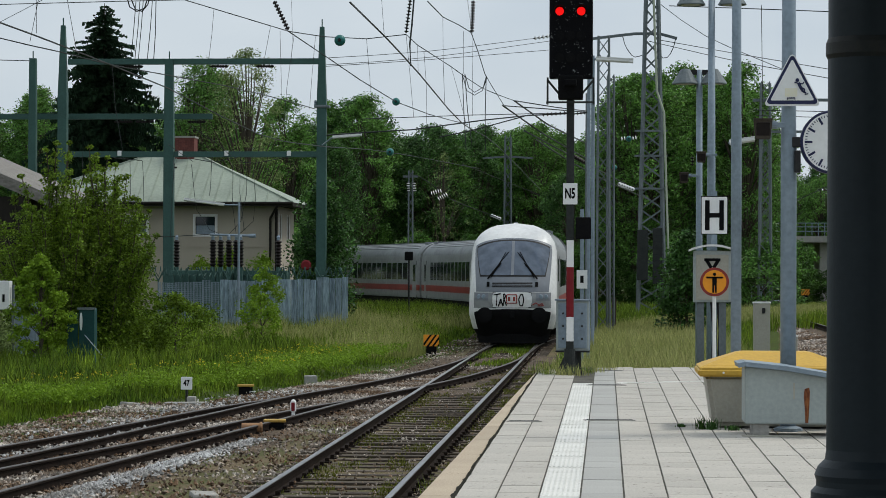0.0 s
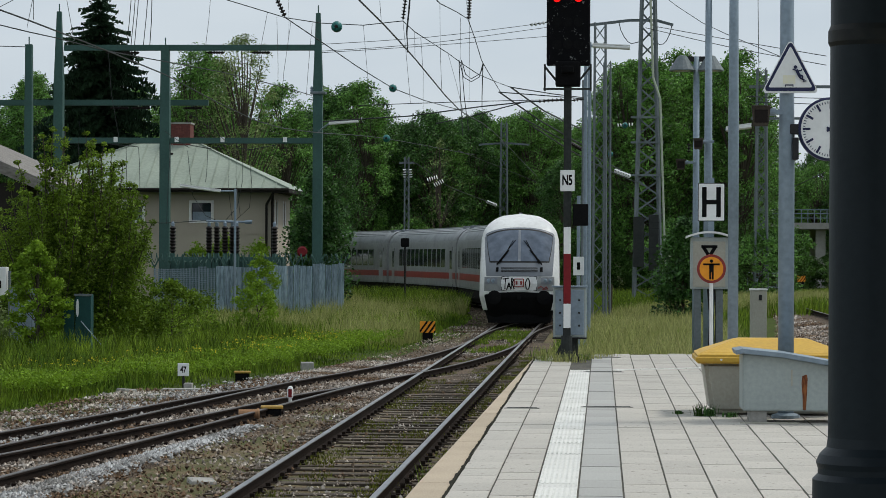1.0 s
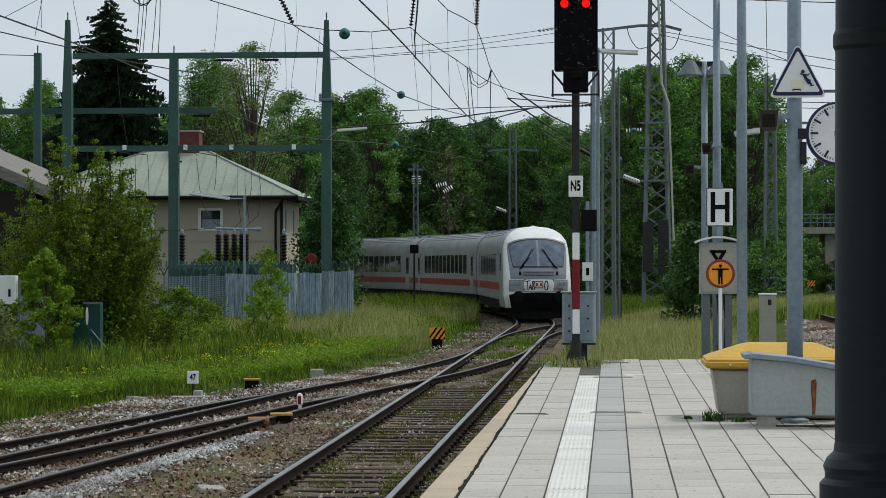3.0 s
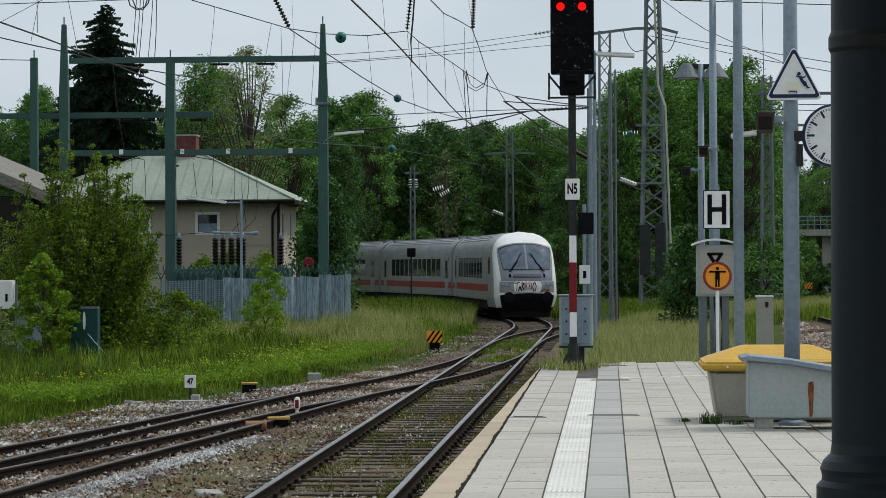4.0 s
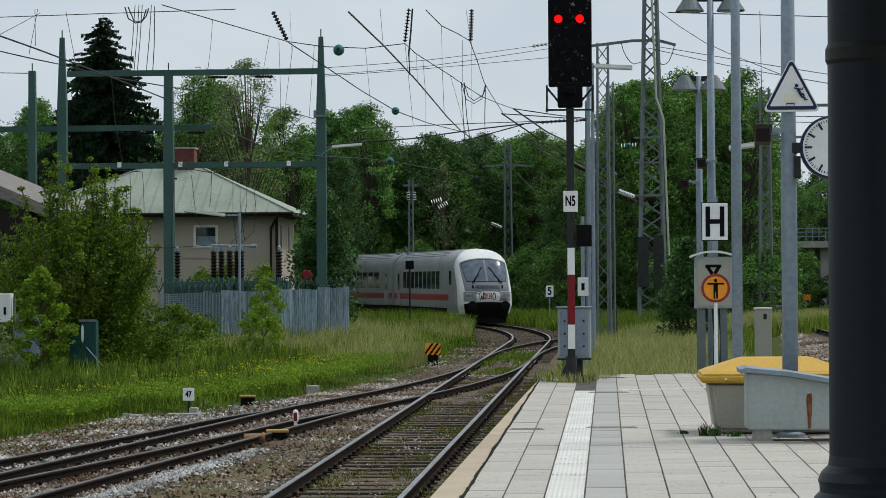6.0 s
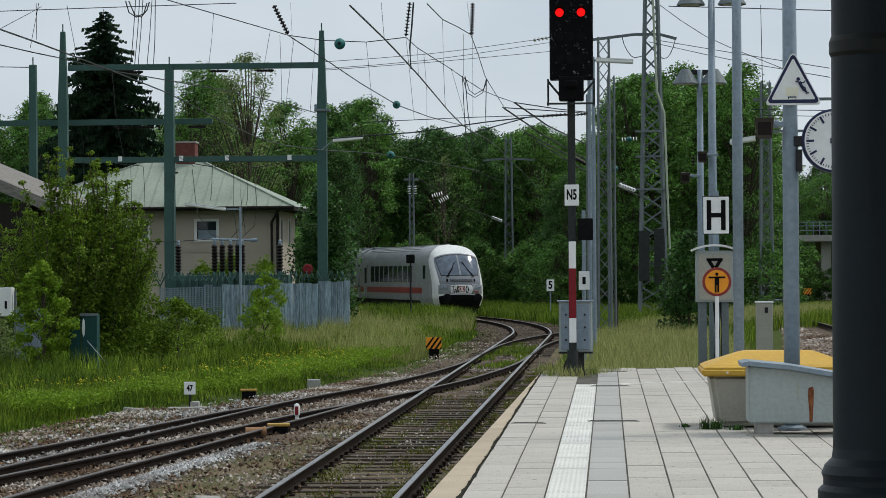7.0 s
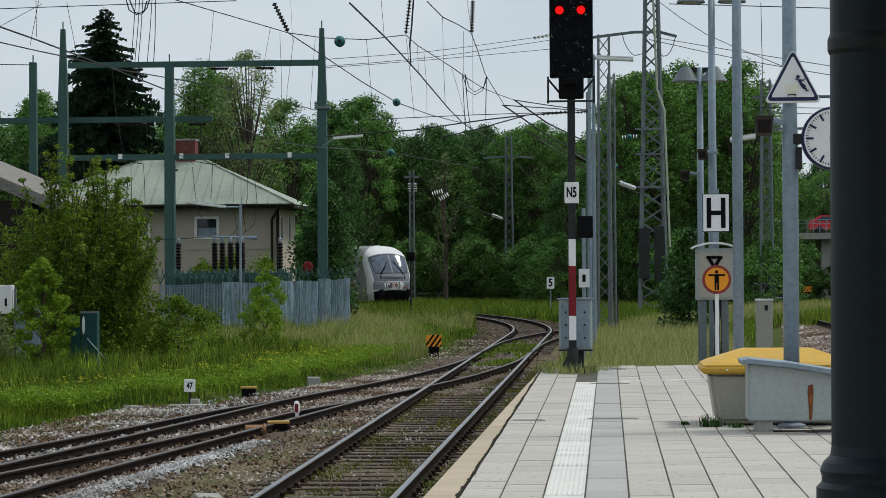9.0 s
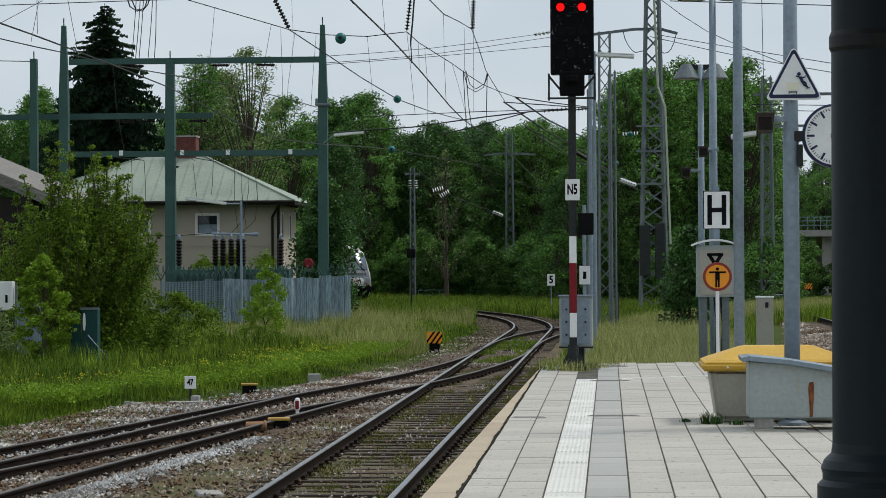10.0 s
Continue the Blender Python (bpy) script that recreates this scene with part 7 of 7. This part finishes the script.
build_bollard((4.62, 62.0, -0.1), 0.22, 0.9, "short grey stub beside the gravel slope")


# ---------------------------------------------------------------- platform details
def build_stud_line():
    """White ribbed guidance slabs leading across the platform."""
    l = thing("guidance_strip", "narrow white ribbed guidance strip across the platform", "marking")
    p, q = Vector((0.17, 36.0, TOP)), Vector((1.70, 37.0, TOP))
    d = (q - p).normalized()
    turn = Matrix.Translation(p) @ pose(0, 0, 0, 0, 0, math.degrees(math.atan2(d.y, d.x)))
    n = 9
    step = (q - p).length / n
    for i in range(n):
        bm = box(step * i + 0.012, step * (i + 1) - 0.012, -0.075, 0.075, -0.004, 0.006, 0.002)
        for k in (-0.045, -0.015, 0.015, 0.045):
            bm = box(step * i + 0.02, step * (i + 1) - 0.02, k - 0.008, k + 0.008, 0.004, 0.010, 0, bm)
        bm.transform(turn)
        part("ribbed_slab", bm, M_STRIP, l)


build_stud_line()


def build_weed(at, h, w, seed, material, label):
    rng = np.random.default_rng(seed)
    t = thing("weed", label, "weed", "weeds along the platform", at)
    n = 90
    verts, faces = [], []
    for i in range(n):
        a, l = rng.random() * 6.283, h * rng.uniform(0.25, 1.1)
        foot = np.array([rng.normal() * w * 0.5, rng.normal() * w * 0.35, 0])
        d = np.array([math.cos(a), math.sin(a), 0]) * l * rng.uniform(0.1, 0.6)
        side = np.array([-math.sin(a), math.cos(a), 0]) * (0.0035 if h > 0.12 else 0.007)
        o = len(verts)
        m = foot + d * 0.45 + np.array([0, 0, l * 0.62])
        verts += [(foot - side * 0.7).tolist(), (foot + side * 0.7).tolist(), (m + side).tolist(), (m - side).tolist(), (foot + d + np.array([0, 0, l])).tolist()]
        faces += [(o, o + 1, o + 2, o + 3), (o + 3, o + 2, o + 4)]
    mesh_object("leaves", verts, faces, material, t)
    return t


build_weed((1.0, 25.75, TOP), 0.14, 0.07, 1, M_LEAF_DARK, "dark weed at the foot of the grit bin")
build_weed((1.1, 25.72, TOP), 0.13, 0.06, 2, M_LEAF, "small green weed at the foot of the grit bin")
build_weed((0.79, 26.1, TOP), 0.04, 0.04, 3, M_LEAF, "low weed growing from a paving joint")
build_weed((1.3, 25.6, TOP), 0.06, 0.05, 4, M_LEAF, "small weed beside the grit box")
build_weed((-1.72, 28.0, -0.2), 0.35, 0.25, 5, M_LEAF_NEW, "bright green weed beside the platform wall")
build_weed((-1.68, 28.5, -0.2), 0.3, 0.2, 6, M_LEAF_WARM, "green weed beside the platform wall")
for i, (wx, wy) in enumerate(((-0.85, 39.0), (-0.7, 38.7), (-0.95, 39.6), (-0.35, 39.5), (-0.2, 39.9), (-0.75, 40.2), (-1.0, 40.6), (-0.45, 38.5), (0.05, 40.9), (-0.9, 41.2))):
    build_weed((wx, wy, TOP), 0.13 + 0.06 * (i % 3), 0.22, 20 + i, M_GRASS if i % 3 == 0 else M_STRAW, "grass tuft at the foot of the signal")


# ---------------------------------------------------------------- wires
def wire(label, points, r):
    w = thing("overhead_wire", label, "wire")
    pts = smooth_path(points, 4.0) if len(points) > 2 else [Vector(p) for p in points]
    part("strand", tube(pts, r), M_WIRE, w)


def insulator_ball(at, r):
    b = thing("ball_insulator", "green ball insulator on an overhead wire", "insulator", "green ball insulators", at)
    part("shell", lathe([(0.01, -r)] + [(r * math.cos(a), r * math.sin(a)) for a in np.linspace(-1.3, 1.3, 11)] + [(0.01, r)], 16), M_BALL, b, smooth=True)
    part("eye", lathe([(r * 0.3, -r * 1.12), (r * 0.3, -r * 0.9)], 10, axis="y"), M_DARK, b)


def insulator_string(p, q, n, r):
    s = thing("insulator_string", "string of dark disc insulators", "insulator", "strings of disc insulators")
    p, q = Vector(p), Vector(q)
    m = Matrix.Translation(p) @ (q - p).to_track_quat("Z", "Y").to_matrix().to_4x4()
    l = (q - p).length
    core = bar(p, q, r * 0.3, 6)
    part("core", core, M_WIRE, s)
    for i in range(n):
        bm = lathe([(r * 0.35, -0.18 * l / n), (r, -0.05 * l / n), (r * 0.9, 0.05 * l / n), (r * 0.3, 0.28 * l / n)], 10, (0, 0, l * (i + 0.5) / n))
        bm.transform(m)
        part("disc", bm, M_PORC if r < 0.09 else M_SIGN, s)


wire("bare copper contact wire over the platform track", [(-3.04, 29.4, 5.61), (-3.04, 34.0, 5.64), (-3.04, 40.4, 5.62), (-3.03, 52.2, 5.52), (-3.02, 68.0, 5.86), (-2.50, 95.0, 5.48)], 0.012)
wire("messenger wire over the platform track", [(-3.02, 41.9, 6.97), (-3.03, 46.0, 7.12), (-3.02, 55.4, 7.73), (-3.04, 59.0, 7.59), (-3.08, 63.0, 7.40), (-3.02, 73.7, 7.28)], 0.01)
wire("messenger wire over the turnout track", [(-8.27, 46.0, 7.58), (-7.63, 48.0, 7.50), (-6.79, 50.0, 7.36), (-6.68, 52.0, 7.44), (-6.00, 52.6, 7.38), (-5.13, 53.0, 7.37), (-4.28, 53.0, 7.46), (-4.15, 54.5, 7.37), (-3.75, 60.0, 7.34), (-3.30, 66.0, 7.26), (-2.71, 73.0, 7.40)], 0.01)
wire("contact wire over the outer track", [(-7.81, 31.0, 5.60), (-7.82, 33.5, 5.63), (-7.73, 36.0, 5.61), (-7.75, 38.6, 5.63), (-7.74, 43.6, 5.63), (-7.45, 53.0, 5.33), (-7.29, 62.0, 5.53), (-7.03, 80.0, 6.22), (-5.13, 100.0, 6.50)], 0.012)
wire("messenger wire over the outer track", [(-9.58, 38.0, 6.05), (-9.10, 39.0, 5.97), (-8.87, 40.0, 5.96), (-8.43, 42.0, 5.91), (-7.41, 48.0, 6.00), (-6.85, 54.0, 6.08), (-6.58, 56.0, 6.06)], 0.01)
wire("contact wire over the turnout track", [(-5.67, 44.0, 6.68), (-5.19, 46.0, 6.38), (-4.86, 49.0, 6.18), (-4.49, 53.0, 6.02), (-4.16, 58.0, 6.07), (-3.68, 66.0, 6.29)], 0.01)
wire("thin feeder line between the substation and a mast", [(-12.87, 112.0, 11.98), (-8.59, 120.0, 12.99), (-3.82, 130.0, 14.52)], 0.014)
wire("thin feeder line between the substation and a mast", [(-12.88, 112.0, 11.67), (-8.60, 120.0, 12.69), (-2.94, 130.0, 14.39)], 0.014)
wire("thin feeder line between the substation and a mast", [(-12.88, 112.0, 11.60), (-8.60, 120.0, 12.58), (-2.94, 130.0, 13.92)], 0.014)
wire("thin feeder line above the house", [(-27.96, 112.0, 14.47), (-22.47, 112.0, 14.59), (-16.76, 112.0, 14.70)], 0.02)
wire("thin line to the substation post", [(-27.97, 112.0, 11.94), (-26.13, 112.0, 11.89)], 0.02)
wire("cross-span wire with insulators", [(-7.34, 74.0, 6.92), (-5.73, 74.0, 6.98), (-3.96, 74.0, 7.04), (-1.10, 74.0, 7.10)], 0.012)
wire("heavy cross-span cable over the tracks", [(-8.36, 74.0, 6.44), (-7.01, 74.0, 6.53), (-5.82, 74.0, 6.60), (-3.62, 74.0, 6.89), (-2.27, 74.0, 7.03), (-1.10, 74.0, 7.08)], 0.02)
wire("heavy cross-span cable over the tracks", [(-4.97, 74.0, 6.38), (-4.04, 74.0, 6.57), (-2.44, 74.0, 7.00)], 0.018)
wire("registration wire beside the signal", [(-3.10, 73.7, 7.30), (-1.77, 74.0, 7.22), (-0.52, 76.0, 7.24)], 0.016)
wire("registration wire beside the signal", [(-2.71, 73.0, 7.40), (-1.52, 74.0, 7.27), (-0.52, 76.0, 7.27)], 0.016)
wire("sloping guy wire towards the lattice masts", [(-3.07, 73.7, 7.30), (-1.99, 76.0, 6.63), (-0.54, 85.0, 6.15)], 0.024)
wire("sloping guy wire towards the lattice masts", [(-2.71, 73.0, 7.40), (-1.79, 75.0, 6.83), (-0.53, 84.0, 6.64)], 0.024)
wire("sloping guy wire towards the lattice masts", [(-2.64, 80.0, 6.91), (-1.44, 84.0, 6.42), (0.84, 110.0, 6.23)], 0.024)
wire("sloping guy wire towards the lattice masts", [(-2.28, 80.0, 6.63), (-0.53, 90.0, 5.91), (2.00, 120.0, 5.83)], 0.024)
wire("sloping guy wire through the trees", [(-11.47, 150.0, 8.14), (-10.75, 152.0, 7.69), (-9.73, 155.0, 6.83), (-7.58, 170.0, 6.04), (-7.20, 185.0, 5.76)], 0.03)
wire("thin line through the trees", [(-8.72, 150.0, 8.80), (-6.99, 180.0, 8.70), (-5.01, 190.0, 8.08)], 0.02)
wire("slack jumper loop below the mast's crossarm", [(0.82, 130.0, 14.66), (0.92, 130.0, 14.25), (1.08, 130.0, 13.92), (1.28, 130.0, 13.65), (1.47, 130.0, 13.53), (1.85, 130.0, 13.62)], 0.022)
wire("slack jumper loop below the mast's crossarm", [(2.62, 130.0, 13.74), (2.94, 130.0, 13.48), (3.15, 130.0, 13.52), (3.30, 130.0, 13.68), (3.47, 130.0, 14.05), (3.59, 130.0, 14.51)], 0.022)
wire("thin overhead line beyond the platform", [(2.81, 130.0, 16.27), (4.83, 122.0, 13.87), (8.05, 110.0, 11.14)], 0.018)
wire("thin overhead line beyond the platform", [(2.65, 130.0, 14.44), (6.20, 122.0, 13.03), (9.78, 110.0, 11.27)], 0.018)
wire("thin overhead line beyond the platform", [(2.21, 130.0, 14.36), (6.10, 120.0, 12.50), (9.78, 110.0, 10.87)], 0.018)
wire("thin overhead line beyond the platform", [(2.25, 90.0, 11.97), (4.58, 90.0, 11.88), (8.22, 90.0, 11.73)], 0.018)
wire("thin overhead line beyond the platform", [(6.32, 110.0, 9.49), (9.83, 108.0, 9.28)], 0.018)
wire("thin overhead line beyond the platform", [(8.75, 120.0, 5.64), (9.75, 110.0, 6.16)], 0.018)
wire("thin overhead line beyond the platform", [(7.04, 118.0, 9.74), (10.19, 112.0, 9.26)], 0.018)
wire("thin overhead line beyond the platform", [(6.17, 100.0, 13.03), (6.20, 100.0, 10.99), (6.24, 100.0, 8.96)], 0.014)
wire("slender dropper wire between the overhead wires", [(-3.03, 46.0, 7.12), (-3.02, 46.0, 6.28), (-3.03, 46.6, 5.56)], 0.0043)
wire("slender dropper wire between the overhead wires", [(-4.15, 54.5, 7.37), (-3.94, 52.0, 6.55)], 0.0043)
wire("slender dropper wire between the overhead wires", [(-5.13, 53.0, 7.37), (-5.07, 53.0, 6.70), (-5.01, 53.0, 6.00)], 0.0043)
wire("slender dropper wire between the overhead wires", [(-3.99, 44.0, 7.23), (-3.85, 43.0, 6.48)], 0.0043)
wire("slender dropper wire between the overhead wires", [(-4.28, 53.0, 7.46), (-4.19, 53.0, 6.57), (-4.11, 53.0, 5.69)], 0.0043)
wire("slender dropper wire between the overhead wires", [(-4.08, 55.5, 7.33), (-4.02, 55.5, 6.51), (-4.02, 55.5, 5.43)], 0.0043)
wire("slender dropper wire between the overhead wires", [(-3.08, 55.0, 8.41), (-3.00, 55.4, 7.73)], 0.0043)
wire("slender dropper wire between the overhead wires", [(-3.22, 56.0, 7.81), (-3.45, 60.0, 7.17)], 0.0043)
wire("slender dropper wire between the overhead wires", [(-3.01, 56.0, 7.79), (-3.23, 60.0, 6.97), (-3.34, 62.0, 6.27)], 0.0043)
wire("slender dropper wire between the overhead wires", [(-3.75, 60.0, 7.34), (-3.55, 60.0, 6.63), (-3.51, 62.0, 6.13)], 0.0043)
wire("slender dropper wire between the overhead wires", [(-7.63, 48.0, 7.50), (-7.67, 48.0, 6.99), (-7.73, 48.0, 6.50)], 0.0043)
wire("slender dropper wire between the overhead wires", [(-6.79, 50.0, 7.36), (-6.93, 50.0, 6.60), (-7.01, 50.0, 6.14)], 0.0043)
wire("slender dropper wire between the overhead wires", [(-6.73, 51.0, 7.36), (-6.70, 51.0, 6.33), (-6.70, 51.0, 5.42)], 0.0043)
wire("slender dropper wire between the overhead wires", [(-6.56, 52.0, 7.38), (-6.71, 52.0, 6.28), (-6.77, 52.0, 5.51)], 0.0043)
wire("slender dropper wire between the overhead wires", [(-6.17, 52.5, 7.37), (-6.25, 52.5, 6.43), (-6.29, 52.5, 5.83)], 0.0043)
wire("slender dropper wire between the overhead wires", [(-7.19, 31.0, 5.87), (-7.65, 33.0, 5.60)], 0.0043)
wire("slender dropper wire between the overhead wires", [(-8.31, 36.0, 6.42), (-8.91, 38.0, 5.95)], 0.0043)
wire("slender dropper wire between the overhead wires", [(-8.33, 38.0, 6.60), (-8.40, 39.0, 5.91)], 0.0043)
wire("slender dropper wire between the overhead wires", [(-7.67, 31.0, 5.54), (-7.58, 33.0, 6.04)], 0.0043)
wire("slender dropper wire between the overhead wires", [(-10.20, 80.0, 11.19), (-10.15, 80.0, 10.00), (-10.19, 80.0, 9.08)], 0.0043)
wire("looping jumper cable between two wires", [(-3.48, 60.0, 7.17), (-3.37, 60.0, 6.76), (-3.18, 60.0, 6.65), (-2.99, 60.0, 6.76), (-2.90, 60.0, 7.10)], 0.01)
wire("looping jumper cable between two wires", [(-3.42, 60.0, 7.17), (-3.32, 60.0, 6.83), (-3.18, 60.0, 6.72), (-2.96, 60.0, 6.85), (-2.88, 60.0, 7.07)], 0.01)
wire("hanging jumper cable below the messenger wire", [(-3.48, 60.0, 7.17), (-3.44, 60.0, 6.28), (-3.38, 60.0, 5.33)], 0.01)
wire("hanging jumper cable below the messenger wire", [(-3.42, 60.0, 7.15), (-3.35, 60.0, 6.28), (-3.24, 60.0, 5.46)], 0.01)
wire("hanging jumper cable below the messenger wire", [(-2.90, 60.0, 7.10), (-2.92, 60.0, 6.28), (-2.91, 60.0, 5.30)], 0.011)
wire("thick jumper cable between two wires", [(-3.88, 50.0, 7.88), (-3.92, 50.0, 7.36), (-3.96, 50.0, 6.97), (-3.94, 50.0, 6.54)], 0.018)
wire("vertical busbar cable above the gantry", [(-21.37, 112.0, 14.96), (-21.49, 112.0, 13.36), (-21.62, 112.0, 11.92)], 0.018)
wire("vertical busbar cable above the gantry", [(-21.19, 112.0, 14.96), (-21.30, 112.0, 13.36), (-21.44, 112.0, 11.92)], 0.018)
wire("vertical busbar cable above the gantry", [(-21.04, 112.0, 14.95), (-21.15, 112.0, 13.36), (-21.28, 112.0, 11.92)], 0.018)
wire("vertical busbar cable above the gantry", [(-20.62, 112.0, 14.95), (-20.73, 112.0, 13.35), (-20.87, 112.0, 11.91)], 0.018)
wire("looped busbar cable above the gantry", [(-21.84, 112.0, 14.86), (-21.69, 112.0, 14.34), (-21.35, 112.0, 14.13), (-21.01, 112.0, 14.28), (-20.86, 112.0, 14.75)], 0.03)
wire("looped busbar cable above the gantry", [(-21.69, 112.0, 14.86), (-21.43, 112.0, 14.24), (-21.12, 112.0, 14.13), (-20.86, 112.0, 14.44), (-20.75, 112.0, 14.80)], 0.03)
wire("vertical busbar cable above the gantry", [(-20.47, 112.0, 14.90), (-20.50, 112.0, 13.09), (-20.58, 112.0, 11.81)], 0.02)
wire("thin cable hanging from the gantry beam", [(-22.28, 111.0, 11.62), (-22.13, 111.0, 9.70), (-21.78, 111.0, 7.71)], 0.013)
wire("thin cable hanging from the gantry beam", [(-23.59, 111.0, 8.44), (-23.62, 111.0, 7.16), (-23.54, 111.0, 6.14)], 0.013)
wire("thin cable hanging from the gantry beam", [(-19.42, 111.0, 7.18), (-19.52, 111.0, 5.85), (-19.59, 111.0, 3.82)], 0.013)
wire("thin cable hanging from the gantry beam", [(-18.65, 111.0, 7.12), (-18.52, 111.0, 5.85), (-18.40, 111.0, 5.08), (-17.81, 111.0, 4.19), (-17.38, 111.0, 4.01)], 0.013)
wire("thin cable hanging from the gantry beam", [(-17.72, 111.0, 7.49), (-17.78, 111.0, 6.10), (-17.83, 111.0, 5.71)], 0.013)
wire("thin cable hanging from the gantry beam", [(-20.88, 111.0, 7.27), (-20.83, 111.0, 6.37), (-20.81, 111.0, 5.35)], 0.013)
wire("thin cable hanging from the gantry beam", [(-21.45, 111.0, 7.40), (-21.43, 111.0, 6.12), (-21.43, 111.0, 5.36)], 0.013)
wire("thin cable hanging from the gantry beam", [(-16.77, 111.0, 7.23), (-16.78, 111.0, 5.33), (-16.61, 111.0, 4.00)], 0.013)
wire("thin cable hanging from the gantry beam", [(-16.44, 111.0, 7.48), (-16.45, 111.0, 5.83), (-16.25, 111.0, 4.18)], 0.013)
wire("thin cable hanging from the gantry beam", [(-16.18, 111.0, 7.23), (-16.14, 111.0, 5.83), (-16.40, 111.0, 4.56), (-16.91, 111.0, 4.00)], 0.013)
wire("thin cable hanging from the gantry beam", [(-15.88, 111.0, 7.15), (-15.73, 111.0, 5.57), (-15.84, 111.0, 4.56), (-16.45, 111.0, 4.00)], 0.013)
wire("thin cable hanging from the gantry beam", [(-18.94, 111.0, 9.03), (-17.41, 111.0, 8.00), (-16.85, 111.0, 7.49)], 0.013)
wire("thin cable hanging from the gantry beam", [(-19.72, 111.0, 8.02), (-19.08, 111.0, 7.58), (-18.57, 111.0, 7.25)], 0.013)
wire("slack cable between substation insulators", [(-22.27, 111.5, 7.43), (-21.49, 111.5, 7.37), (-20.98, 111.5, 7.31)], 0.018)
wire("slack cable between substation insulators", [(-18.65, 111.5, 7.40), (-17.75, 111.5, 7.24), (-16.59, 111.5, 7.48)], 0.018)
wire("slack cable between substation insulators", [(-16.46, 111.5, 7.25), (-15.82, 111.5, 7.20), (-14.66, 111.5, 7.42)], 0.018)
wire("slack cable between substation insulators", [(-22.80, 111.5, 3.97), (-19.83, 111.5, 3.87), (-17.45, 111.5, 4.01)], 0.018)
insulator_ball((-5.67, 52.7, 7.31), 0.12)
insulator_ball((-4.49, 53.0, 6.02), 0.085)
insulator_ball((-6.97, 80.0, 6.22), 0.125)
insulator_ball((0.35, 110.0, 6.95), 0.12)
insulator_ball((0.98, 110.0, 8.22), 0.13)
insulator_string((-6.92, 51.5, 8.02), (-6.69, 52.0, 7.47), 9, 0.055)
insulator_string((-4.19, 53.0, 8.21), (-4.28, 53.0, 7.49), 10, 0.055)
insulator_string((-2.95, 55.0, 8.39), (-3.00, 55.4, 7.73), 11, 0.055)
insulator_string((-3.79, 129.0, 14.43), (-2.79, 130.0, 14.68), 5, 0.1)
insulator_string((-1.94, 74.0, 7.04), (-1.18, 74.0, 7.10), 6, 0.06)
insulator_string((-1.04, 76.0, 7.19), (-0.52, 76.0, 7.24), 5, 0.06)
insulator_string((-11.98, 150.0, 7.70), (-11.95, 150.0, 7.12), 4, 0.12)
insulator_string((-11.61, 150.0, 7.70), (-11.57, 150.0, 7.12), 4, 0.12)
insulator_string((-10.76, 152.0, 7.07), (-10.06, 152.0, 7.27), 5, 0.15)
insulator_string((-10.38, 153.0, 6.75), (-9.78, 153.0, 7.09), 5, 0.15)
insulator_string((-7.89, 170.0, 6.16), (-7.28, 172.0, 5.92), 4, 0.12)
insulator_string((0.61, 110.0, 8.22), (1.35, 110.0, 8.27), 6, 0.1)
insulator_string((-1.10, 80.0, 6.11), (-0.68, 84.0, 6.03), 7, 0.07)
insulator_string((0.54, 110.0, 6.23), (1.24, 112.0, 6.04), 6, 0.1)
insulator_string((2.75, 80.0, 6.08), (2.75, 80.0, 5.77), 3, 0.08)

# ---------------------------------------------------------------- paving, piece by piece
pave(platform)


# ---------------------------------------------------------------- what moves
def motions():
    """The train backs away round the bend, gathering speed; a car crosses the far bridge."""
    walk(car, [(t, pose(x, 202, 5.15)) for t, x in ((0, 8.0), (7.9, 8.0), (8.3, 10.4), (8.7, 14.7), (9.2, 20.7), (10.0, 30.3))])
    for k, wagon in enumerate(coaches):
        rows = []
        for i in range(41):
            t = i * 0.25
            s = 79.6 + 7.9 * t + 0.06 * t * t + 20.85 * k
            a, b = along(s + 3.7), along(s + 17.0)
            d = (b - a).normalized()
            o = a - d * 3.7
            rows.append((t, pose(o.x, o.y, 0, 0, 0, math.degrees(math.atan2(-d.x, d.y)))))
        walk(wagon, rows)


motions()
